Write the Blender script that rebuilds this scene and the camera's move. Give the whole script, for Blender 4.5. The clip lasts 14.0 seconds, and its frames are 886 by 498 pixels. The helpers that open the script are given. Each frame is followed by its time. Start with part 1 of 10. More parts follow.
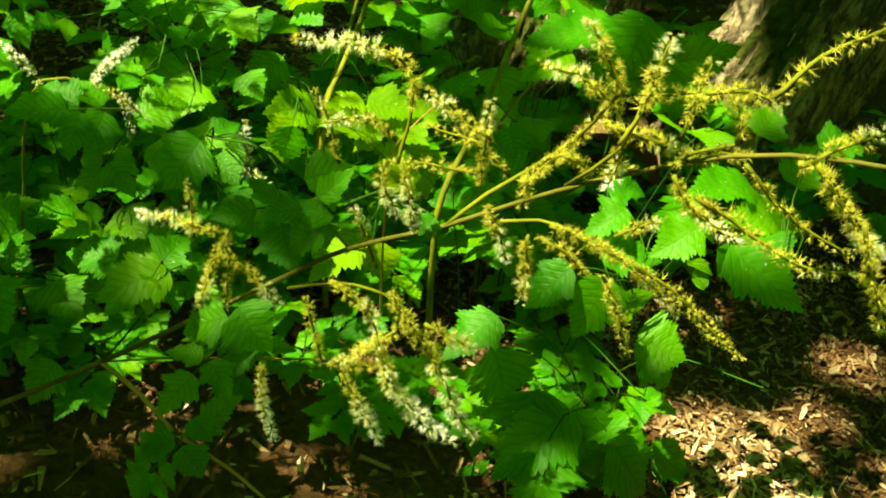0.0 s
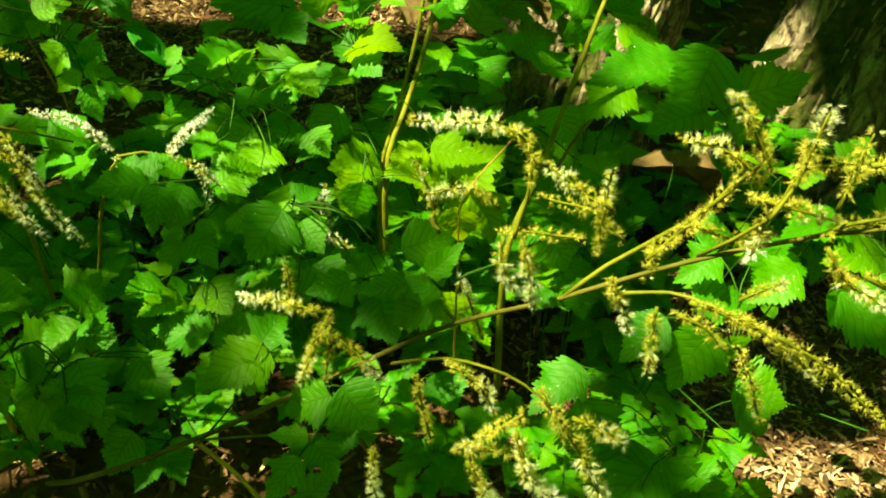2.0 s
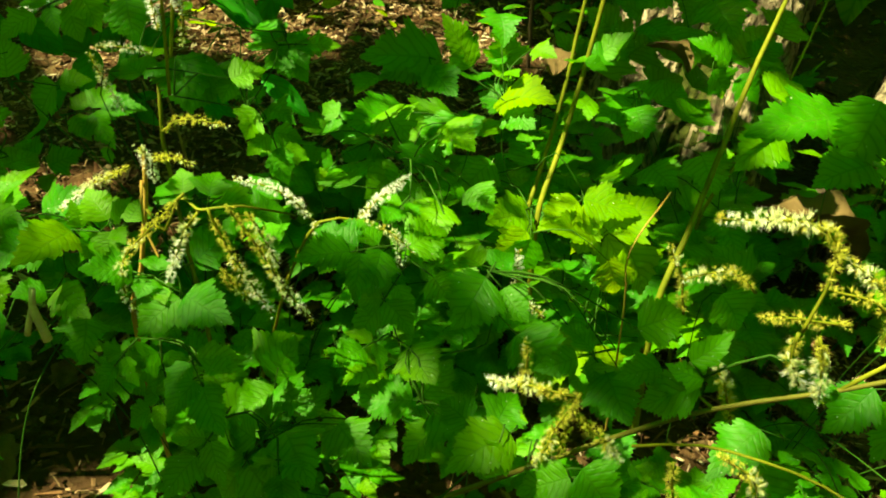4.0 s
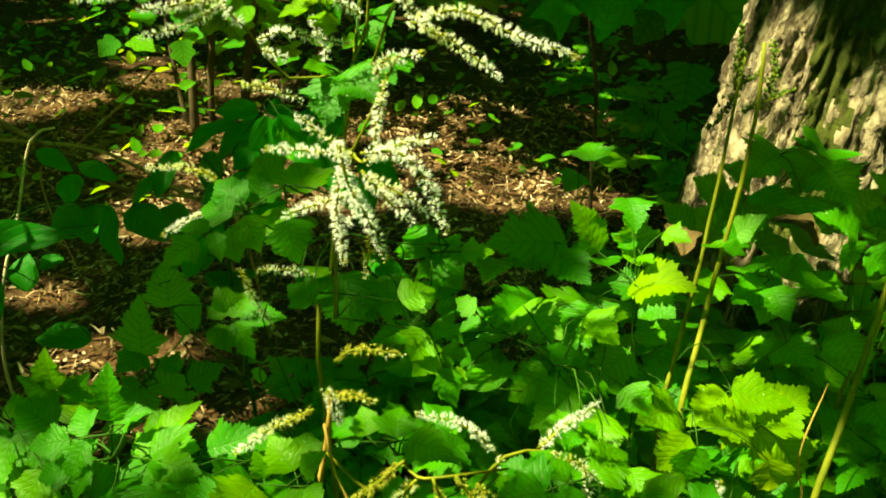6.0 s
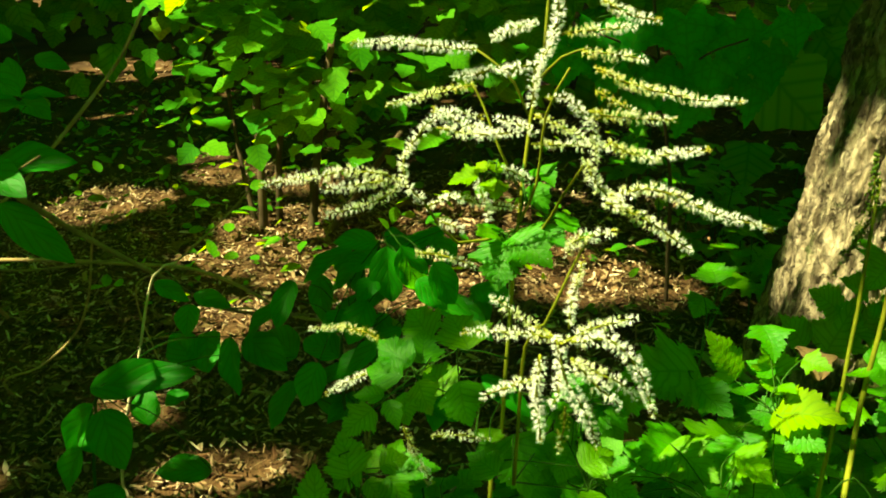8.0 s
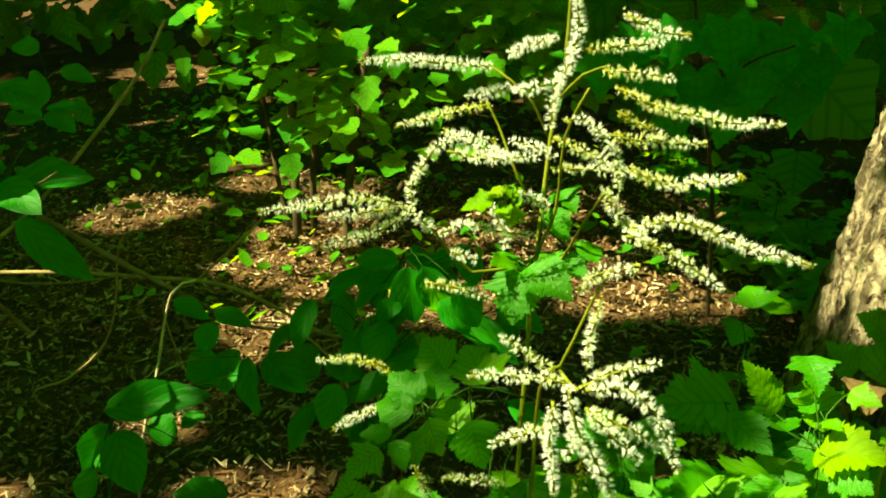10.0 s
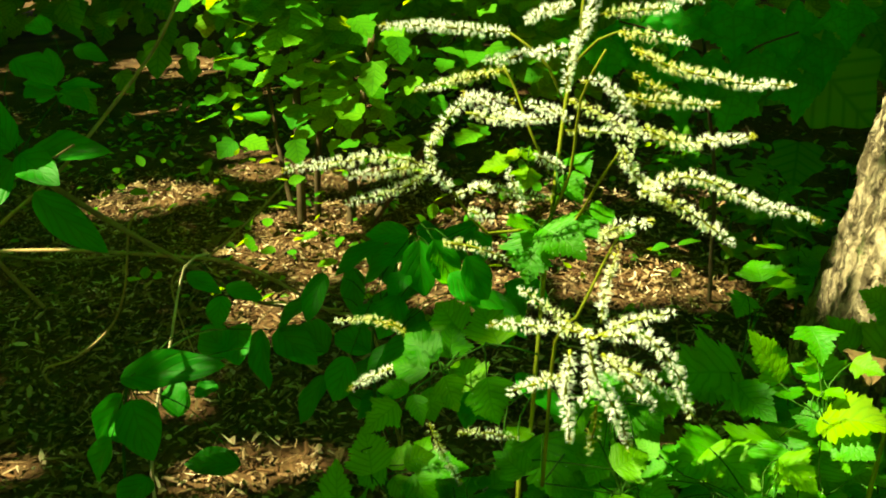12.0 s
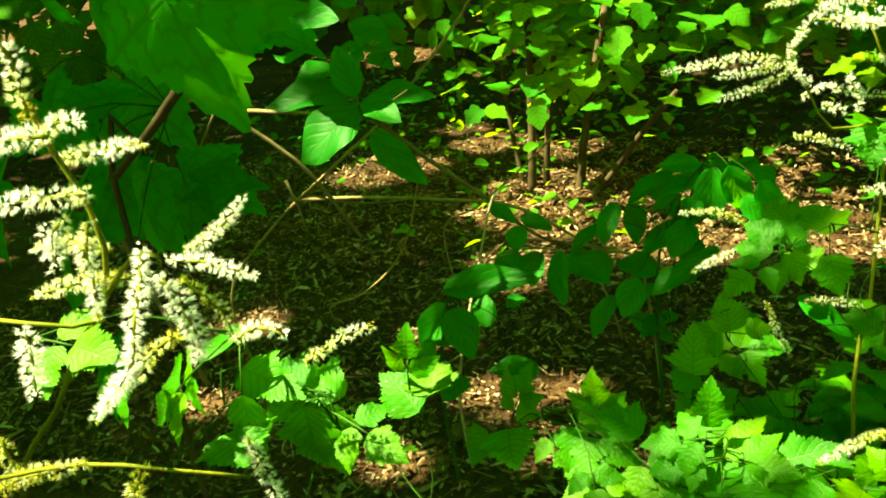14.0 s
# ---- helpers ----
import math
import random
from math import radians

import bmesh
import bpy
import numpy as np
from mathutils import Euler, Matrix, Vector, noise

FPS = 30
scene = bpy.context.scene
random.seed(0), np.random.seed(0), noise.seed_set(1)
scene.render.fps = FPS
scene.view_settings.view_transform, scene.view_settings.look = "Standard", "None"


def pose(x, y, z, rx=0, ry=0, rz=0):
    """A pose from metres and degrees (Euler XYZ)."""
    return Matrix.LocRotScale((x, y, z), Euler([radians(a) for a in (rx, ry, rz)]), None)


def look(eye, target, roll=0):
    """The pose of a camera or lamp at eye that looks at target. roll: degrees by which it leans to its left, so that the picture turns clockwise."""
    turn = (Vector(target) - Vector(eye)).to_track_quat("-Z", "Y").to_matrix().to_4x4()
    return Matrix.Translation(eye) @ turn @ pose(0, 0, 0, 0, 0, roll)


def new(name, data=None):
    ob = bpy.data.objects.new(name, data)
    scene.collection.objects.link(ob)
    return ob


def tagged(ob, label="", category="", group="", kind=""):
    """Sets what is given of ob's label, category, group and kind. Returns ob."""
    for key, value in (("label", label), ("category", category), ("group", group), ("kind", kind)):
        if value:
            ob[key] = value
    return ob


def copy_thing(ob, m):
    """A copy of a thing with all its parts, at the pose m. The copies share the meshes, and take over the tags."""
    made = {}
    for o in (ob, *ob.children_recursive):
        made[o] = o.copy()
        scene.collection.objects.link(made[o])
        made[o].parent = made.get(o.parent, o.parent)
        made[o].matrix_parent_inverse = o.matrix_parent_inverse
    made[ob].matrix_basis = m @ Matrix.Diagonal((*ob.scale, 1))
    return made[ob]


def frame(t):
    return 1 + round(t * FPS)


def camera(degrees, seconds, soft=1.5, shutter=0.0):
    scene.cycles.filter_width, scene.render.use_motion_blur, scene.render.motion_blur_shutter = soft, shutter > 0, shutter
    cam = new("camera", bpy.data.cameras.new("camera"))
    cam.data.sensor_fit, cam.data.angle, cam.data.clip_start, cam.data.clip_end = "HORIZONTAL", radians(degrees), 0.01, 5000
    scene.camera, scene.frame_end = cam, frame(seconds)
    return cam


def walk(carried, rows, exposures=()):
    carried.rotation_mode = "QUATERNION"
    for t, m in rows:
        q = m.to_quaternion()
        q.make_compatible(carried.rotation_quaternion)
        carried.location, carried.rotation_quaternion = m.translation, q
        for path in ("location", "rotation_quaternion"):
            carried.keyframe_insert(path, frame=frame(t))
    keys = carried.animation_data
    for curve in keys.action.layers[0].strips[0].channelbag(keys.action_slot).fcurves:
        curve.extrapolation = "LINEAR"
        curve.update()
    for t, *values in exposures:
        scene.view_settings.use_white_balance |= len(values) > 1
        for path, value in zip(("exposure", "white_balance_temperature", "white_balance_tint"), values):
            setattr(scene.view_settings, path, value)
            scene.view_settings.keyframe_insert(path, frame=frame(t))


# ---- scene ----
cam = camera(55.3, 14.0, 1.9)
EXPOSURES = [(0.0, 1.74, 7200, 2), (3.0, 1.74, 7200, 0), (5.5, 1.72, 7200, -4), (12.5, 1.92, 7200, -4), (13.2, 2.22, 7200, -4), (14.0, 2.42, 7200, -4)]
PATH = [
    (0, (0.0, 0.013, 0.711), (0.129, 1.621, -0.471), 7.8),
    (0.5, (-0.009, 0.013, 0.716), (0.086, 1.618, -0.473), 6.7),
    (1, (-0.019, 0.027, 0.705), (0.062, 1.627, -0.492), 5.5),
    (1.5, (-0.027, 0.032, 0.705), (0.046, 1.639, -0.485), 4.6),
    (2, (-0.049, 0.044, 0.721), (0.016, 1.681, -0.426), 3.6),
    (2.5, (-0.081, 0.055, 0.719), (-0.021, 1.703, -0.411), 3.5),
    (3, (-0.123, 0.056, 0.734), (-0.078, 1.709, -0.391), 3.5),
    (3.2, (-0.135, 0.056, 0.738), (-0.102, 1.708, -0.388), 3.4),
    (5.3, (-0.25, 0.104, 0.759), (-0.344, 1.844, -0.222), 0.1),
    (5.5, (-0.267, 0.109, 0.768), (-0.347, 1.87, -0.177), 0.2),
    (6, (-0.307, 0.138, 0.797), (-0.369, 1.931, -0.088), 0.0),
    (6.5, (-0.334, 0.151, 0.804), (-0.435, 1.985, 0.014), -1.1),
    (7, (-0.363, 0.134, 0.827), (-0.453, 1.986, 0.078), -1.5),
    (7.5, (-0.38, 0.145, 0.851), (-0.531, 1.988, 0.089), -2.5),
    (8, (-0.419, 0.164, 0.871), (-0.549, 2.014, 0.123), -2.5),
    (8.2, (-0.427, 0.173, 0.88), (-0.584, 2.032, 0.16), -2.9),
    (10.3, (-0.397, 0.212, 0.869), (-0.629, 2.056, 0.129), -3.3),
    (10.5, (-0.403, 0.208, 0.865), (-0.619, 2.052, 0.122), -3.1),
    (11, (-0.414, 0.205, 0.862), (-0.618, 2.047, 0.109), -2.8),
    (11.5, (-0.415, 0.193, 0.862), (-0.658, 2.036, 0.123), -3.2),
    (12, (-0.411, 0.184, 0.855), (-0.639, 2.026, 0.111), -2.9),
    (12.5, (-0.427, 0.154, 0.845), (-0.634, 1.996, 0.094), -2.6),
    (13, (-0.473, 0.085, 0.846), (-0.858, 1.9, 0.1), -4.4),
    (13.5, (-0.509, 0.027, 0.841), (-1.053, 1.806, 0.109), -5.9),
    (14, (-0.541, 0.0, 0.834), (-1.17, 1.755, 0.109), -7.2),
]
walk(cam, [(t, look(eye, target, roll)) for t, eye, target, roll in PATH], EXPOSURES)

SUN, SKY = 6.4, 0.011
CROWN_LEAVES = (42000, 135000)

# ---------------------------------------------------------------- light
SUN_EL, SUN_AZ = 60.0, 252.0        # degrees; azimuth clockwise from +y (to the left, a little behind the camera)
TO_SUN = Vector((math.sin(radians(SUN_AZ)) * math.cos(radians(SUN_EL)), math.cos(radians(SUN_AZ)) * math.cos(radians(SUN_EL)), math.sin(radians(SUN_EL))))
world = bpy.data.worlds.new("sky")
scene.world = world
world.use_nodes = True
wn = world.node_tree.nodes
sky = wn.new("ShaderNodeTexSky")
sky.sky_type, sky.sun_disc = "NISHITA", False
sky.sun_elevation, sky.sun_rotation = radians(SUN_EL), radians(SUN_AZ)
wn["Background"].inputs["Strength"].default_value = SKY
world.node_tree.links.new(sky.outputs[0], wn["Background"].inputs["Color"])
sun = new("sun", bpy.data.lights.new("sun", "SUN"))
sun.data.energy, sun.data.angle, sun.data.color = SUN, radians(0.55), (1.0, 0.92, 0.55)
sun.matrix_world = look(TO_SUN * 20, (0, 0, 0))


# ---------------------------------------------------------------- materials
def material(name, rough=0.6, metal=0.0, spec=0.5):
    m = bpy.data.materials.new(name)
    m.use_nodes = True
    b = m.node_tree.nodes["Principled BSDF"]
    b.inputs["Roughness"].default_value = rough
    b.inputs["Metallic"].default_value = metal
    b.inputs["Specular IOR Level"].default_value = spec
    return m, m.node_tree.nodes, m.node_tree.links, b


def ramp(nodes, links, source, stops):
    r = nodes.new("ShaderNodeValToRGB")
    while len(r.color_ramp.elements) < len(stops):
        r.color_ramp.elements.new(0.5)
    for e, (p, c) in zip(r.color_ramp.elements, stops):
        e.position, e.color = p, (*c, 1)
    links.new(source, r.inputs[0])
    return r


def noise_tex(nodes, links, scale, detail=4.0, coords=None, rough=0.55):
    n = nodes.new("ShaderNodeTexNoise")
    n.inputs["Scale"].default_value, n.inputs["Detail"].default_value, n.inputs["Roughness"].default_value = scale, detail, rough
    if coords is not None:
        links.new(coords, n.inputs["Vector"])
    return n


def mix_rgb(nodes, links, a, b, fac, kind="MIX"):
    x = nodes.new("ShaderNodeMix")
    x.data_type, x.blend_type = "RGBA", kind
    for sock, v in ((x.inputs[0], fac), (x.inputs[6], a), (x.inputs[7], b)):
        if isinstance(v, (int, float)):
            sock.default_value = v
        elif isinstance(v, tuple):
            sock.default_value = (*v, 1)
        else:
            links.new(v, sock)
    return x.outputs[2]


def math_node(nodes, links, op, a, b=0.0, c=0.0):
    n = nodes.new("ShaderNodeMath")
    n.operation = op
    for sock, v in zip(n.inputs, (a, b, c)):
        if isinstance(v, (int, float)):
            sock.default_value = v
        else:
            links.new(v, sock)
    return n.outputs[0]


def bump(nodes, links, height, bsdf, strength=0.3, distance=0.002):
    b = nodes.new("ShaderNodeBump")
    b.inputs["Strength"].default_value, b.inputs["Distance"].default_value = strength, distance
    links.new(height, b.inputs["Height"])
    for s in bsdf:
        links.new(b.outputs[0], s.inputs["Normal"])


def leaf_material(name, dark, mid, light, glow, veins, slope, rough, through_light, spec=0.4, islands=False, specks=False):
    """Leaf: green with paler side veins, blotches, and light passing through the blade."""
    m, nodes, links, b = material(name, rough, 0, spec)
    uv = nodes.new("ShaderNodeUVMap")
    sep = nodes.new("ShaderNodeSeparateXYZ")
    links.new(uv.outputs[0], sep.inputs[0])
    across = math_node(nodes, links, "ABSOLUTE", math_node(nodes, links, "SUBTRACT", sep.outputs[0], 0.5))
    run = math_node(nodes, links, "MULTIPLY_ADD", across, -slope, sep.outputs[1])
    tri = math_node(nodes, links, "PINGPONG", math_node(nodes, links, "MULTIPLY", run, veins), 0.5)
    side = math_node(nodes, links, "SMOOTH_MIN", math_node(nodes, links, "MULTIPLY", tri, 5.0), 1.0, 0.4)
    rib = math_node(nodes, links, "MINIMUM", math_node(nodes, links, "MULTIPLY", across, 28.0), 1.0)
    blade = math_node(nodes, links, "MULTIPLY", side, rib)
    info = nodes.new("ShaderNodeNewGeometry" if islands else "ShaderNodeObjectInfo")
    rnd = info.outputs["Random Per Island" if islands else "Random"]
    tone = ramp(nodes, links, rnd, [(0.0, dark), (0.55, mid), (1.0, light)]).outputs[0]
    tc = nodes.new("ShaderNodeTexCoord")
    blot = noise_tex(nodes, links, 3.5, 5, tc.outputs["Object"])
    fleck = ramp(nodes, links, noise_tex(nodes, links, 26.0, 3, tc.outputs["Object"]).outputs[0], [(0.66, (0, 0, 0)), (0.74, (1, 1, 1))]).outputs[0]
    tone = mix_rgb(nodes, links, tone, light, math_node(nodes, links, "MULTIPLY", math_node(nodes, links, "SUBTRACT", blot.outputs[0], 0.35), 0.8))
    tone = mix_rgb(nodes, links, tone, (0.16, 0.22, 0.03), math_node(nodes, links, "MULTIPLY", fleck, 0.22))
    paler = mix_rgb(nodes, links, tone, (0.08, 0.22, 0.015), 0.28)
    col = mix_rgb(nodes, links, paler, tone, blade)
    if specks:
        # fallen petals and dust on the blade
        shift = nodes.new("ShaderNodeVectorMath")
        shift.operation = "ADD"
        links.new(tc.outputs["Object"], shift.inputs[0])
        links.new(math_node(nodes, links, "MULTIPLY", rnd, 37.0), shift.inputs[1])
        vor = nodes.new("ShaderNodeTexVoronoi")
        vor.inputs["Scale"].default_value = 9.0
        links.new(shift.outputs[0], vor.inputs["Vector"])
        dot = math_node(nodes, links, "LESS_THAN", vor.outputs["Distance"], 0.10)
        few = math_node(nodes, links, "GREATER_THAN", vor.outputs["Color"], 0.72)
        col = mix_rgb(nodes, links, col, (0.62, 0.66, 0.42), math_node(nodes, links, "MULTIPLY", dot, few))
    links.new(col, b.inputs["Base Color"])
    tr = nodes.new("ShaderNodeBsdfTranslucent")
    links.new(mix_rgb(nodes, links, mix_rgb(nodes, links, glow, col, 0.25), (0.05, 0.22, 0.01), math_node(nodes, links, "MULTIPLY", math_node(nodes, links, "SUBTRACT", 1.0, blade), 0.5)), tr.inputs[0])
    mixer = nodes.new("ShaderNodeMixShader")
    mixer.inputs[0].default_value = through_light
    links.new(b.outputs[0], mixer.inputs[1])
    links.new(tr.outputs[0], mixer.inputs[2])
    links.new(mixer.outputs[0], nodes["Material Output"].inputs[0])
    h = math_node(nodes, links, "ADD", blade, math_node(nodes, links, "MULTIPLY", noise_tex(nodes, links, 60.0, 2, tc.outputs["Object"]).outputs[0], 0.5))
    bump(nodes, links, h, (b, tr), 0.22, 0.002)
    return m


LEAF = leaf_material("goatsbeard_leaf", (0.014, 0.165, 0.004), (0.035, 0.225, 0.004), (0.11, 0.30, 0.005), (0.34, 0.76, 0.004), 8.0, 0.55, 0.48, 0.46, 0.2, False, True)
BROAD = leaf_material("shrub_leaf", (0.006, 0.16, 0.006), (0.009, 0.22, 0.006), (0.025, 0.27, 0.007), (0.16, 0.68, 0.008), 5.0, 0.95, 0.5, 0.46, 0.2)
LOBED = leaf_material("lobed_leaf", (0.006, 0.17, 0.010), (0.010, 0.24, 0.011), (0.03, 0.29, 0.012), (0.16, 0.7, 0.014), 4.0, 0.8, 0.6, 0.44, 0.08)
YOUNG = leaf_material("young_yellow_leaf", (0.08, 0.22, 0.003), (0.12, 0.27, 0.004), (0.20, 0.33, 0.006), (0.50, 0.76, 0.006), 8.0, 0.55, 0.6, 0.44, 0.07, False, True)
WOODS = leaf_material("woodland_leaf", (0.012, 0.16, 0.007), (0.03, 0.23, 0.009), (0.11, 0.32, 0.011), (0.56, 0.80, 0.014), 5.0, 0.8, 0.65, 0.5, 0.05, True)
# blades of the added overhead shade; light passing through them fills the bed
CROWNLEAF = leaf_material("unseen_crown_leaf", (0.006, 0.09, 0.002), (0.010, 0.13, 0.002), (0.02, 0.18, 0.003), (0.075, 0.74, 0.010), 5.0, 0.8, 0.6, 0.74, 0.1, True)


def stem_material(name, low, high, scale, rough=0.65):
    m, nodes, links, b = material(name, rough, 0, 0.12)
    tc = nodes.new("ShaderNodeTexCoord")
    n = noise_tex(nodes, links, scale, 4, tc.outputs["Object"])
    fine = noise_tex(nodes, links, scale * 9, 3, tc.outputs["Object"])
    c = ramp(nodes, links, n.outputs[0], [(0.3, low), (0.7, high)]).outputs[0]
    c = mix_rgb(nodes, links, c, tuple(0.55 * v for v in low), math_node(nodes, links, "MULTIPLY", fine.outputs[0], 0.5))
    links.new(c, b.inputs["Base Color"])
    bump(nodes, links, fine.outputs[0], (b,), 0.4, 0.001)
    return m


STEM = stem_material("green_stem", (0.10, 0.13, 0.008), (0.24, 0.245, 0.018), 22.0)
STALK = stem_material("leaf_stalk", (0.02, 0.08, 0.006), (0.05, 0.13, 0.012), 30.0)
BROWN = stem_material("brown_stem", (0.34, 0.20, 0.04), (0.52, 0.34, 0.08), 25.0)
TWIG = stem_material("twig_bark", (0.16, 0.115, 0.05), (0.34, 0.25, 0.13), 40.0, 0.75)
DRYTWIG = stem_material("pale_dry_twig", (0.45, 0.36, 0.22), (0.72, 0.60, 0.42), 40.0, 0.7)
VINEBARK = stem_material("brown_vine", (0.26, 0.17, 0.07), (0.48, 0.35, 0.18), 40.0, 0.75)
DARKBARK = stem_material("shrub_bark", (0.05, 0.035, 0.018), (0.12, 0.085, 0.045), 18.0, 0.8)


def petal_material(name, a, b_, glow, amount):
    m, nodes, links, b = material(name, 0.6, 0, 0.2)
    g = nodes.new("ShaderNodeNewGeometry")
    c = ramp(nodes, links, g.outputs["Random Per Island"], [(0.0, a), (1.0, b_)]).outputs[0]
    links.new(c, b.inputs["Base Color"])
    tr = nodes.new("ShaderNodeBsdfTranslucent")
    tr.inputs[0].default_value = (*glow, 1)
    x = nodes.new("ShaderNodeMixShader")
    x.inputs[0].default_value = amount
    links.new(b.outputs[0], x.inputs[1])
    links.new(tr.outputs[0], x.inputs[2])
    links.new(x.outputs[0], nodes["Material Output"].inputs[0])
    return m


PETAL = petal_material("white_petal", (0.84, 0.87, 0.80), (0.91, 0.91, 0.90), (0.88, 0.91, 0.86), 0.5)
CREAM = petal_material("cream_petal", (0.60, 0.66, 0.32), (0.84, 0.85, 0.62), (0.74, 0.80, 0.38), 0.45)
CAPSULE = petal_material("yellow_green_capsule", (0.46, 0.47, 0.05), (0.74, 0.70, 0.15), (0.72, 0.70, 0.08), 0.45)
BUDCOL = petal_material("green_bud", (0.06, 0.14, 0.012), (0.16, 0.22, 0.02), (0.2, 0.35, 0.02), 0.3)


def chip_material(name, low, mid, high):
    m, nodes, links, b = material(name, 0.85, 0, 0.25)
    g = nodes.new("ShaderNodeNewGeometry")
    tc = nodes.new("ShaderNodeTexCoord")
    c = ramp(nodes, links, g.outputs["Random Per Island"], [(0.0, low), (0.6, mid), (1.0, high)]).outputs[0]
    n = noise_tex(nodes, links, 260.0, 4, tc.outputs["Object"])
    big = noise_tex(nodes, links, 5.0, 4, tc.outputs["Object"])
    c = mix_rgb(nodes, links, c, tuple(0.4 * v for v in low), math_node(nodes, links, "MULTIPLY", n.outputs[0], 0.55))
    c = mix_rgb(nodes, links, c, tuple(0.35 * v for v in mid), ramp(nodes, links, big.outputs[0], [(0.4, (0, 0, 0)), (0.75, (0.7, 0.7, 0.7))]).outputs[0])
    links.new(c, b.inputs["Base Color"])
    bump(nodes, links, n.outputs[0], (b,), 0.6, 0.001)
    return m


CHIPS = chip_material("bark_mulch_chips", (0.046, 0.020, 0.007), (0.19, 0.090, 0.034), (0.60, 0.41, 0.24))
DEADLEAF = chip_material("dry_brown_leaf", (0.08, 0.05, 0.018), (0.17, 0.11, 0.042), (0.34, 0.24, 0.11))
LITTER = chip_material("leaf_litter", (0.05, 0.03, 0.010), (0.33, 0.21, 0.10), (0.78, 0.62, 0.44))


def soil_material():
    m, nodes, links, b = material("dark_woodland_soil", 0.95, 0, 0.15)
    tc = nodes.new("ShaderNodeTexCoord")
    a = noise_tex(nodes, links, 3.0, 6, tc.outputs["Object"])
    f = noise_tex(nodes, links, 90.0, 5, tc.outputs["Object"])
    v = nodes.new("ShaderNodeTexVoronoi")
    v.inputs["Scale"].default_value = 70.0
    links.new(tc.outputs["Object"], v.inputs["Vector"])
    c = ramp(nodes, links, a.outputs[0], [(0.35, (0.028, 0.013, 0.005)), (0.7, (0.095, 0.048, 0.018))]).outputs[0]
    c = mix_rgb(nodes, links, c, (0.15, 0.10, 0.045), math_node(nodes, links, "MULTIPLY", f.outputs[0], math_node(nodes, links, "MULTIPLY", v.outputs["Color"], 0.4)))
    links.new(c, b.inputs["Base Color"])
    bump(nodes, links, math_node(nodes, links, "ADD", v.outputs["Distance"], f.outputs[0]), (b,), 0.8, 0.01)
    return m


def bark_material():
    m, nodes, links, b = material("grey_furrowed_bark", 0.9, 0, 0.15)
    tc = nodes.new("ShaderNodeTexCoord")
    mp = nodes.new("ShaderNodeMapping")
    mp.inputs["Scale"].default_value = (1.0, 1.0, 0.42)
    links.new(tc.outputs["Object"], mp.inputs[0])
    warp = noise_tex(nodes, links, 22.0, 4, mp.outputs[0])
    bent = mix_rgb(nodes, links, mp.outputs[0], warp.outputs["Color"], 0.05)
    n = noise_tex(nodes, links, 60.0, 8, bent, 0.75)
    pits = noise_tex(nodes, links, 34.0, 5, bent, 0.6)
    v = nodes.new("ShaderNodeTexVoronoi")
    v.feature = "DISTANCE_TO_EDGE"
    v.inputs["Scale"].default_value = 30.0
    v.inputs["Randomness"].default_value = 1.0
    links.new(bent, v.inputs["Vector"])
    moss = noise_tex(nodes, links, 5.5, 7, tc.outputs["Object"], 0.7)
    c = ramp(nodes, links, n.outputs[0], [(0.32, (0.15, 0.11, 0.06)), (0.48, (0.36, 0.29, 0.19)), (0.68, (0.60, 0.51, 0.37))]).outputs[0]
    crack = ramp(nodes, links, v.outputs[0], [(0.0, (1, 1, 1)), (0.14, (0, 0, 0))]).outputs[0]
    holes = ramp(nodes, links, pits.outputs[0], [(0.41, (1, 1, 1)), (0.49, (0, 0, 0))]).outputs[0]
    c = mix_rgb(nodes, links, c, (0.05, 0.035, 0.02), math_node(nodes, links, "MULTIPLY", crack, math_node(nodes, links, "MULTIPLY", warp.outputs[0], 1.3)))
    c = mix_rgb(nodes, links, c, (0.06, 0.045, 0.025), math_node(nodes, links, "MULTIPLY", holes, 0.85))
    c = mix_rgb(nodes, links, c, (0.05, 0.085, 0.014), ramp(nodes, links, moss.outputs[0], [(0.58, (0, 0, 0)), (0.66, (0.8, 0.8, 0.8))]).outputs[0])
    links.new(c, b.inputs["Base Color"])
    h = math_node(nodes, links, "ADD", n.outputs[0], math_node(nodes, links, "MULTIPLY", v.outputs[0], 2.5))
    h = math_node(nodes, links, "SUBTRACT", h, math_node(nodes, links, "MULTIPLY", holes, 0.6))
    bump(nodes, links, h, (b,), 1.0, 0.012)
    return m


# dark moss colour that also paints the shade between the root flares
def moss_shade_material():
    m, nodes, links, b = material("moss_and_shade", 0.95, 0, 0.1)
    tc = nodes.new("ShaderNodeTexCoord")
    n = noise_tex(nodes, links, 70.0, 7, tc.outputs["Object"], 0.7)
    w = noise_tex(nodes, links, 18.0, 5, tc.outputs["Object"], 0.6)
    c = ramp(nodes, links, n.outputs[0], [(0.3, (0.018, 0.026, 0.006)), (0.55, (0.06, 0.075, 0.014)), (0.75, (0.13, 0.13, 0.03))]).outputs[0]
    c = mix_rgb(nodes, links, c, (0.16, 0.12, 0.06), ramp(nodes, links, w.outputs[0], [(0.55, (0, 0, 0)), (0.7, (0.7, 0.7, 0.7))]).outputs[0])
    links.new(c, b.inputs["Base Color"])
    bump(nodes, links, n.outputs[0], (b,), 1.0, 0.01)
    return m


SOIL, BARK, MOSS_SHADE = soil_material(), bark_material(), moss_shade_material()


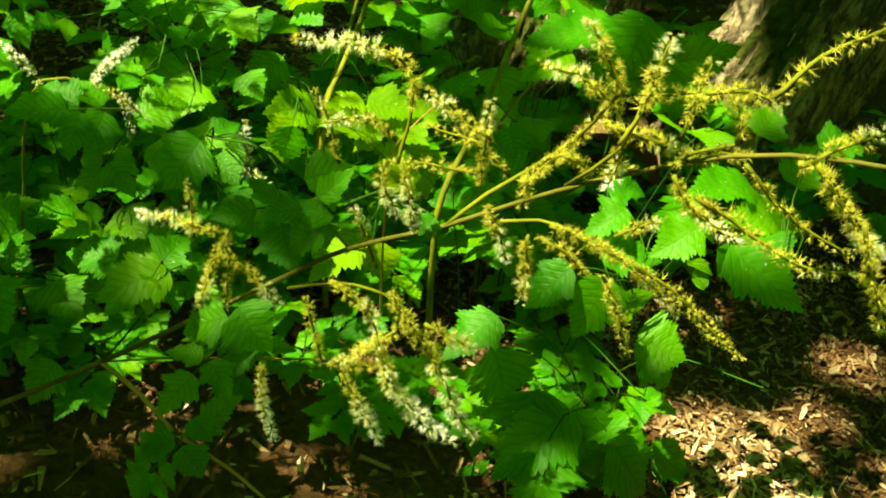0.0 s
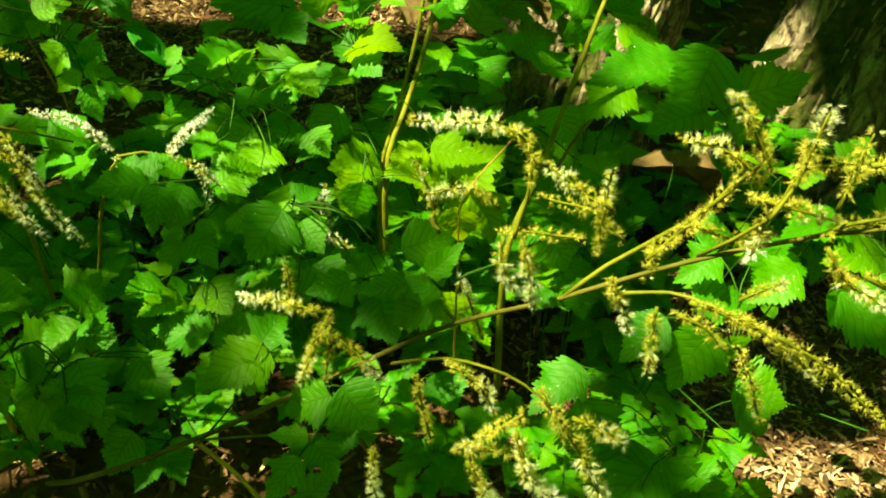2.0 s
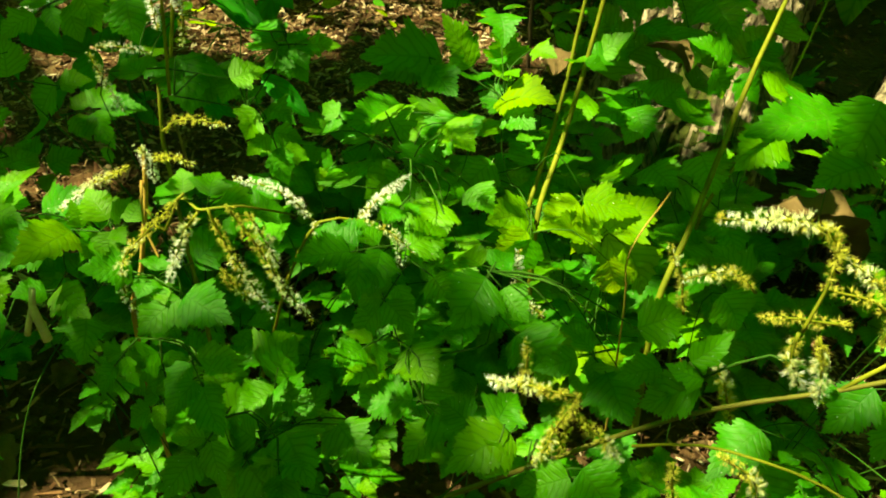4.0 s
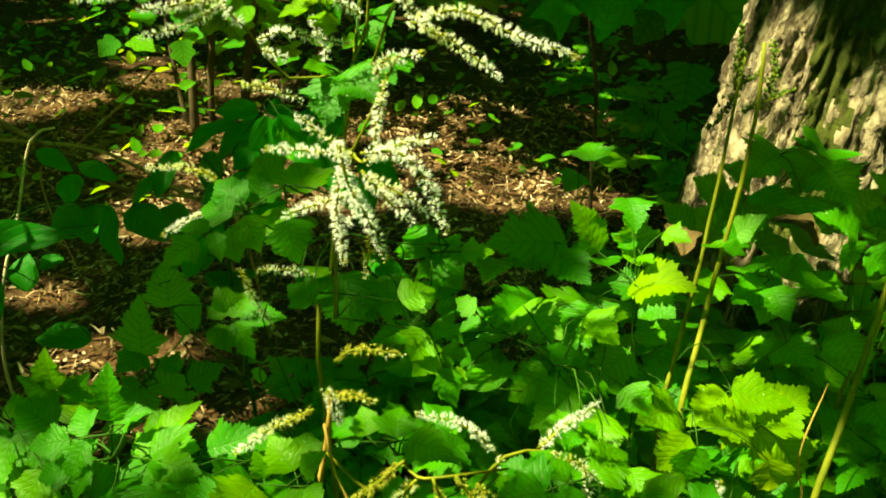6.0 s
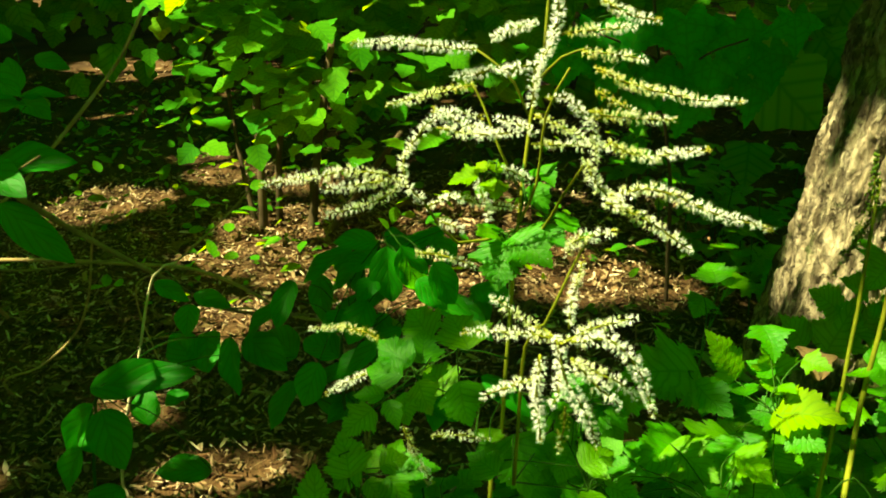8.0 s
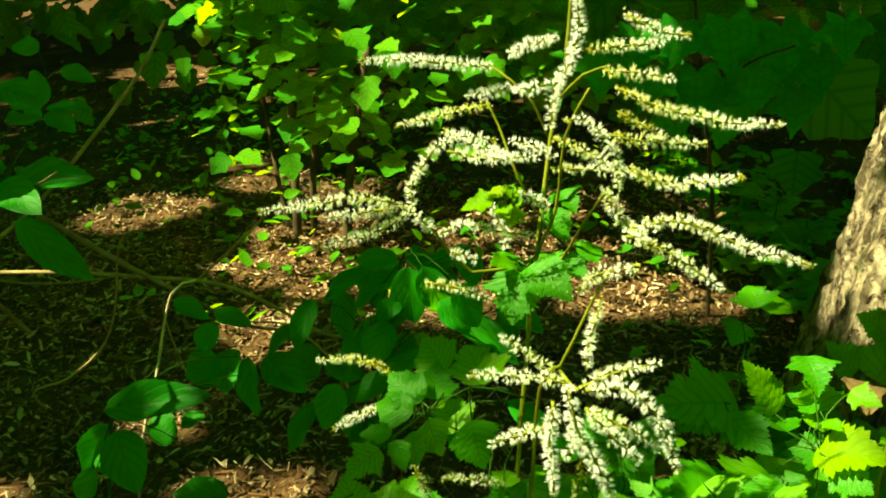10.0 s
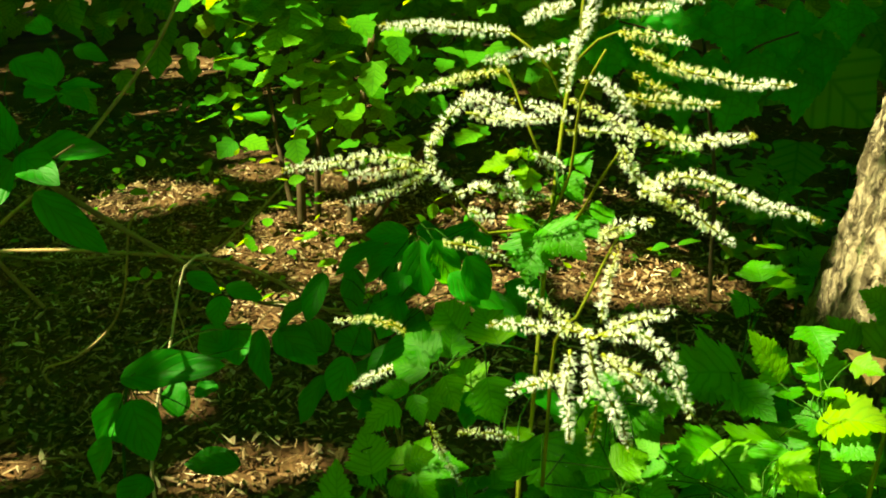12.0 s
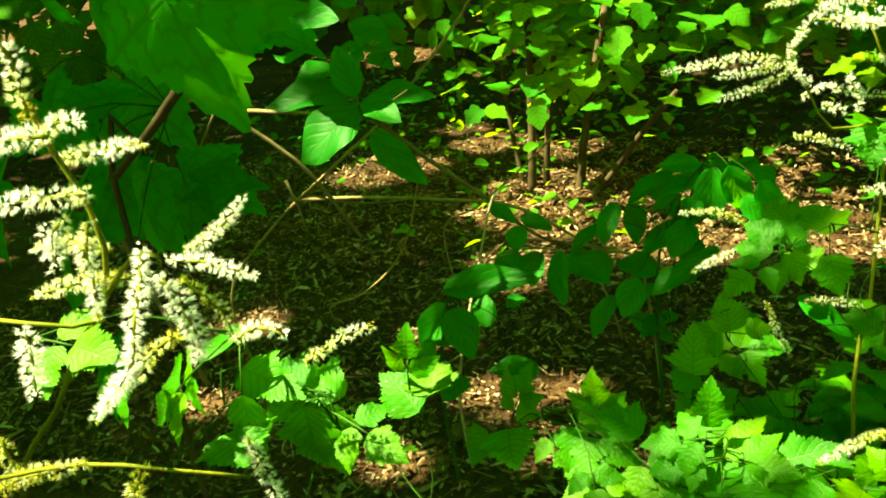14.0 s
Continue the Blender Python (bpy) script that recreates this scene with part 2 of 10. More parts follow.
# ---------------------------------------------------------------- mesh helpers
def ground_z(x, y):
    """Height of the soil: almost level, a little lower on the right."""
    s = min(max((x + 0.5) / 0.9, 0.0), 1.0)
    return 0.02 - 0.11 * s * s * (3 - 2 * s) * (1.0 if y < 3 else 0.5) + 0.025 * noise.noise((x * 1.1, y * 1.1, 3.0)) + 0.012 * noise.noise((x * 5, y * 5, 1.0))


def mesh_of(name, verts, faces, mats, mat_index=None, uvs=None, smooth=True):
    me = bpy.data.meshes.new(name)
    me.from_pydata(verts, [], faces)
    for m in mats:
        me.materials.append(m)
    if mat_index is not None:
        me.polygons.foreach_set("material_index", mat_index)
    if smooth:
        me.polygons.foreach_set("use_smooth", [True] * len(faces))
    if uvs is not None:
        layer = me.uv_layers.new(name="UVMap")
        idx = np.empty(len(me.loops), dtype=np.int32)
        me.loops.foreach_get("vertex_index", idx)
        layer.data.foreach_set("uv", np.asarray(uvs, dtype=np.float32)[idx].ravel())
    me.update()
    return me


def part(name, me, parent, m=None, label=""):
    """Links a mesh as one part under a thing."""
    ob = new(name, me)
    ob.parent = parent
    if m is not None:
        ob.matrix_basis = m
    if label:
        ob["label"] = label
    return ob


def thing(name, place, label, category, group="", kind=""):
    ob = new(name)
    ob.location = place
    return tagged(ob, label, category, group, kind)


def smooth_path(points, step):
    """A smooth line through the points (Catmull-Rom), cut into about equal steps."""
    p = [Vector(q) for q in points]
    p = [2 * p[0] - p[1]] + p + [2 * p[-1] - p[-2]]
    out = []
    for a, b, c, d in zip(p, p[1:], p[2:], p[3:]):
        n = max(2, int((c - b).length / step))
        for i in range(n):
            t = i / n
            out.append(0.5 * ((2 * b) + (c - a) * t + (2 * a - 5 * b + 4 * c - d) * t * t + (3 * b - a - 3 * c + d) * t ** 3))
    out.append(p[-2])
    return out


def tube(verts, faces, path, r0, r1, sides=7, rough=0.0):
    """Adds a tapered tube along the path to verts and faces."""
    start = len(verts)
    n = len(path)
    side = Vector((1, 0.13, 0.21))
    for i, p in enumerate(path):
        d = (path[min(i + 1, n - 1)] - path[max(i - 1, 0)])
        d = d.normalized() if d.length > 1e-9 else Vector((0, 0, 1))
        side = (side - side.dot(d) * d).normalized()
        up = d.cross(side)
        r = r0 + (r1 - r0) * i / max(1, n - 1)
        for k in range(sides):
            a = 2 * math.pi * k / sides
            rr = r * (1 + rough * (random.random() - 0.5))
            verts.append(p + rr * (math.cos(a) * side + math.sin(a) * up))
    for i in range(n - 1):
        for k in range(sides):
            a, b = start + i * sides + k, start + i * sides + (k + 1) % sides
            faces.append((a, b, b + sides, a + sides))
    faces.append(tuple(start + k for k in reversed(range(sides))))
    faces.append(tuple(start + (n - 1) * sides + k for k in range(sides)))


def stem(name, parent, points, r0, r1, mat=None, label="", step=0.02, sides=8, rough=0.12):
    """A stem, branch or twig as one part; the points are places in the world."""
    verts, faces = [], []
    path = smooth_path(points, step)
    path = [p + 0.25 * r0 * Vector((noise.noise(p * 21), noise.noise(p * 21 + Vector((7, 0, 0))), 0)) for p in path]
    tube(verts, faces, path, r0, r1, sides, rough)
    base = Vector(parent.location)
    return part(name, mesh_of(name, [v - base for v in verts], faces, [mat or STEM]), parent, None, label)


# ---------------------------------------------------------------- leaves
def leaf_mesh(name, mat, rows, teeth, peak, droop, fold, sway, wavy, tail, lobe=0.0):
    """A leaf blade of length 1 along y and width 1 across x, facing z: a long point, a sharp double-toothed edge, side veins
    pressed into the blade, a fold along the midrib and a drooping tip. lobe: how far the terminal blade is cut into three."""
    verts, faces, uvs = [], [], []
    cols = (-1.0, -0.7, -0.36, 0.0, 0.36, 0.7, 1.0)
    top = (peak / (peak + tail)) ** peak * (tail / (peak + tail)) ** tail
    for i in range(rows + 1):
        v = i / rows
        w = 0.5 * (v ** peak) * ((1 - v) ** tail) / top if 0 < v < 1 else 0.0
        w *= 1.0 + lobe * (math.exp(-((v - 0.34) / 0.09) ** 2) - 1.3 * math.exp(-((v - 0.52) / 0.07) ** 2))
        p = (i + (7 * peak)) % 5
        for c in cols:
            edge = abs(c) == 1.0
            k = (int(p) + (2 if c < 0 else 0)) % 5
            saw = (-0.15, -0.01, 0.06, -0.04, 0.11)[k] if teeth and edge else 0.0
            x = c * w * (1.0 + saw + (0.10 * math.sin(v * 21.0 + 2.6 * c + 9.0 * peak) if teeth else 0.0)) + (0.010 * math.copysign(1, c) * saw / 0.15 if edge and teeth and 0 < v < 1 else 0.0)
            y = v + ((0.0, 0.0, 0.014, 0.0, 0.028)[k] if teeth and edge and 0 < v < 1 else 0.0)
            vein = math.sin(2 * math.pi * ((v - 0.28 * abs(c)) * 8.0)) * min(1.0, 2.4 * w) * (0.5 - abs(abs(c) - 0.5))
            z = fold * abs(c) * w * (1 - 0.35 * abs(c)) - droop * v * v + (0.016 if teeth else 0.007) * vein + wavy * math.sin(9 * v + 2.5 * c) * abs(c) * w
            verts.append((x + sway * math.sin(2.6 * v) * 0.12, y - 0.4 * droop * v ** 3, z))
            uvs.append((0.5 + 0.5 * c, v))
    k = len(cols)
    for i in range(rows):
        for c in range(k - 1):
            a = i * k + c
            faces.append((a, a + 1, a + 1 + k, a + k))
    return mesh_of(name, verts, faces, [mat], None, uvs)


BLADES = ((0.50, 0.14, 0.24, 0.5, 1.25, 0.0), (0.58, 0.26, 0.32, -0.5, 1.4, 0.0), (0.46, 0.08, 0.16, 0.2, 1.2, 0.1), (0.52, 0.34, 0.38, -0.8, 1.4, 0.2), (0.60, 0.18, 0.12, 0.8, 1.3, 0.0), (0.50, 0.20, 0.26, 0.1, 1.2, 0.18))
SERRATE = [leaf_mesh("toothed_leaf", LEAF, 41, 16, p, d, f, s, 0.10, t, l) for p, d, f, s, t, l in BLADES]
YELLOW = [leaf_mesh("toothed_leaf", YOUNG, 31, 16, p, d, f, s, 0.10, t, l) for p, d, f, s, t, l in BLADES[1:4]]
SMOOTH = [leaf_mesh("smooth_leaf", BROAD, 22, 0, p, d, f, s, 0.12, t) for p, d, f, s, t in
          ((0.62, 0.12, 0.28, 0.5, 0.95), (0.70, 0.28, 0.20, -0.6, 1.05), (0.6, 0.05, 0.4, 0.3, 0.8))]


def lobed_mesh(name, mat, lobes, depth, droop):
    """A palmate, lobed leaf of length 1 from its base at the origin, facing z."""
    verts, faces, uvs = [(0, 0.30, 0.0)], [], [(0.5, 0.0)]
    n = 100
    rings = (0.35, 0.7, 1.0)
    for r in rings:
        for i in range(n):
            a = 2 * math.pi * i / n
            q = abs(math.sin(lobes * a / 2)) ** 0.9
            body = 0.52 + 0.16 * math.cos(a)
            out = body * (1 - depth + depth * (1 - q) * 1.4) * (1.0 + 0.05 * math.sin(i * 1.9) + 0.03 * math.sin(i * 0.7))
            notch = 1.0 - 0.55 * math.exp(-((a - math.pi) / 0.32) ** 2)
            d = out * notch * r
            x, y = d * math.sin(a), 0.30 + d * math.cos(a)
            verts.append((x, y, -droop * (x * x + max(y, 0) ** 2) + 0.05 * abs(math.sin(lobes * a / 2)) * r))
            off = (a * lobes / (2 * math.pi) + 0.5) % 1.0 - 0.5
            uvs.append((0.5 + abs(off) * r, r))
    for i in range(n):
        j = (i + 1) % n
        faces.append((0, 1 + j, 1 + i))
        for k in range(len(rings) - 1):
            faces.append((1 + k * n + i, 1 + k * n + j, 1 + (k + 1) * n + j, 1 + (k + 1) * n + i))
    return mesh_of(name, verts, [tuple(reversed(f)) for f in faces], [mat], None, uvs)


LOBES = [lobed_mesh("lobed_leaf", LOBED, 5, 0.32, 0.25), lobed_mesh("lobed_leaf", LOBED, 5, 0.27, 0.45)]
LEAF_COUNT = [0]


def blade(parent, base, tip, width, face, kind, rnd, name, label="", origin=None):
    """One blade from base to tip (places in the world), facing about along face."""
    y = tip - base
    length = y.length
    y.normalize()
    z = Vector(face) + Vector([rnd.uniform(-0.22, 0.22) for _ in range(3)])
    z = (z - z.dot(y) * y).normalized()
    x = y.cross(z)
    m = Matrix((x, y, z)).transposed().to_4x4()
    m.translation = base - (Vector(parent.location) if origin is None else origin)
    m = m @ Matrix.Diagonal((width, length, 0.5 * (width + length), 1))
    return part(name, kind[rnd.randrange(len(kind))], parent, m, label)


def frond(parent, base, tip, face=(0.0, -0.4, 0.9), kind=SERRATE, pairs=2, seed=0, reach=1.0):
    """A compound leaf from base to tip: a thin rib with pairs of toothed leaflets and a larger one at the end."""
    LEAF_COUNT[0] += 1
    rnd = random.Random(LEAF_COUNT[0] * 7 + seed)
    base, tip = Vector(base), Vector(tip)
    along = tip - base
    length = along.length
    d = along.normalized()
    up = Vector(face)
    up = (up - up.dot(d) * d).normalized()
    side = d.cross(up)
    origin = Vector(parent.location)
    joints = [base + along * (0.06 + 0.42 * (k + 0.5) / pairs) for k in range(pairs)]
    end = base + along * 0.46
    verts, faces = [], []
    tube(verts, faces, smooth_path([base, 0.5 * (base + end) + 0.02 * length * up, end], 0.012), 0.0009, 0.0006, 5, 0.1)
    leaflets = [(end, tip, 0.66)]
    for k, j in enumerate(joints):
        for s in (1, -1):
            size = length * (0.40 + 0.12 * (k + 0.5) / pairs) * rnd.uniform(0.82, 1.12) * reach
            root = j + side * s * 0.035 * length + up * 0.01 * length
            e = root + (d * rnd.uniform(0.35, 0.75) + side * s).normalized() * size - up * size * rnd.uniform(0.0, 0.22)
            tube(verts, faces, [j, 0.5 * (j + root), root], 0.0006, 0.0005, 4)
            leaflets.append((root, e, 0.64))
    rib = part("leaf", mesh_of("leaf", [v - origin for v in verts], faces, [STALK]), parent)
    for b0, e0, w in leaflets:
        blade(rib, b0, e0, w * (e0 - b0).length * rnd.uniform(0.9, 1.1), up, kind, rnd, "leaflet", "", origin)
    return rib


def leaf(parent, base, tip, width, face=(0.0, -0.55, 0.8), kind=SERRATE, name="leaf", label=""):
    """One leaf from base to tip (places in the world), width in metres, facing about along face; a large toothed one is compound."""
    LEAF_COUNT[0] += 1
    rnd = random.Random(LEAF_COUNT[0])
    base, tip = Vector(base), Vector(tip)
    if kind is SERRATE or kind is YELLOW:
        y = tip - base
        slender = (1.35, 1.5, 1.25)[rnd.randrange(3)]
        if y.length < slender * width:
            # a blade that lies flat over the bed: its point leans out over the path or away from it
            ahead = Vector((base.x + 0.25, base.y - 0.1, -0.35 * base.y)).normalized()
            y += ahead * math.sqrt((slender * width) ** 2 - y.length_squared) * (1 if y.z > 0.006 else -1)
            tip = base + y
        else:
            width = min(width, 0.7 * y.length)
        if y.length > 0.058 and kind is SERRATE and parent.location.y < 0.9:
            return frond(parent, base, tip, face, kind, 2 if y.length > 0.07 else 1)
    elif kind is SMOOTH:
        y = tip - base
        if y.length < 1.7 * width:
            ahead = Vector((base.x + 0.4, base.y - 0.1, -0.25 * base.y)).normalized()
            tip = base + y + ahead * math.sqrt((1.7 * width) ** 2 - y.length_squared) * (1 if y.z > 0.006 else -1)
    return blade(parent, base, tip, width, face, kind, rnd, name, label)


def stalks(parent, lines, r=0.0007, mat=None, name="leaf_stalk"):
    """The thin stalks of one frond, each a part: a line of places in the world, bowed a little."""
    base = Vector(parent.location)
    for pts in lines:
        verts, faces = [], []
        tube(verts, faces, smooth_path(pts, 0.02), r * 1.25, r * 0.7, 6, 0.1)
        part(name, mesh_of(name, [v - base for v in verts], faces, [mat or STALK]), parent)


# ---------------------------------------------------------------- flower spikes
def floret(verts, faces, mats, c, out, d, size, fresh, rnd):
    """One small flower at c, facing out: five petals with a brush of stamens when fresh, a seed capsule when over."""
    a = d - d.dot(out) * out
    if a.length < 1e-6:
        a = Vector((out.y, -out.x, 0.01))
    a.normalize()
    b = out.cross(a)
    if fresh > 0.25:
        mat = 0 if fresh > 0.6 else 1
        for k in range(5):
            t = 2 * math.pi * (k + rnd.random() * 0.4) / 5
            u = math.cos(t) * a + math.sin(t) * b
            w = -math.sin(t) * a + math.cos(t) * b
            n = len(verts)
            verts.extend((c, c + size * (0.22 * u + 0.12 * w + 0.10 * out), c + size * (0.46 * u + 0.16 * out), c + size * (0.22 * u - 0.12 * w + 0.10 * out)))
            faces.append((n, n + 1, n + 2, n + 3))
            mats.append(mat)
        for k in range(13):
            t = 2 * math.pi * (k + rnd.random()) / 13
            u = math.cos(t) * a + math.sin(t) * b
            tipp = c + size * (rnd.uniform(0.3, 1.1) * u + rnd.uniform(0.8, 1.9) * out)
            w = size * 0.085 * (-math.sin(t) * a + math.cos(t) * b)
            n = len(verts)
            verts.extend((c + w, c - w, tipp))
            faces.append((n, n + 1, n + 2))
            mats.append(mat)
    else:
        h = size * 0.85
        r = size * 0.10
        n = len(verts)
        verts.extend((c, c + r * a + h * 0.45 * out, c + r * b + h * 0.45 * out, c - r * a + h * 0.45 * out, c - r * b + h * 0.45 * out, c + h * out + 0.4 * r * a))
        for i in range(4):
            j = (i + 1) % 4
            faces.append((n, n + 1 + j, n + 1 + i))
            faces.append((n + 5, n + 1 + i, n + 1 + j))
            mats.extend((2, 2))
        for k in range(8):
            t = 2 * math.pi * (k + rnd.random()) / 8
            u = math.cos(t) * a + math.sin(t) * b
            w = 0.075 * size * (-math.sin(t) * a + math.cos(t) * b)
            e = c + size * (rnd.uniform(0.7, 1.4) * u + rnd.uniform(0.5, 1.5) * out)
            n = len(verts)
            verts.extend((c + w, c - w, e))
            faces.append((n, n + 1, n + 2))
            mats.append(2)


SPIKES = [0]


GAPS = []       # holes aimed through the unseen crown so sun falls on chosen spots: place and width


def gap(x, y, z, r):
    GAPS.append((x, y, z, r))


def spike(parent, points, size=0.003, bare=0.12, fresh=(0.2, 1.0), density=1.0, label="", sunny=0.0, bloom=1.0):
    """A flower spike: a thin axis through the points with small flowers all round it. size: about half its thickness;
    bare: the part of the axis without flowers; fresh: how open the flowers are at the foot and at the tip (0 seed capsules, 1 white)."""
    SPIKES[0] += 1
    rnd = random.Random(1000 + SPIKES[0])
    base = Vector(parent.location)
    path = smooth_path(points, 0.0024)
    n = len(path)
    wob = [p + 0.0012 * Vector((noise.noise(p * 60), noise.noise(p * 60 + Vector((5, 1, 2))), noise.noise(p * 60 + Vector((1, 8, 3))))) for p in path]
    # holes overhead along the spike, so that sun reaches it
    if sunny:
        for p in path[3::8]:
            gap(p.x, p.y, p.z, sunny)
    verts, faces = [], []
    tube(verts, faces, wob[::2] if n > 8 else wob, 0.0011, 0.0005, 6, 0.1)
    axis = part("flower_spike", mesh_of("flower_spike", [v - base for v in verts], faces, [STEM]), parent, None, label)
    verts, faces, mats = [], [], []
    for i in range(int(n * bare), n):
        t = (i - n * bare) / max(1.0, n * (1 - bare))
        d = (wob[min(i + 1, n - 1)] - wob[max(i - 1, 0)])
        if d.length < 1e-9:
            continue
        d.normalize()
        s1 = Vector((d.y, -d.x, 0.02)).normalized() if abs(d.z) < 0.95 else Vector((1, 0, 0))
        s2 = d.cross(s1)
        if i % 2:
            continue
        taper = (1.0 if t < 0.66 else 1.0 - 1.9 * (t - 0.66)) * (0.7 + 0.3 * min(1.0, t * 6))
        clump = 0.85 + 0.5 * max(0.0, 0.5 + noise.noise(Vector((i * 0.31, SPIKES[0] * 3.7, 0))))
        for k in range(int(10.4 * density * clump + rnd.random())):
            a = rnd.random() * 6.283
            out = (math.cos(a) * s1 + math.sin(a) * s2 + rnd.uniform(0.0, 0.35) * d).normalized()
            f = fresh[0] + (fresh[1] - fresh[0]) * t + rnd.uniform(-0.22, 0.22)
            s = 0.0021 * bloom * rnd.uniform(0.8, 1.2) * (0.5 + 0.5 * taper)
            if t > 0.93 and rnd.random() < 0.7:
                f = 0.0
            reach = size * 1.05 * (rnd.uniform(0.72, 1.0) if k % 3 else rnd.uniform(0.2, 0.6)) * taper
            floret(verts, faces, mats, wob[i] + d * rnd.gauss(0, 0.0016) + out * max(0.0009, reach), out, d, s, f, rnd)
    part("bloom", mesh_of("bloom", [v - base for v in verts], faces, [PETAL, CREAM, CAPSULE], mats), axis)
    return axis


def bud_spike(parent, points, size=0.004):
    """A spike of closed green buds, with short side branches."""
    SPIKES[0] += 1
    rnd = random.Random(5000 + SPIKES[0])
    base = Vector(parent.location)
    path = smooth_path(points, 0.004)
    verts, faces = [], []
    tube(verts, faces, path, 0.0016, 0.0007, 6, 0.2)
    axis = part("bud_spike", mesh_of("bud_spike", [v - base for v in verts], faces, [STEM]), parent)
    verts, faces = [], []
    for i, p in enumerate(path):
        t = i / max(1, len(path) - 1)
        reach = size * (2.0 - 1.3 * t)
        for k in range(7):
            a = rnd.random() * 6.283
            c = p + Vector((math.cos(a), math.sin(a), rnd.uniform(0.1, 1.0))) * reach * rnd.uniform(0.2, 1.2)
            r = size * rnd.uniform(0.25, 0.5)
            n = len(verts)
            verts.extend(c + r * Vector(q) for q in ((1, 0, 0), (0, 1, 0), (-1, 0, 0), (0, -1, 0), (0, 0, 1.7), (0, 0, -1.4)))
            for s in range(4):
                faces.append((n + s, n + (s + 1) % 4, n + 4))
                faces.append((n + (s + 1) % 4, n + s, n + 5))
    tagged(part("bud_spray", mesh_of("bud_spray", [v - base for v in verts], faces, [BUDCOL]), axis), "", "", "", "stuff")
    return axis


BROWNSTEM = stem_material("brown_green_stem", (0.08, 0.085, 0.012), (0.16, 0.15, 0.025), 25.0)


# ---------------------------------------------------------------- arching goatsbeard spray in front
arching = thing("goatsbeard", (-0.47, 0.66, 0), "goatsbeard with a long arching stem and fading cream flower spikes", "flowering plant", "goatsbeard plants")
stem("main_stem", arching, [(-0.465, 0.66, -0.05), (-0.347, 0.56, 0.085), (-0.206, 0.472, 0.241), (-0.073, 0.44, 0.358), (-0.023, 0.42, 0.406), (0.031, 0.4, 0.443), (0.068, 0.38, 0.477), (0.123, 0.34, 0.529), (0.153, 0.3, 0.56), (0.18, 0.26, 0.579)], 0.0030, 0.0009, BROWNSTEM)
stem("leaf_branch", arching, [(-0.206, 0.472, 0.241), (-0.173, 0.455, 0.226), (-0.144, 0.438, 0.205), (-0.105, 0.43, 0.18), (-0.056, 0.43, 0.115)], 0.0019, 0.0011, BROWN)
stem("leaf_branch", arching, [(-0.206, 0.472, 0.241), (-0.136, 0.45, 0.274), (-0.033, 0.42, 0.313)], 0.00082, 0.00061)
stem("branch", arching, [(-0.023, 0.42, 0.406), (-0.034, 0.43, 0.412), (-0.045, 0.43, 0.434)], 0.00109, 0.00068)
stem("branch", arching, [(-0.061, 0.43, 0.363), (-0.028, 0.41, 0.387), (0, 0.36, 0.423), (0.012, 0.33, 0.438)], 0.00109, 0.00068)
stem("branch", arching, [(0.031, 0.4, 0.443), (0.05, 0.395, 0.469), (0.083, 0.38, 0.51), (0.095, 0.36, 0.547), (0.098, 0.355, 0.558)], 0.00136, 0.00068)
stem("branch", arching, [(0.051, 0.39, 0.454), (0.07, 0.375, 0.468), (0.083, 0.36, 0.477), (0.121, 0.345, 0.469)], 0.00109, 0.00068)
stem("branch", arching, [(0.085, 0.37, 0.494), (0.1, 0.345, 0.532), (0.101, 0.335, 0.561)], 0.00102, 0.00068)
stem("branch", arching, [(0.123, 0.34, 0.529), (0.127, 0.33, 0.541), (0.139, 0.32, 0.552)], 0.00102, 0.00068)
spike(arching, [(0.001, 0.4, 0.48), (0.005, 0.4, 0.51), (0.004, 0.4, 0.532), (-0.008, 0.4, 0.541), (-0.021, 0.4, 0.544), (-0.054, 0.4, 0.544)], bloom=1.2, size=0.0026, bare=0.3, fresh=(-0.22, 0.78), density=0.95, sunny=0.0072)
spike(arching, [(0.047, 0.405, 0.466), (0.046, 0.405, 0.496), (0.046, 0.405, 0.52)], bloom=1.2, size=0.0026, bare=0.1, fresh=(-0.22, 0.38), density=0.95, sunny=0.0072)
spike(arching, [(0.048, 0.4, 0.499), (0.029, 0.4, 0.511), (0.014, 0.4, 0.522)], bloom=1.2, size=0.0026, fresh=(-0.22, 0.53), density=0.95, sunny=0.0072)
spike(arching, [(0.064, 0.42, 0.467), (0.045, 0.42, 0.484), (0.016, 0.42, 0.493)], bloom=1.2, size=0.0026, bare=0.1, fresh=(-0.42, -0.02), density=0.47, sunny=0.0072)
spike(arching, [(0.048, 0.44, 0.455), (0.02, 0.44, 0.458), (-0.004, 0.44, 0.457)], bloom=1.2, size=0.0026, bare=0.1, fresh=(-0.42, 0.08), density=0.57, sunny=0.0072)
spike(arching, [(-0.001, 0.46, 0.459), (-0.019, 0.46, 0.473), (-0.042, 0.46, 0.468)], bloom=1.2, size=0.0026, fresh=(-0.12, 0.58), density=0.95, sunny=0.0072)
spike(arching, [(-0.035, 0.47, 0.434), (-0.043, 0.47, 0.465), (-0.052, 0.47, 0.483)], bloom=1.2, size=0.0026, bare=0.1, fresh=(-0.22, 0.18), density=0.66, sunny=0.0072)
spike(arching, [(-0.005, 0.39, 0.487), (-0.005, 0.39, 0.469), (0.003, 0.39, 0.453)], bloom=1.2, size=0.0026, fresh=(-0.02, 0.68), density=0.95, sunny=0.0072)
spike(arching, [(0.003, 0.386, 0.488), (0.009, 0.386, 0.468), (0.014, 0.386, 0.448)], bloom=1.2, size=0.0026, fresh=(-0.02, 0.88), density=0.95, sunny=0.0072)
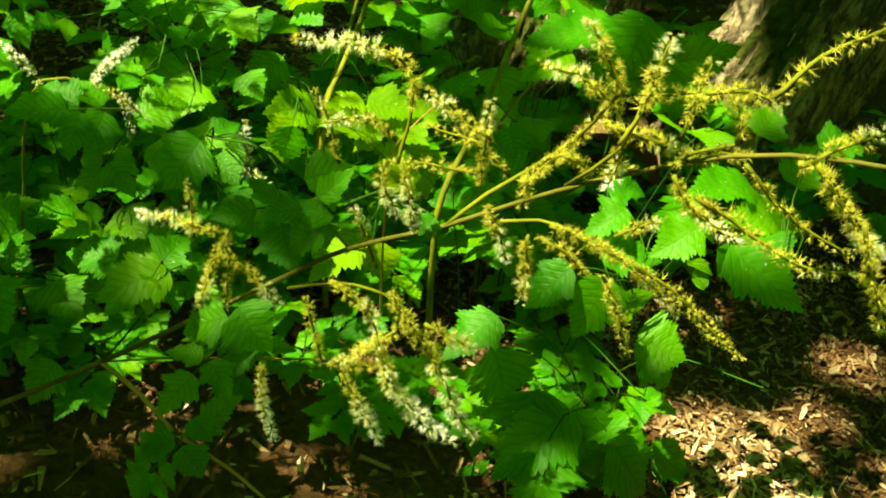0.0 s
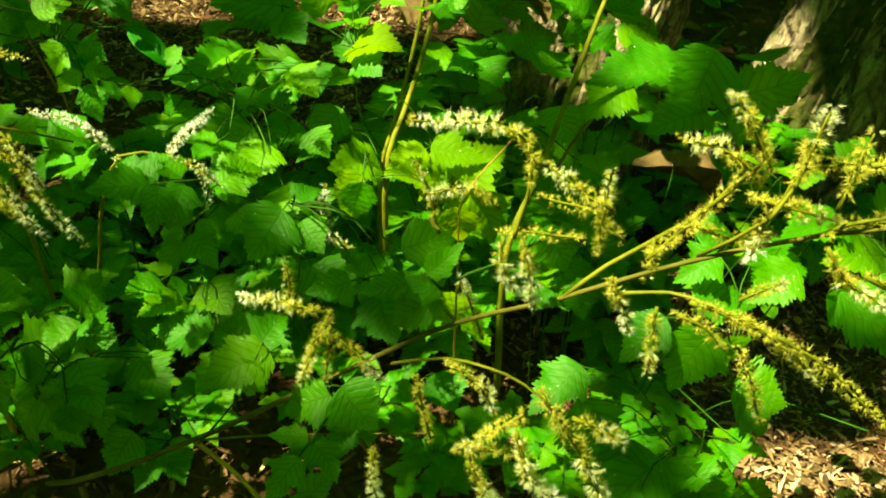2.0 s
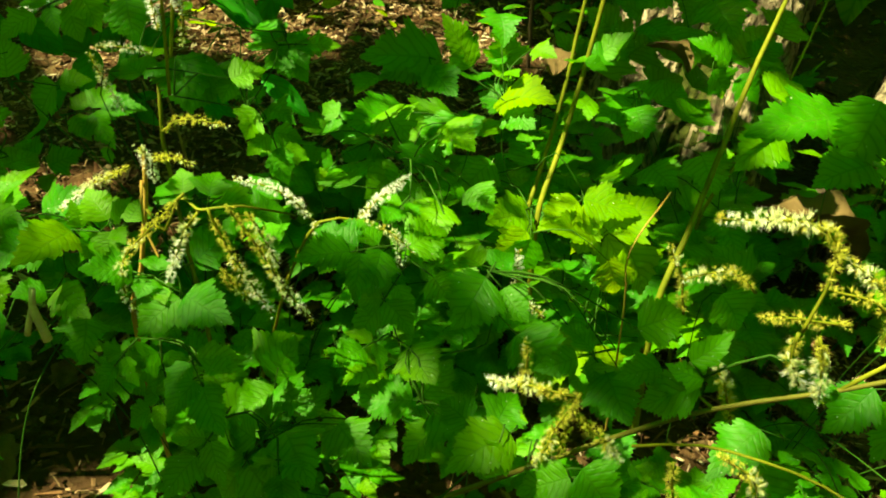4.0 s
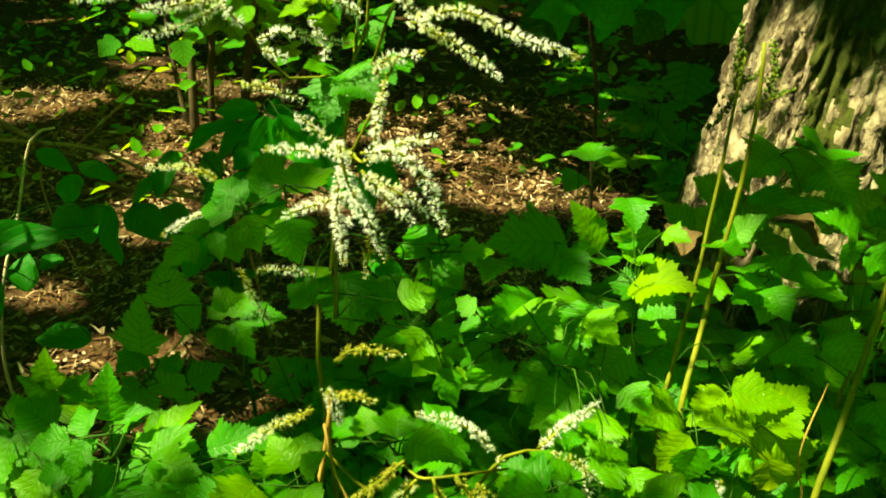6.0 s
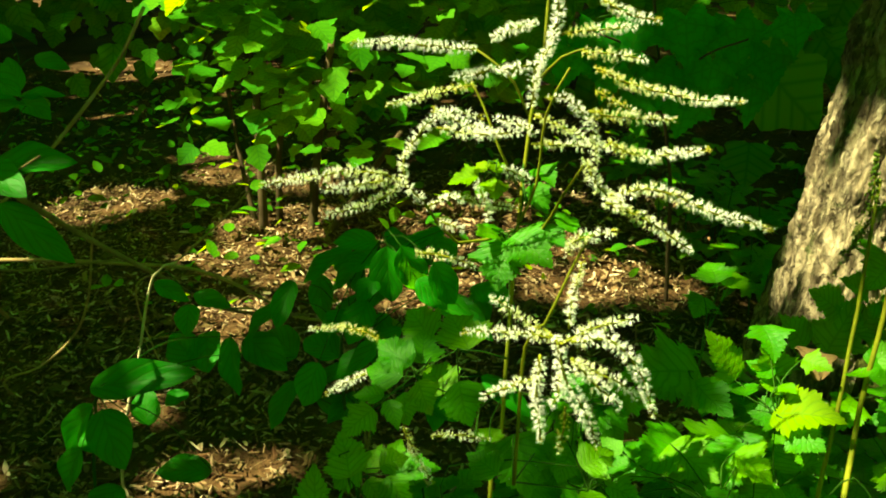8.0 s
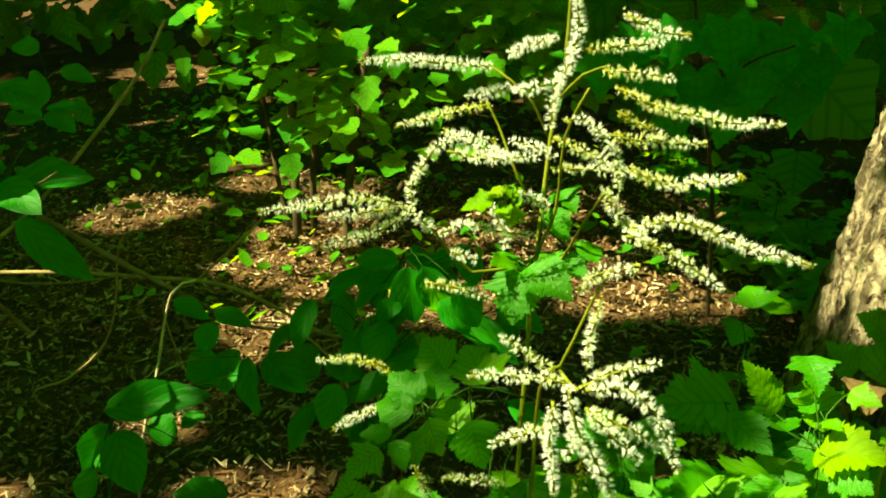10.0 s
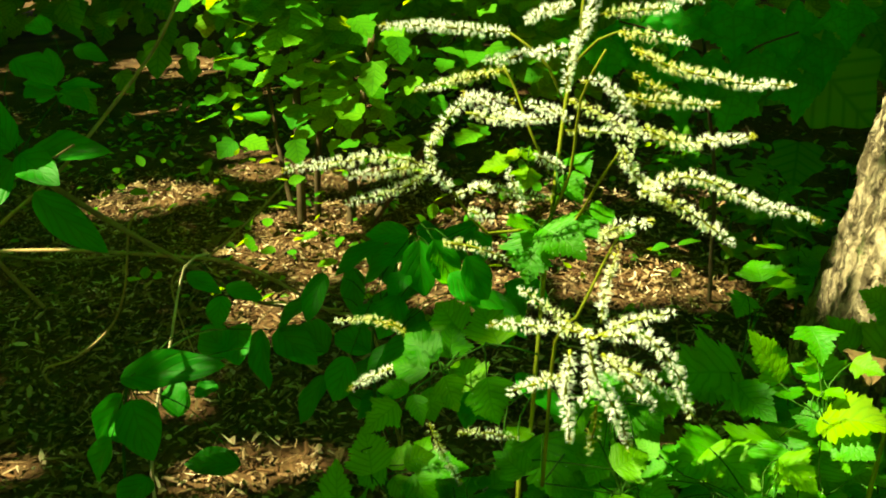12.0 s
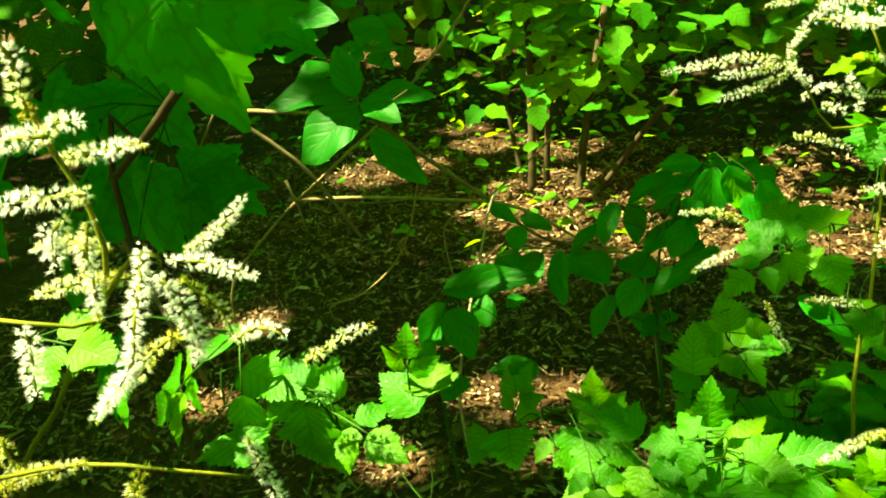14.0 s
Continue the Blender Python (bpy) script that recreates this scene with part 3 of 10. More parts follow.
spike(arching, [(-0.006, 0.43, 0.385), (-0.014, 0.43, 0.408), (-0.023, 0.43, 0.429)], bloom=1.2, size=0.0026, fresh=(-0.12, 0.48), density=0.95, sunny=0.0072)
spike(arching, [(-0.1, 0.43, 0.402), (-0.128, 0.43, 0.408), (-0.152, 0.43, 0.412)], bloom=1.2, size=0.0026, bare=0.1, fresh=(-0.12, 0.68), density=1.04, sunny=0.0066)
spike(arching, [(-0.097, 0.43, 0.404), (-0.108, 0.43, 0.376), (-0.119, 0.43, 0.34)], bloom=1.2, size=0.0026, bare=0.05, fresh=(-0.22, 0.38), density=1.23, sunny=0.0066)
spike(arching, [(-0.099, 0.43, 0.388), (-0.082, 0.43, 0.37), (-0.066, 0.43, 0.347)], bloom=1.2, size=0.0026, fresh=(-0.22, 0.68), density=0.95, sunny=0.0066)
spike(arching, [(-0.099, 0.44, 0.383), (-0.101, 0.44, 0.36), (-0.104, 0.44, 0.332)], bloom=1.2, size=0.0026, bare=0.1, fresh=(-0.32, 0.18), density=0.66, sunny=0.0066)
spike(arching, [(-0.126, 0.46, 0.374), (-0.126, 0.46, 0.396), (-0.127, 0.46, 0.413)], bloom=1.2, size=0.0026, bare=0.1, fresh=(-0.12, 0.18), density=0.66, sunny=0.0066)
spike(arching, [(-0.029, 0.38, 0.41), (-0.009, 0.38, 0.395), (-0.002, 0.38, 0.375)], bloom=1.2, size=0.0026, bare=0.05, fresh=(-0.12, 0.58), density=0.95, sunny=0.0072)
spike(arching, [(0.008, 0.34, 0.416), (-0.009, 0.34, 0.4), (-0.023, 0.34, 0.388)], bloom=1.2, size=0.0026, bare=0.05, fresh=(-0.22, 0.38), density=0.95, sunny=0.0072)
spike(arching, [(-0.024, 0.34, 0.39), (-0.009, 0.34, 0.388), (0.007, 0.34, 0.387)], bloom=1.2, size=0.0026, bare=0, fresh=(-0.32, 0.08), density=0.76, sunny=0.0072)
spike(arching, [(-0.002, 0.3, 0.446), (0.007, 0.3, 0.417), (0.022, 0.3, 0.397), (0.042, 0.3, 0.378)], bloom=1.2, size=0.0026, bare=0.05, fresh=(0.08, 0.88), density=1.14, sunny=0.0072)
spike(arching, [(0.002, 0.285, 0.486), (0.015, 0.285, 0.465), (0.03, 0.285, 0.439), (0.036, 0.285, 0.421), (0.048, 0.285, 0.402)], bloom=1.2, size=0.0026, bare=0.03, fresh=(-0.22, 0.68), density=1.04, sunny=0.0072)
spike(arching, [(0.018, 0.29, 0.466), (0.032, 0.29, 0.459), (0.043, 0.29, 0.451)], bloom=1.2, size=0.0026, fresh=(-0.02, 0.48), density=0.95, sunny=0.0072)
spike(arching, [(-0.019, 0.33, 0.391), (-0.006, 0.33, 0.363), (0.005, 0.33, 0.341)], bloom=1.2, size=0.0026, bare=0.05, fresh=(-0.02, 0.78), density=0.95, sunny=0.0072)
spike(arching, [(-0.069, 0.375, 0.345), (-0.068, 0.375, 0.317), (-0.063, 0.375, 0.282)], bloom=1.2, size=0.0026, bare=0.03, fresh=(0.08, 0.78), density=0.95, sunny=0.0066)
spike(arching, [(-0.045, 0.4, 0.383), (-0.041, 0.4, 0.354), (-0.035, 0.4, 0.328)], bloom=1.2, size=0.0026, bare=0.05, fresh=(-0.32, 0.18), density=0.76, sunny=0.0072)
spike(arching, [(0.05, 0.385, 0.468), (0.058, 0.385, 0.452), (0.066, 0.385, 0.432)], bloom=1.2, size=0.0026, bare=0.05, fresh=(-0.12, 0.78), density=0.95, sunny=0.0072)
spike(arching, [(0.072, 0.37, 0.463), (0.074, 0.37, 0.439), (0.075, 0.37, 0.417)], bloom=1.2, size=0.0026, bare=0.05, fresh=(-0.22, 0.38), density=0.95, sunny=0.0072)
spike(arching, [(0.075, 0.34, 0.49), (0.113, 0.34, 0.474), (0.15, 0.34, 0.443)], bloom=1.2, size=0.0026, bare=0.03, fresh=(-0.42, 0.28), density=0.95, sunny=0.0072)
spike(arching, [(0.076, 0.35, 0.474), (0.089, 0.35, 0.467), (0.102, 0.35, 0.453)], bloom=1.2, size=0.0026, bare=0.05, fresh=(-0.42, 0.08), density=0.76, sunny=0.0072)
spike(arching, [(0.118, 0.337, 0.475), (0.145, 0.337, 0.457), (0.169, 0.337, 0.436), (0.19, 0.337, 0.418)], bloom=1.2, size=0.0026, bare=0.03, fresh=(-0.52, 0.13), density=0.52, sunny=0.0072)
spike(arching, [(0.113, 0.36, 0.449), (0.125, 0.36, 0.425), (0.138, 0.36, 0.396)], bloom=1.2, size=0.0026, bare=0.05, fresh=(-0.42, 0.18), density=0.76, sunny=0.0072)
spike(arching, [(0.125, 0.4, 0.445), (0.138, 0.4, 0.454), (0.149, 0.4, 0.46)], bloom=1.2, size=0.0026, fresh=(-0.22, 0.38), density=0.95, sunny=0.0072)
spike(arching, [(0.067, 0.385, 0.493), (0.068, 0.385, 0.482), (0.069, 0.385, 0.468)], bloom=1.2, size=0.0026, fresh=(-0.32, 0.28), density=0.95, sunny=0.0072)
spike(arching, [(0.064, 0.378, 0.485), (0.083, 0.378, 0.51), (0.099, 0.378, 0.535)], bloom=1.2, size=0.0026, bare=0.1, fresh=(-0.32, 0.18), density=0.76, sunny=0.0072)
spike(arching, [(0.099, 0.36, 0.542), (0.082, 0.36, 0.555), (0.062, 0.36, 0.56)], bloom=1.2, size=0.0026, bare=0.05, fresh=(-0.32, 0.68), density=0.95, sunny=0.0072)
spike(arching, [(0.098, 0.352, 0.552), (0.085, 0.352, 0.572), (0.074, 0.352, 0.588)], bloom=1.2, size=0.0026, bare=0.05, fresh=(-0.32, 0.28), density=0.95, sunny=0.0072)
spike(arching, [(0.095, 0.333, 0.54), (0.102, 0.333, 0.561), (0.104, 0.333, 0.589)], bloom=1.2, size=0.0031, bare=0.35, fresh=(-0.52, 0.78), density=0.95, sunny=0.0072)
spike(arching, [(0.091, 0.345, 0.543), (0.111, 0.345, 0.538), (0.13, 0.345, 0.533)], bloom=1.2, size=0.0026, bare=0.05, fresh=(-0.32, 0.48), density=0.95, sunny=0.0072)
spike(arching, [(0.081, 0.37, 0.511), (0.097, 0.37, 0.505), (0.116, 0.37, 0.507)], bloom=1.2, size=0.0026, bare=0.05, fresh=(-0.32, 0.18), density=0.76, sunny=0.0072)
spike(arching, [(0.102, 0.35, 0.533), (0.102, 0.35, 0.521), (0.1, 0.35, 0.51)], bloom=1.2, size=0.0026, bare=0.1, fresh=(-0.22, 0.78), density=0.95, sunny=0.0072)
spike(arching, [(0.12, 0.33, 0.546), (0.122, 0.33, 0.569), (0.123, 0.33, 0.584)], bloom=1.2, size=0.0026, bare=0.2, fresh=(-0.42, 0.28), density=0.66, sunny=0.0072)
spike(arching, [(0.101, 0.335, 0.561), (0.11, 0.335, 0.564), (0.124, 0.335, 0.566)], bloom=1.2, size=0.0026, bare=0.05, fresh=(-0.42, -0.02), density=0.66, sunny=0.0072)
spike(arching, [(0.12, 0.32, 0.573), (0.136, 0.32, 0.576), (0.153, 0.32, 0.571)], bloom=1.2, size=0.0026, bare=0.05, fresh=(-0.32, 0.38), density=0.95, sunny=0.0072)
spike(arching, [(0.139, 0.32, 0.551), (0.137, 0.32, 0.564), (0.129, 0.32, 0.576)], bloom=1.2, size=0.0026, bare=0.1, fresh=(-0.32, 0.28), density=0.76, sunny=0.0072)
spike(arching, [(0.128, 0.28, 0.593), (0.139, 0.28, 0.607), (0.161, 0.28, 0.624)], bloom=1.2, size=0.0020, bare=0.02, fresh=(-0.52, -0.32), density=0.33, sunny=0.0072)
spike(arching, [(0.122, 0.33, 0.529), (0.136, 0.33, 0.511), (0.161, 0.33, 0.497)], bloom=1.2, size=0.0026, bare=0.1, fresh=(-0.22, 0.68), density=0.95, sunny=0.0072)
spike(arching, [(0.122, 0.3, 0.537), (0.156, 0.3, 0.518), (0.177, 0.3, 0.508), (0.199, 0.3, 0.507)], bloom=1.2, size=0.0026, bare=0.05, fresh=(-0.52, 0.38), density=0.47, sunny=0.0072)
spike(arching, [(0.141, 0.31, 0.549), (0.163, 0.31, 0.529), (0.194, 0.31, 0.512), (0.201, 0.31, 0.508)], bloom=1.2, size=0.0020, bare=0.05, fresh=(-0.52, -0.32), density=0.38, sunny=0.0072)
spike(arching, [(0.154, 0.29, 0.56), (0.164, 0.29, 0.57), (0.178, 0.29, 0.577)], bloom=1.2, size=0.0026, bare=0.05, fresh=(-0.32, 0.48), density=0.95, sunny=0.0072)
spike(arching, [(0.151, 0.275, 0.571), (0.17, 0.275, 0.551), (0.192, 0.275, 0.531)], bloom=1.2, size=0.0026, bare=0.05, fresh=(-0.42, 0.78), density=0.95, sunny=0.0072)
spike(arching, [(0.171, 0.265, 0.553), (0.185, 0.265, 0.528), (0.2, 0.265, 0.504)], bloom=1.2, size=0.0026, bare=0.05, fresh=(-0.32, 0.28), density=0.95, sunny=0.0072)
spike(arching, [(0.122, 0.335, 0.532), (0.137, 0.335, 0.539), (0.155, 0.335, 0.539)], bloom=1.2, size=0.0026, bare=0.05, fresh=(-0.42, 0.08), density=0.66, sunny=0.0072)
leaf(arching, (-0.135, 0.43, 0.369), (-0.174, 0.4, 0.364), 0.035)
leaf(arching, (-0.142, 0.42, 0.371), (-0.155, 0.42, 0.333), 0.023)
leaf(arching, (-0.143, 0.44, 0.364), (-0.132, 0.44, 0.388), 0.027)
leaf(arching, (-0.159, 0.45, 0.355), (-0.187, 0.45, 0.366), 0.028)
stalks(arching, [[(-0.191, 0.44, 0.274), (-0.16, 0.44, 0.319), (-0.142, 0.44, 0.355)], [(-0.142, 0.44, 0.355), (-0.13, 0.441, 0.365), (-0.135, 0.43, 0.369)], [(-0.142, 0.44, 0.355), (-0.139, 0.43, 0.376), (-0.142, 0.42, 0.371)], [(-0.142, 0.44, 0.355), (-0.147, 0.44, 0.352), (-0.143, 0.44, 0.364)], [(-0.142, 0.44, 0.355), (-0.141, 0.445, 0.354), (-0.159, 0.45, 0.355)]])
leaf(arching, (-0.097, 0.42, 0.344), (-0.134, 0.42, 0.325), 0.033)
leaf(arching, (-0.1, 0.42, 0.324), (-0.121, 0.39, 0.294), 0.045)
leaf(arching, (-0.091, 0.42, 0.352), (-0.056, 0.42, 0.324), 0.037)
leaf(arching, (-0.087, 0.43, 0.316), (-0.076, 0.43, 0.297), 0.029)
stalks(arching, [[(-0.126, 0.42, 0.304), (-0.092, 0.42, 0.335)], [(-0.092, 0.42, 0.335), (-0.085, 0.42, 0.345), (-0.097, 0.42, 0.344)], [(-0.092, 0.42, 0.335), (-0.091, 0.426, 0.337), (-0.1, 0.42, 0.324)], [(-0.092, 0.42, 0.335), (-0.1, 0.42, 0.351), (-0.091, 0.42, 0.352)], [(-0.092, 0.42, 0.335), (-0.094, 0.425, 0.337), (-0.087, 0.43, 0.316)]])
leaf(arching, (-0.146, 0.44, 0.199), (-0.182, 0.44, 0.186), 0.029)
leaf(arching, (-0.144, 0.43, 0.199), (-0.192, 0.43, 0.133), 0.044)
leaf(arching, (-0.139, 0.43, 0.202), (-0.116, 0.43, 0.171), 0.028)
leaf(arching, (-0.125, 0.44, 0.211), (-0.097, 0.44, 0.251), 0.025)
leaf(arching, (-0.129, 0.43, 0.234), (-0.108, 0.43, 0.218), 0.024)
stalks(arching, [[(-0.144, 0.438, 0.205), (-0.152, 0.438, 0.185)], [(-0.144, 0.438, 0.205), (-0.138, 0.434, 0.211), (-0.144, 0.43, 0.199)], [(-0.144, 0.438, 0.205), (-0.147, 0.434, 0.213), (-0.139, 0.43, 0.202)], [(-0.144, 0.438, 0.205), (-0.14, 0.439, 0.203), (-0.125, 0.44, 0.211)], [(-0.144, 0.438, 0.205), (-0.145, 0.434, 0.23), (-0.129, 0.43, 0.234)]])
leaf(arching, (-0.042, 0.42, 0.44), (-0.023, 0.42, 0.464), 0.016)
leaf(arching, (-0.035, 0.42, 0.425), (-0.071, 0.43, 0.393), 0.026)
leaf(arching, (-0.033, 0.42, 0.428), (-0.055, 0.42, 0.441), 0.018)
leaf(arching, (-0.044, 0.43, 0.415), (-0.03, 0.43, 0.398), 0.022)
leaf(arching, (-0.051, 0.44, 0.418), (-0.073, 0.44, 0.414), 0.022)
leaf(arching, (0.024, 0.4, 0.448), (0.025, 0.4, 0.438), 0.014)

# ---------------------------------------------------------------- leafy goatsbeard beside it
leafy = thing("goatsbeard", (-0.38, 0.8, 0), "bushy goatsbeard with dark toothed leaves and a thin flowering shoot", "flowering plant", "goatsbeard plants")
stem("flower_stalk", leafy, [(-0.419, 0.71, -0.06), (-0.429, 0.7, -0.09), (-0.338, 0.66, 0.235), (-0.306, 0.63, 0.339), (-0.279, 0.62, 0.393), (-0.251, 0.635, 0.386), (-0.238, 0.64, 0.379)], 0.0022, 0.0011)
spike(leafy, [(-0.282, 0.625, 0.388), (-0.307, 0.625, 0.415), (-0.343, 0.625, 0.425)], size=0.0028, fresh=(0.6, 1.2), density=1.3, sunny=0.006)
spike(leafy, [(-0.253, 0.645, 0.38), (-0.233, 0.645, 0.403), (-0.209, 0.645, 0.423)], size=0.0028, bare=0.05, fresh=(0.6, 1.2), density=1.3, sunny=0.006)
spike(leafy, [(-0.25, 0.63, 0.389), (-0.223, 0.63, 0.378), (-0.208, 0.63, 0.363)], size=0.0030, bare=0.05, fresh=(0.1, 0.8), density=0.6, sunny=0.006)
spike(leafy, [(-0.283, 0.62, 0.391), (-0.279, 0.62, 0.381), (-0.276, 0.62, 0.377)], size=0.0030, bare=0, fresh=(0.5, 1), density=0.6, sunny=0.006)
spike(leafy, [(-0.22, 0.625, 0.379), (-0.216, 0.625, 0.366), (-0.219, 0.625, 0.349)], size=0.0030, bare=0.05, fresh=(0.4, 1), density=0.6, sunny=0.006)
spike(leafy, [(-0.245, 0.63, 0.388), (-0.242, 0.63, 0.38), (-0.239, 0.63, 0.376)], size=0.0030, bare=0, fresh=(0.6, 1), sunny=0.006)
spike(leafy, [(-0.118, 0.62, 0.333), (-0.123, 0.62, 0.35), (-0.123, 0.62, 0.373)], size=0.0033, bare=0.1, fresh=(0.4, 1.2), density=1.3, sunny=0.006)
spike(leafy, [(-0.099, 0.6, 0.323), (-0.113, 0.6, 0.337), (-0.128, 0.6, 0.338)], size=0.0030, bare=0.1, fresh=(0.1, 1), sunny=0.006)
stalks(arching, [[(-0.043, 0.42, 0.44), (-0.033, 0.42, 0.43)], [(-0.033, 0.42, 0.43), (-0.045, 0.425, 0.433), (-0.044, 0.43, 0.415)], [(-0.033, 0.42, 0.43), (-0.032, 0.43, 0.429), (-0.051, 0.44, 0.418)], [(-0.033, 0.42, 0.43), (-0.006, 0.41, 0.456), (0.024, 0.4, 0.448)]])
leaf(leafy, (-0.22, 0.62, 0.374), (-0.289, 0.6, 0.379), 0.059)
leaf(leafy, (-0.212, 0.64, 0.359), (-0.175, 0.64, 0.378), 0.040)
leaf(leafy, (-0.213, 0.6, 0.364), (-0.246, 0.6, 0.298), 0.054)
leaf(leafy, (-0.189, 0.6, 0.36), (-0.167, 0.6, 0.345), 0.029)
stalks(leafy, [[(-0.368, 0.863, -0.05), (-0.305, 0.766, 0.196), (-0.209, 0.62, 0.356), (-0.218, 0.62, 0.366), (-0.218, 0.62, 0.377)], [(-0.209, 0.62, 0.356), (-0.22, 0.63, 0.356), (-0.212, 0.64, 0.359)], [(-0.218, 0.62, 0.366), (-0.211, 0.61, 0.377), (-0.213, 0.6, 0.364)], [(-0.209, 0.62, 0.356), (-0.207, 0.61, 0.367), (-0.189, 0.6, 0.36)]])
leaf(leafy, (-0.151, 0.62, 0.359), (-0.178, 0.62, 0.371), 0.034)
leaf(leafy, (-0.145, 0.6, 0.373), (-0.13, 0.6, 0.384), 0.023)
leaf(leafy, (-0.149, 0.58, 0.376), (-0.17, 0.58, 0.337), 0.047)
leaf(leafy, (-0.136, 0.58, 0.366), (-0.109, 0.58, 0.346), 0.033)
leaf(leafy, (-0.125, 0.55, 0.347), (-0.082, 0.55, 0.322), 0.046)
leaf(leafy, (-0.064, 0.5, 0.38), (-0.109, 0.5, 0.372), 0.045)
leaf(leafy, (-0.058, 0.48, 0.414), (-0.023, 0.48, 0.423), 0.031)
leaf(leafy, (-0.072, 0.48, 0.376), (-0.043, 0.48, 0.348), 0.038)
leaf(leafy, (-0.066, 0.48, 0.382), (-0.077, 0.48, 0.341), 0.032)
stalks(leafy, [[(-0.307, 0.776, -0.05), (-0.242, 0.705, 0.162), (-0.144, 0.6, 0.295), (-0.149, 0.6, 0.34), (-0.145, 0.6, 0.368)], [(-0.145, 0.6, 0.368), (-0.139, 0.61, 0.362), (-0.151, 0.62, 0.359)], [(-0.145, 0.6, 0.368), (-0.142, 0.59, 0.383), (-0.149, 0.58, 0.376)], [(-0.145, 0.6, 0.368), (-0.148, 0.59, 0.375), (-0.136, 0.58, 0.366)], [(-0.149, 0.6, 0.34), (-0.146, 0.575, 0.355), (-0.125, 0.55, 0.347)], [(-0.145, 0.6, 0.368), (-0.095, 0.55, 0.391), (-0.064, 0.5, 0.38)], [(-0.145, 0.6, 0.368), (-0.111, 0.54, 0.407), (-0.058, 0.48, 0.414)], [(-0.145, 0.6, 0.368), (-0.116, 0.54, 0.396), (-0.072, 0.48, 0.376)], [(-0.145, 0.6, 0.368), (-0.103, 0.54, 0.402), (-0.066, 0.48, 0.382)]])
leaf(leafy, (-0.31, 0.56, 0.272), (-0.34, 0.56, 0.255), 0.037)
leaf(leafy, (-0.314, 0.57, 0.271), (-0.296, 0.57, 0.319), 0.036)
leaf(leafy, (-0.309, 0.56, 0.275), (-0.277, 0.56, 0.267), 0.034)
leaf(leafy, (-0.326, 0.58, 0.277), (-0.288, 0.58, 0.311), 0.041)
stalks(leafy, [[(-0.352, 0.806, -0.05), (-0.336, 0.708, 0.132), (-0.311, 0.56, 0.241), (-0.312, 0.56, 0.271), (-0.307, 0.56, 0.295)], [(-0.312, 0.56, 0.271), (-0.316, 0.565, 0.263), (-0.314, 0.57, 0.271)], [(-0.312, 0.56, 0.271), (-0.326, 0.57, 0.271), (-0.326, 0.58, 0.277)]])
leaf(leafy, (-0.2, 0.53, 0.296), (-0.251, 0.53, 0.302), 0.039)
leaf(leafy, (-0.193, 0.54, 0.29), (-0.175, 0.54, 0.32), 0.035)
leaf(leafy, (-0.183, 0.5, 0.316), (-0.143, 0.5, 0.291), 0.039)
leaf(leafy, (-0.181, 0.51, 0.29), (-0.198, 0.51, 0.266), 0.030)
leaf(leafy, (-0.229, 0.56, 0.305), (-0.249, 0.56, 0.307), 0.033)
leaf(leafy, (-0.221, 0.57, 0.326), (-0.255, 0.57, 0.313), 0.043)
leaf(leafy, (-0.203, 0.56, 0.324), (-0.177, 0.56, 0.308), 0.038)
stalks(leafy, [[(-0.29, 0.762, -0.05), (-0.247, 0.665, 0.148), (-0.182, 0.52, 0.269), (-0.192, 0.52, 0.303)], [(-0.192, 0.52, 0.303), (-0.186, 0.525, 0.3), (-0.2, 0.53, 0.296)], [(-0.192, 0.52, 0.303), (-0.197, 0.53, 0.291), (-0.193, 0.54, 0.29)], [(-0.192, 0.52, 0.303), (-0.196, 0.51, 0.318), (-0.183, 0.5, 0.316)], [(-0.192, 0.52, 0.303), (-0.18, 0.515, 0.307), (-0.181, 0.51, 0.29)], [(-0.192, 0.52, 0.303), (-0.201, 0.54, 0.31), (-0.229, 0.56, 0.305)], [(-0.192, 0.52, 0.303), (-0.197, 0.545, 0.325), (-0.221, 0.57, 0.326)], [(-0.192, 0.52, 0.303), (-0.206, 0.54, 0.324), (-0.203, 0.56, 0.324)]])
leaf(leafy, (-0.36, 0.52, 0.347), (-0.326, 0.48, 0.316), 0.045)
leaf(leafy, (-0.33, 0.49, 0.309), (-0.369, 0.47, 0.264), 0.048)
leaf(leafy, (-0.378, 0.52, 0.354), (-0.381, 0.52, 0.275), 0.042)
leaf(leafy, (-0.394, 0.52, 0.353), (-0.438, 0.52, 0.3), 0.057)
leaf(leafy, (-0.37, 0.51, 0.313), (-0.416, 0.51, 0.271), 0.036)
leaf(leafy, (-0.349, 0.54, 0.252), (-0.3, 0.54, 0.29), 0.043)
leaf(leafy, (-0.298, 0.49, 0.3), (-0.351, 0.49, 0.211), 0.058)
leaf(leafy, (-0.29, 0.5, 0.288), (-0.268, 0.5, 0.26), 0.040)
leaf(leafy, (-0.291, 0.48, 0.302), (-0.292, 0.48, 0.232), 0.048)
leaf(leafy, (-0.257, 0.53, 0.267), (-0.228, 0.53, 0.244), 0.038)
leaf(leafy, (-0.251, 0.54, 0.263), (-0.277, 0.54, 0.218), 0.034)
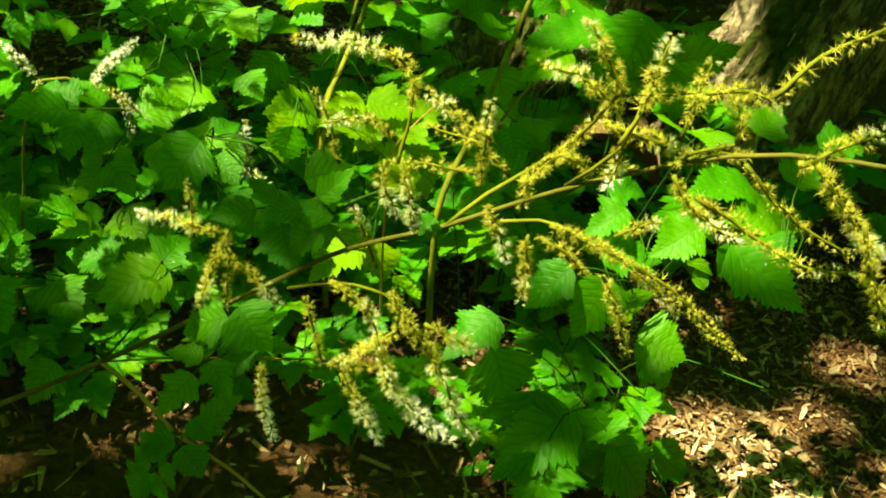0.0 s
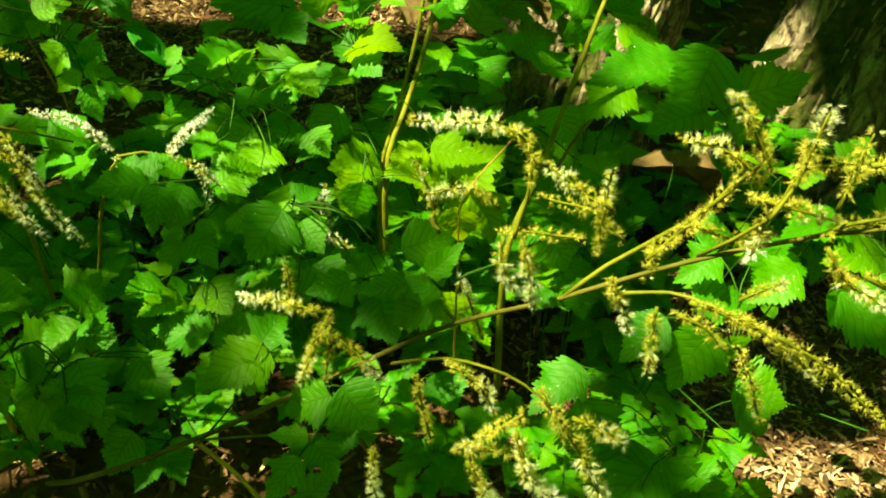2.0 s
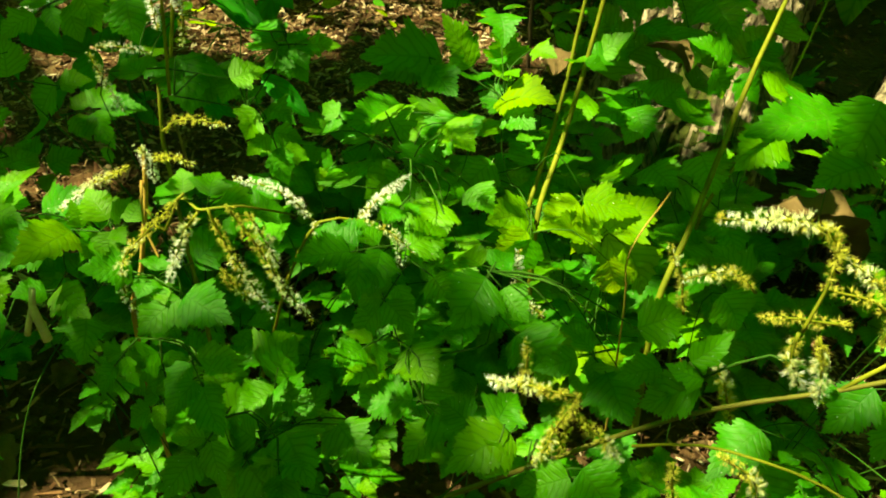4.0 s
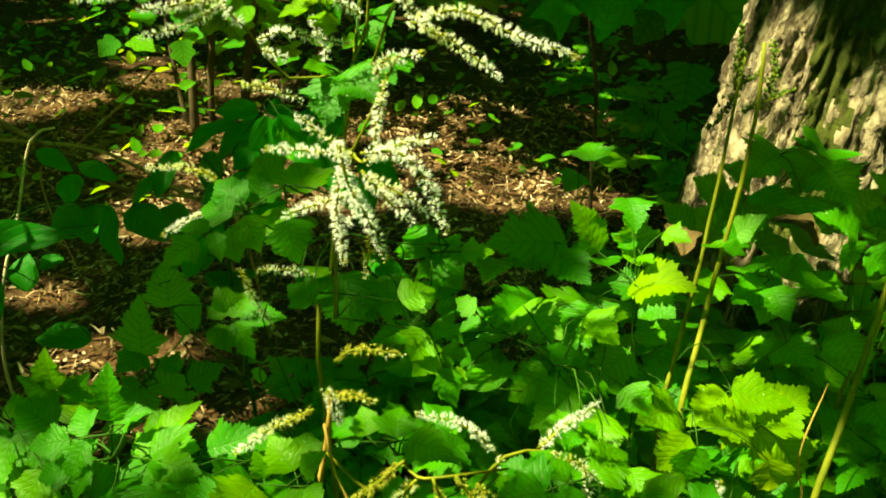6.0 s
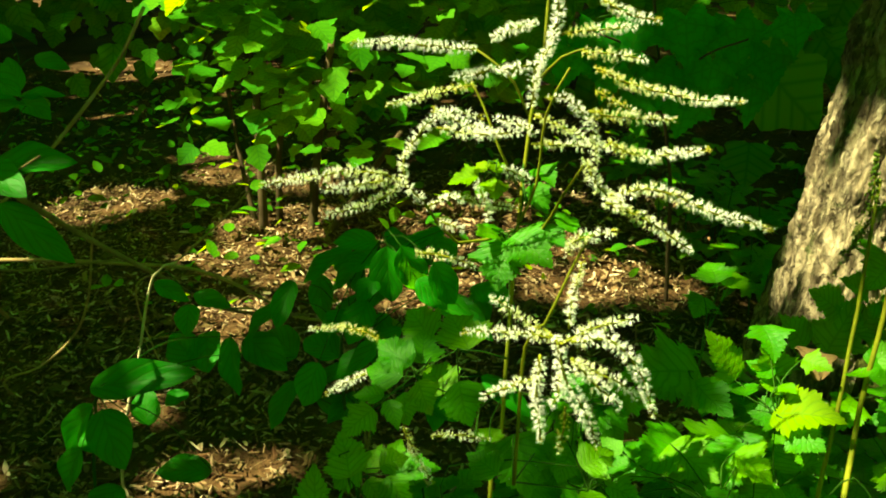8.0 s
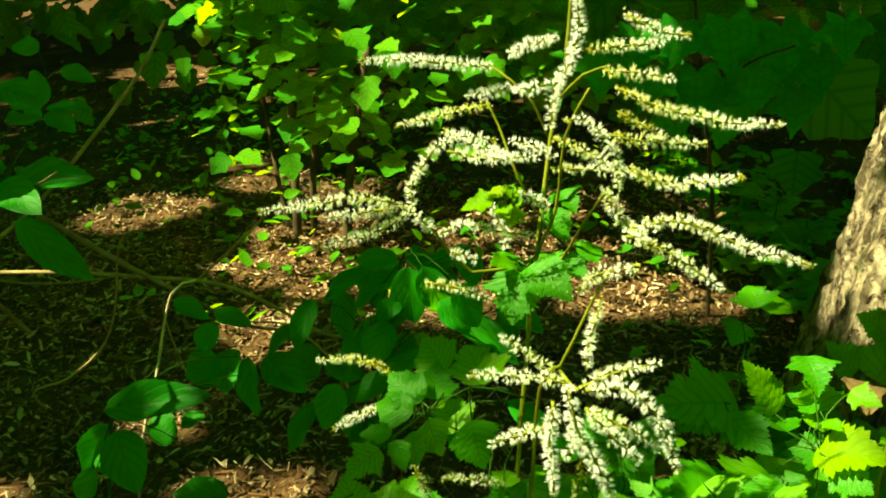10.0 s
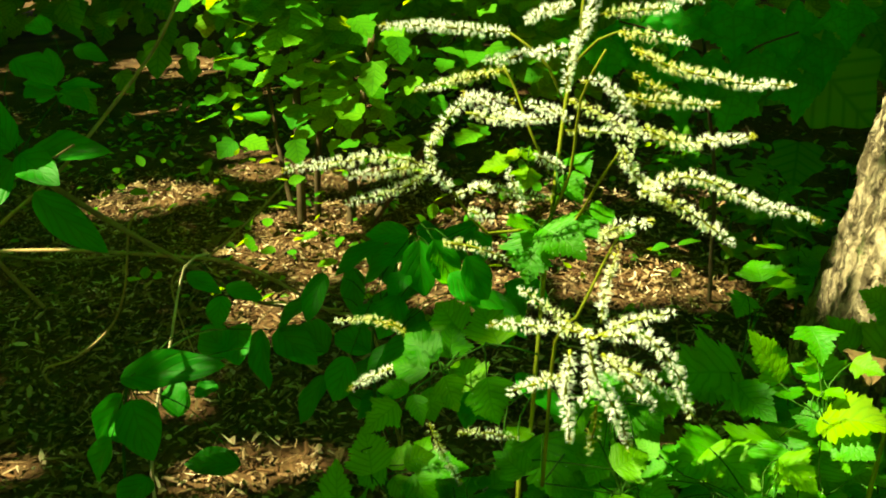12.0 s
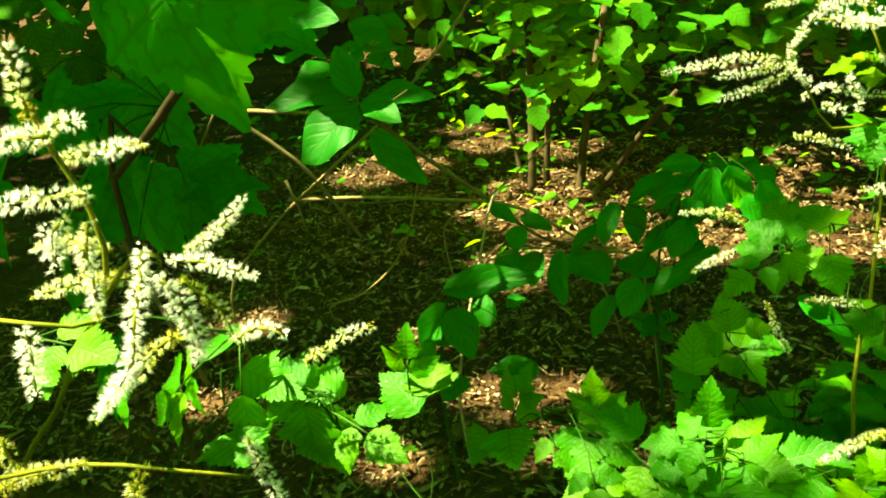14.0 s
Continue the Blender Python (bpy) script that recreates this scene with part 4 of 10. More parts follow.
stalks(leafy, [[(-0.336, 0.775, -0.05), (-0.331, 0.665, 0.141), (-0.323, 0.5, 0.257), (-0.336, 0.5, 0.297), (-0.339, 0.5, 0.334)], [(-0.339, 0.5, 0.334), (-0.355, 0.517, 0.349), (-0.36, 0.52, 0.347)], [(-0.336, 0.5, 0.297), (-0.327, 0.498, 0.312), (-0.33, 0.49, 0.309)], [(-0.339, 0.5, 0.334), (-0.358, 0.51, 0.36), (-0.378, 0.52, 0.354)], [(-0.339, 0.5, 0.334), (-0.36, 0.51, 0.358), (-0.394, 0.52, 0.353)], [(-0.339, 0.5, 0.334), (-0.347, 0.505, 0.335), (-0.37, 0.51, 0.313)], [(-0.323, 0.5, 0.257), (-0.344, 0.52, 0.254), (-0.349, 0.54, 0.252)], [(-0.336, 0.5, 0.297), (-0.312, 0.495, 0.312), (-0.298, 0.49, 0.3)], [(-0.323, 0.5, 0.257), (-0.313, 0.5, 0.286), (-0.29, 0.5, 0.288)], [(-0.336, 0.5, 0.297), (-0.313, 0.49, 0.315), (-0.291, 0.48, 0.302)], [(-0.323, 0.5, 0.257), (-0.298, 0.515, 0.277), (-0.257, 0.53, 0.267)], [(-0.323, 0.5, 0.257), (-0.282, 0.52, 0.279), (-0.251, 0.54, 0.263)]])
leaf(leafy, (-0.326, 0.68, 0.373), (-0.349, 0.68, 0.377), 0.028)
leaf(leafy, (-0.329, 0.67, 0.368), (-0.321, 0.67, 0.351), 0.046)
leaf(leafy, (-0.349, 0.68, 0.377), (-0.377, 0.68, 0.381), 0.036)
leaf(leafy, (-0.376, 0.68, 0.359), (-0.337, 0.68, 0.361), 0.036)
stalks(leafy, [[(-0.375, 0.857, -0.05), (-0.349, 0.786, 0.171), (-0.309, 0.68, 0.311), (-0.328, 0.68, 0.356), (-0.34, 0.68, 0.378)], [(-0.34, 0.68, 0.378), (-0.323, 0.68, 0.375), (-0.326, 0.68, 0.373)], [(-0.328, 0.68, 0.356), (-0.333, 0.675, 0.373), (-0.329, 0.67, 0.368)], [(-0.34, 0.68, 0.378), (-0.335, 0.68, 0.377), (-0.349, 0.68, 0.377)], [(-0.34, 0.68, 0.378), (-0.368, 0.68, 0.373), (-0.376, 0.68, 0.359)]])
leaf(leafy, (-0.214, 0.7, 0.373), (-0.227, 0.7, 0.356), 0.043)
leaf(leafy, (-0.193, 0.85, 0.312), (-0.223, 0.85, 0.324), 0.038)
leaf(leafy, (-0.28, 0.85, 0.359), (-0.323, 0.85, 0.388), 0.046)
leaf(leafy, (-0.291, 0.84, 0.338), (-0.33, 0.84, 0.29), 0.044)
leaf(leafy, (-0.332, 0.85, 0.35), (-0.374, 0.85, 0.335), 0.050)

# ---------------------------------------------------------------- low goatsbeard with bending cream spikes
bending = thing("goatsbeard", (-0.42, 0.6, 0), "low goatsbeard with drooping cream spikes and lit compound leaves", "flowering plant", "goatsbeard plants")
stem("main_stem", bending, [(-0.433, 0.63, -0.06), (-0.443, 0.62, 0.257), (-0.417, 0.6, 0.358), (-0.403, 0.6, 0.42), (-0.398, 0.6, 0.458)], 0.003, 0.00165, BROWN)
stem("branch", bending, [(-0.404, 0.6, 0.434), (-0.391, 0.56, 0.425), (-0.372, 0.53, 0.417)], 0.0012, 0.00075, BROWN)
stem("branch", bending, [(-0.404, 0.6, 0.41), (-0.368, 0.54, 0.432), (-0.348, 0.52, 0.47), (-0.337, 0.515, 0.467), (-0.33, 0.51, 0.468), (-0.306, 0.51, 0.472), (-0.281, 0.55, 0.442)], 0.0012, 0.00075)
spike(bending, [(-0.342, 0.515, 0.476), (-0.361, 0.515, 0.456), (-0.386, 0.515, 0.429), (-0.394, 0.515, 0.401), (-0.382, 0.515, 0.372)], size=0.0030, bare=0.08, fresh=(-0.15, 0.7), density=0.8, sunny=0.009)
spike(bending, [(-0.334, 0.515, 0.464), (-0.349, 0.515, 0.441), (-0.363, 0.515, 0.405)], size=0.0030, bare=0.08, density=1, sunny=0.009)
spike(bending, [(-0.325, 0.505, 0.473), (-0.316, 0.505, 0.444), (-0.303, 0.505, 0.414), (-0.291, 0.505, 0.392)], size=0.0030, bare=0.1, fresh=(-0.3, 0.9), density=0.9, sunny=0.009)
spike(bending, [(-0.312, 0.5, 0.479), (-0.296, 0.5, 0.449), (-0.282, 0.5, 0.42), (-0.265, 0.5, 0.391)], size=0.0030, bare=0.05, fresh=(-0.3, 0.8), density=0.9, sunny=0.009)
spike(bending, [(-0.3, 0.5, 0.474), (-0.292, 0.5, 0.458), (-0.284, 0.5, 0.437)], size=0.0030, bare=0.1, fresh=(0, 0.8), sunny=0.009)
spike(bending, [(-0.331, 0.53, 0.41), (-0.322, 0.53, 0.393), (-0.313, 0.53, 0.382)], size=0.0030, bare=0.1, fresh=(-0.2, 0.4), sunny=0.009)
spike(bending, [(-0.41, 0.6, 0.446), (-0.435, 0.6, 0.433), (-0.468, 0.6, 0.407)], size=0.0028, bare=0.1, fresh=(0.1, 1), density=1.2, sunny=0.009)
spike(bending, [(-0.4, 0.6, 0.462), (-0.396, 0.6, 0.448), (-0.393, 0.6, 0.437)], size=0.0030, bare=0, fresh=(0.4, 1.1), density=1.4, sunny=0.009)
spike(bending, [(-0.404, 0.62, 0.443), (-0.389, 0.62, 0.443), (-0.373, 0.62, 0.439)], size=0.0030, bare=0.1, fresh=(-0.1, 0.2), sunny=0.009)
spike(bending, [(-0.406, 0.66, 0.445), (-0.388, 0.66, 0.456), (-0.356, 0.66, 0.453)], size=0.0030, bare=0.1, fresh=(-0.2, 0.2), density=0.8, sunny=0.009)
stalks(leafy, [[(-0.379, 0.822, -0.05), (-0.302, 0.805, 0.175), (-0.187, 0.78, 0.318), (-0.209, 0.78, 0.336), (-0.23, 0.78, 0.365)], [(-0.23, 0.78, 0.365), (-0.216, 0.74, 0.387), (-0.214, 0.7, 0.373)], [(-0.187, 0.78, 0.318), (-0.181, 0.815, 0.32), (-0.193, 0.85, 0.312)], [(-0.23, 0.78, 0.365), (-0.246, 0.815, 0.367), (-0.28, 0.85, 0.359)], [(-0.23, 0.78, 0.365), (-0.254, 0.81, 0.37), (-0.291, 0.84, 0.338)], [(-0.23, 0.78, 0.365), (-0.272, 0.815, 0.376), (-0.332, 0.85, 0.35)]])
leaf(bending, (-0.444, 0.56, 0.414), (-0.477, 0.54, 0.416), 0.040, kind=YELLOW)
leaf(bending, (-0.422, 0.56, 0.415), (-0.447, 0.56, 0.385), 0.022)
leaf(bending, (-0.441, 0.57, 0.411), (-0.447, 0.57, 0.434), 0.019)
leaf(bending, (-0.42, 0.57, 0.419), (-0.433, 0.57, 0.448), 0.027)
leaf(bending, (-0.413, 0.56, 0.425), (-0.397, 0.56, 0.447), 0.019)
leaf(bending, (-0.409, 0.55, 0.422), (-0.417, 0.55, 0.4), 0.022)
leaf(bending, (-0.406, 0.55, 0.425), (-0.4, 0.55, 0.418), 0.014)
stalks(bending, [[(-0.403, 0.56, 0.415), (-0.422, 0.56, 0.415), (-0.443, 0.56, 0.416)], [(-0.443, 0.56, 0.416), (-0.44, 0.565, 0.405), (-0.441, 0.57, 0.411)], [(-0.422, 0.56, 0.415), (-0.417, 0.565, 0.409), (-0.42, 0.57, 0.419)], [(-0.422, 0.56, 0.415), (-0.424, 0.56, 0.414), (-0.413, 0.56, 0.425)], [(-0.403, 0.56, 0.415), (-0.403, 0.555, 0.43), (-0.409, 0.55, 0.422)], [(-0.403, 0.56, 0.415), (-0.412, 0.555, 0.429), (-0.406, 0.55, 0.425)]])
leaf(bending, (-0.387, 0.52, 0.412), (-0.414, 0.5, 0.426), 0.027)
leaf(bending, (-0.376, 0.52, 0.407), (-0.385, 0.52, 0.395), 0.019)
leaf(bending, (-0.371, 0.52, 0.412), (-0.366, 0.52, 0.428), 0.018)
leaf(bending, (-0.37, 0.52, 0.403), (-0.367, 0.52, 0.391), 0.016)
leaf(bending, (-0.354, 0.51, 0.398), (-0.386, 0.51, 0.372), 0.033)
leaf(bending, (-0.35, 0.51, 0.401), (-0.318, 0.51, 0.39), 0.034)
leaf(bending, (-0.356, 0.55, 0.399), (-0.324, 0.55, 0.426), 0.036)
stalks(bending, [[(-0.371, 0.52, 0.407), (-0.387, 0.52, 0.411)], [(-0.371, 0.52, 0.407), (-0.355, 0.515, 0.412), (-0.354, 0.51, 0.398)], [(-0.371, 0.52, 0.407), (-0.37, 0.515, 0.41), (-0.35, 0.51, 0.401)], [(-0.371, 0.52, 0.407), (-0.371, 0.535, 0.401), (-0.356, 0.55, 0.399)]])
leaf(bending, (-0.379, 0.6, 0.42), (-0.401, 0.6, 0.429), 0.025)
leaf(bending, (-0.375, 0.6, 0.425), (-0.377, 0.6, 0.447), 0.022)
leaf(bending, (-0.355, 0.6, 0.424), (-0.346, 0.6, 0.45), 0.026)
leaf(bending, (-0.347, 0.6, 0.422), (-0.323, 0.6, 0.42), 0.029)
leaf(bending, (-0.323, 0.6, 0.408), (-0.295, 0.6, 0.419), 0.029)
leaf(bending, (-0.331, 0.64, 0.405), (-0.314, 0.64, 0.415), 0.028)
stalks(bending, [[(-0.352, 0.58, 0.426), (-0.359, 0.58, 0.435)], [(-0.359, 0.58, 0.435), (-0.36, 0.59, 0.428), (-0.379, 0.6, 0.42)], [(-0.359, 0.58, 0.435), (-0.366, 0.59, 0.424), (-0.375, 0.6, 0.425)], [(-0.352, 0.58, 0.426), (-0.356, 0.59, 0.418), (-0.355, 0.6, 0.424)], [(-0.352, 0.58, 0.426), (-0.359, 0.59, 0.427), (-0.347, 0.6, 0.422)], [(-0.352, 0.58, 0.426), (-0.347, 0.59, 0.418), (-0.323, 0.6, 0.408)], [(-0.352, 0.58, 0.426), (-0.35, 0.61, 0.418), (-0.331, 0.64, 0.405)]])
leaf(bending, (-0.553, 0.6, 0.433), (-0.549, 0.6, 0.481), 0.028)
leaf(bending, (-0.543, 0.58, 0.438), (-0.606, 0.58, 0.424), 0.032)
leaf(bending, (-0.541, 0.57, 0.426), (-0.601, 0.57, 0.407), 0.032)
leaf(bending, (-0.561, 0.62, 0.413), (-0.532, 0.62, 0.431), 0.023)
leaf(bending, (-0.55, 0.6, 0.404), (-0.502, 0.6, 0.406), 0.047)
leaf(bending, (-0.544, 0.59, 0.392), (-0.494, 0.59, 0.365), 0.040)
leaf(bending, (-0.542, 0.56, 0.4), (-0.603, 0.56, 0.347), 0.052)
leaf(bending, (-0.605, 0.62, 0.409), (-0.635, 0.62, 0.428), 0.036)
stalks(bending, [[(-0.396, 0.676, -0.05), (-0.464, 0.646, 0.205), (-0.565, 0.6, 0.373), (-0.556, 0.6, 0.404), (-0.553, 0.6, 0.429)], [(-0.553, 0.6, 0.429), (-0.538, 0.59, 0.438), (-0.543, 0.58, 0.438)], [(-0.553, 0.6, 0.429), (-0.537, 0.585, 0.434), (-0.541, 0.57, 0.426)], [(-0.556, 0.6, 0.404), (-0.567, 0.61, 0.406), (-0.561, 0.62, 0.413)], [(-0.556, 0.6, 0.404), (-0.559, 0.595, 0.405), (-0.544, 0.59, 0.392)], [(-0.556, 0.6, 0.404), (-0.542, 0.58, 0.414), (-0.542, 0.56, 0.4)], [(-0.556, 0.6, 0.404), (-0.572, 0.61, 0.407), (-0.605, 0.62, 0.409)]])
leaf(bending, (-0.458, 0.55, 0.409), (-0.506, 0.55, 0.394), 0.034)
leaf(bending, (-0.507, 0.55, 0.383), (-0.533, 0.55, 0.364), 0.028)
leaf(bending, (-0.5, 0.54, 0.391), (-0.5, 0.54, 0.358), 0.034)
leaf(bending, (-0.496, 0.62, 0.392), (-0.45, 0.62, 0.414), 0.032)
leaf(bending, (-0.521, 0.52, 0.376), (-0.592, 0.52, 0.338), 0.043)
leaf(bending, (-0.477, 0.51, 0.373), (-0.513, 0.51, 0.341), 0.036)
stalks(bending, [[(-0.401, 0.625, -0.05), (-0.438, 0.595, 0.201), (-0.492, 0.55, 0.366), (-0.501, 0.55, 0.385)], [(-0.501, 0.55, 0.385), (-0.47, 0.55, 0.406), (-0.458, 0.55, 0.409)], [(-0.501, 0.55, 0.385), (-0.5, 0.545, 0.4), (-0.5, 0.54, 0.391)], [(-0.501, 0.55, 0.385), (-0.508, 0.585, 0.393), (-0.496, 0.62, 0.392)], [(-0.501, 0.55, 0.385), (-0.502, 0.535, 0.39), (-0.521, 0.52, 0.376)], [(-0.492, 0.55, 0.366), (-0.477, 0.53, 0.381), (-0.477, 0.51, 0.373)]])
leaf(bending, (-0.456, 0.53, 0.383), (-0.481, 0.53, 0.384), 0.024)
leaf(bending, (-0.448, 0.53, 0.385), (-0.427, 0.53, 0.372), 0.027)
leaf(bending, (-0.432, 0.53, 0.361), (-0.447, 0.53, 0.335), 0.033)

# ---------------------------------------------------------------- tall white goatsbeard
stem("broken_stalk", bending, [(-0.446, 0.5, 0.365), (-0.449, 0.5, 0.383), (-0.45, 0.5, 0.394), (-0.453, 0.51, 0.4)], 0.00337, 0.0021, DRYTWIG)
stem("broken_stalk", bending, [(-0.459, 0.5, 0.369), (-0.454, 0.5, 0.384), (-0.45, 0.5, 0.394), (-0.446, 0.5, 0.407)], 0.00225, 0.0015, DRYTWIG)
tall = thing("goatsbeard", (-0.41, 0.74, 0), "tall goatsbeard in full bloom with a loose white plume", "flowering plant", "goatsbeard plants")
stem("main_stem", tall, [(-0.41, 0.74, -0.05), (-0.43, 0.72, 0.409), (-0.421, 0.735, 0.458), (-0.413, 0.765, 0.541), (-0.403, 0.81, 0.624), (-0.391, 0.83, 0.715), (-0.381, 0.84, 0.759), (-0.375, 0.85, 0.817), (-0.374, 0.85, 0.847)], 0.0025, 0.0014, STEM)
stem("branch", tall, [(-0.41, 0.7, 0.458), (-0.401, 0.7, 0.578), (-0.388, 0.69, 0.601), (-0.37, 0.7, 0.636), (-0.357, 0.7, 0.663)], 0.00153, 0.00094)
stem("branch", tall, [(-0.388, 0.69, 0.597), (-0.383, 0.665, 0.603), (-0.378, 0.655, 0.604)], 0.00136, 0.00085)
spike(tall, [(-0.383, 0.665, 0.603), (-0.393, 0.665, 0.605), (-0.417, 0.665, 0.608), (-0.443, 0.665, 0.609)], size=0.0030, bare=0.05, fresh=(0.5, 1), sunny=0.0096)
spike(tall, [(-0.389, 0.68, 0.597), (-0.399, 0.68, 0.606), (-0.417, 0.68, 0.622), (-0.426, 0.68, 0.626)], size=0.0030, bare=0.05, fresh=(0.3, 0.8), density=0.9, sunny=0.0096)
spike(tall, [(-0.372, 0.68, 0.602), (-0.37, 0.68, 0.622), (-0.364, 0.68, 0.651)], size=0.0026, bare=0.1, fresh=(0.7, 0.6), sunny=0.0096)
spike(tall, [(-0.378, 0.66, 0.602), (-0.36, 0.66, 0.611), (-0.33, 0.66, 0.621)], size=0.0030, bare=0.05, fresh=(0.5, 0.9), sunny=0.0096)
spike(tall, [(-0.375, 0.63, 0.619), (-0.35, 0.63, 0.619), (-0.332, 0.63, 0.597), (-0.322, 0.63, 0.567)], size=0.0033, bare=0.03, fresh=(0.8, 1.1), density=1.2, sunny=0.0096)
spike(tall, [(-0.385, 0.61, 0.632), (-0.381, 0.61, 0.609), (-0.37, 0.61, 0.587), (-0.36, 0.61, 0.557)], size=0.0034, bare=0.03, fresh=(0.9, 1.1), density=1.3, sunny=0.0096)
spike(tall, [(-0.381, 0.64, 0.59), (-0.382, 0.64, 0.574), (-0.387, 0.64, 0.566)], size=0.0030, bare=0.05, fresh=(0.8, 1), sunny=0.0096)
spike(tall, [(-0.393, 0.65, 0.599), (-0.395, 0.65, 0.568), (-0.393, 0.65, 0.533)], size=0.0032, bare=0.05, fresh=(0.7, 1), density=1.2, sunny=0.0096)
spike(tall, [(-0.391, 0.655, 0.579), (-0.41, 0.655, 0.574), (-0.432, 0.655, 0.565)], size=0.0030, bare=0.05, fresh=(0.6, 1), sunny=0.0096)
spike(tall, [(-0.375, 0.63, 0.608), (-0.359, 0.63, 0.589), (-0.343, 0.63, 0.572)], size=0.0030, bare=0.05, fresh=(0.5, 1), sunny=0.0096)
spike(tall, [(-0.369, 0.64, 0.598), (-0.348, 0.64, 0.587), (-0.332, 0.64, 0.573)], size=0.0030, bare=0.05, fresh=(0.5, 1), sunny=0.0096)
spike(tall, [(-0.375, 0.66, 0.553), (-0.376, 0.66, 0.536), (-0.381, 0.66, 0.516)], size=0.0030, bare=0.1, fresh=(0, 0.4), density=0.6, sunny=0.0096)
stem("branch", tall, [(-0.401, 0.81, 0.633), (-0.388, 0.8, 0.668), (-0.382, 0.78, 0.727), (-0.367, 0.76, 0.764)], 0.00136, 0.00085)
stem("branch", tall, [(-0.405, 0.805, 0.617), (-0.388, 0.79, 0.627), (-0.37, 0.76, 0.672), (-0.355, 0.74, 0.704)], 0.00153, 0.00085)
stem("branch", tall, [(-0.406, 0.81, 0.624), (-0.451, 0.79, 0.623), (-0.473, 0.77, 0.662), (-0.49, 0.755, 0.686), (-0.503, 0.745, 0.695)], 0.00136, 0.00085)
stem("branch", tall, [(-0.403, 0.82, 0.661), (-0.417, 0.81, 0.695), (-0.429, 0.82, 0.727), (-0.437, 0.82, 0.744)], 0.00119, 0.00085)
stem("branch", tall, [(-0.393, 0.835, 0.714), (-0.404, 0.83, 0.741), (-0.42, 0.83, 0.758), (-0.437, 0.84, 0.769)], 0.00119, 0.00085)
stem("branch", tall, [(-0.387, 0.84, 0.738), (-0.368, 0.82, 0.762), (-0.346, 0.81, 0.77)], 0.00119, 0.00085)
spike(tall, [(-0.432, 0.838, 0.766), (-0.461, 0.838, 0.77), (-0.495, 0.838, 0.774), (-0.532, 0.838, 0.775)], size=0.0033, bare=0.04, fresh=(0.9, 1.15), density=1.4, sunny=0.0096)
spike(tall, [(-0.387, 0.84, 0.785), (-0.404, 0.84, 0.781), (-0.422, 0.84, 0.774)], size=0.0033, bare=0.05, fresh=(1, 1.2), density=1.4, sunny=0.0096)
spike(tall, [(-0.42, 0.84, 0.752), (-0.433, 0.84, 0.748), (-0.453, 0.84, 0.746)], size=0.0033, bare=0, fresh=(0.9, 1.1), density=1.3, sunny=0.0096)
spike(tall, [(-0.393, 0.8, 0.76), (-0.404, 0.8, 0.757), (-0.415, 0.8, 0.757)], size=0.0033, bare=0, fresh=(0.9, 1.1), density=1.4, sunny=0.0096)
spike(tall, [(-0.392, 0.8, 0.73), (-0.389, 0.8, 0.754), (-0.377, 0.8, 0.777), (-0.372, 0.8, 0.802), (-0.375, 0.8, 0.827)], size=0.0037, bare=0.02, fresh=(0.8, 1.2), density=1.4, sunny=0.0096)
spike(tall, [(-0.437, 0.83, 0.74), (-0.462, 0.83, 0.736), (-0.505, 0.83, 0.726)], size=0.0030, bare=0.03, fresh=(0.2, 0.7), sunny=0.0096)
spike(tall, [(-0.414, 0.79, 0.709), (-0.44, 0.79, 0.718), (-0.464, 0.79, 0.73)], size=0.0033, bare=0.05, fresh=(0.8, 1.15), density=1.4, sunny=0.0096)
spike(tall, [(-0.488, 0.76, 0.686), (-0.485, 0.76, 0.706), (-0.469, 0.76, 0.726), (-0.45, 0.76, 0.735), (-0.427, 0.76, 0.731)], size=0.0030, bare=0.02, fresh=(0.6, 1.1), sunny=0.0096)
spike(tall, [(-0.463, 0.78, 0.719), (-0.436, 0.78, 0.714), (-0.401, 0.78, 0.713)], size=0.0030, bare=0.05, fresh=(0.6, 1), sunny=0.0096)
spike(tall, [(-0.388, 0.8, 0.708), (-0.404, 0.8, 0.716), (-0.42, 0.8, 0.721)], size=0.0030, bare=0, fresh=(0.9, 1.1), sunny=0.0096)
spike(tall, [(-0.497, 0.742, 0.695), (-0.526, 0.742, 0.699), (-0.553, 0.742, 0.695), (-0.59, 0.742, 0.69)], size=0.0030, bare=0.03, fresh=(0.5, 0.9), sunny=0.0096)
spike(tall, [(-0.491, 0.75, 0.689), (-0.52, 0.75, 0.686), (-0.548, 0.75, 0.682)], size=0.0030, bare=0.03, fresh=(0.5, 0.9), sunny=0.0096)
spike(tall, [(-0.489, 0.745, 0.685), (-0.513, 0.745, 0.673), (-0.547, 0.745, 0.664)], size=0.0030, bare=0.03, fresh=(0.5, 0.9), sunny=0.0096)
spike(tall, [(-0.486, 0.75, 0.685), (-0.48, 0.75, 0.679), (-0.472, 0.75, 0.672)], size=0.0030, bare=0, fresh=(0.7, 1), sunny=0.0096)
spike(tall, [(-0.462, 0.76, 0.652), (-0.452, 0.76, 0.649), (-0.444, 0.76, 0.646)], size=0.0029, bare=0, fresh=(0.7, 1), sunny=0.0096)
spike(tall, [(-0.474, 0.8, 0.651), (-0.454, 0.8, 0.658), (-0.429, 0.8, 0.651), (-0.404, 0.8, 0.649)], size=0.0028, bare=0.02, fresh=(0.8, 1.15), sunny=0.0096)
spike(tall, [(-0.413, 0.8, 0.681), (-0.404, 0.8, 0.677), (-0.392, 0.8, 0.67)], size=0.0030, bare=0, fresh=(0.9, 1.1), sunny=0.0096)
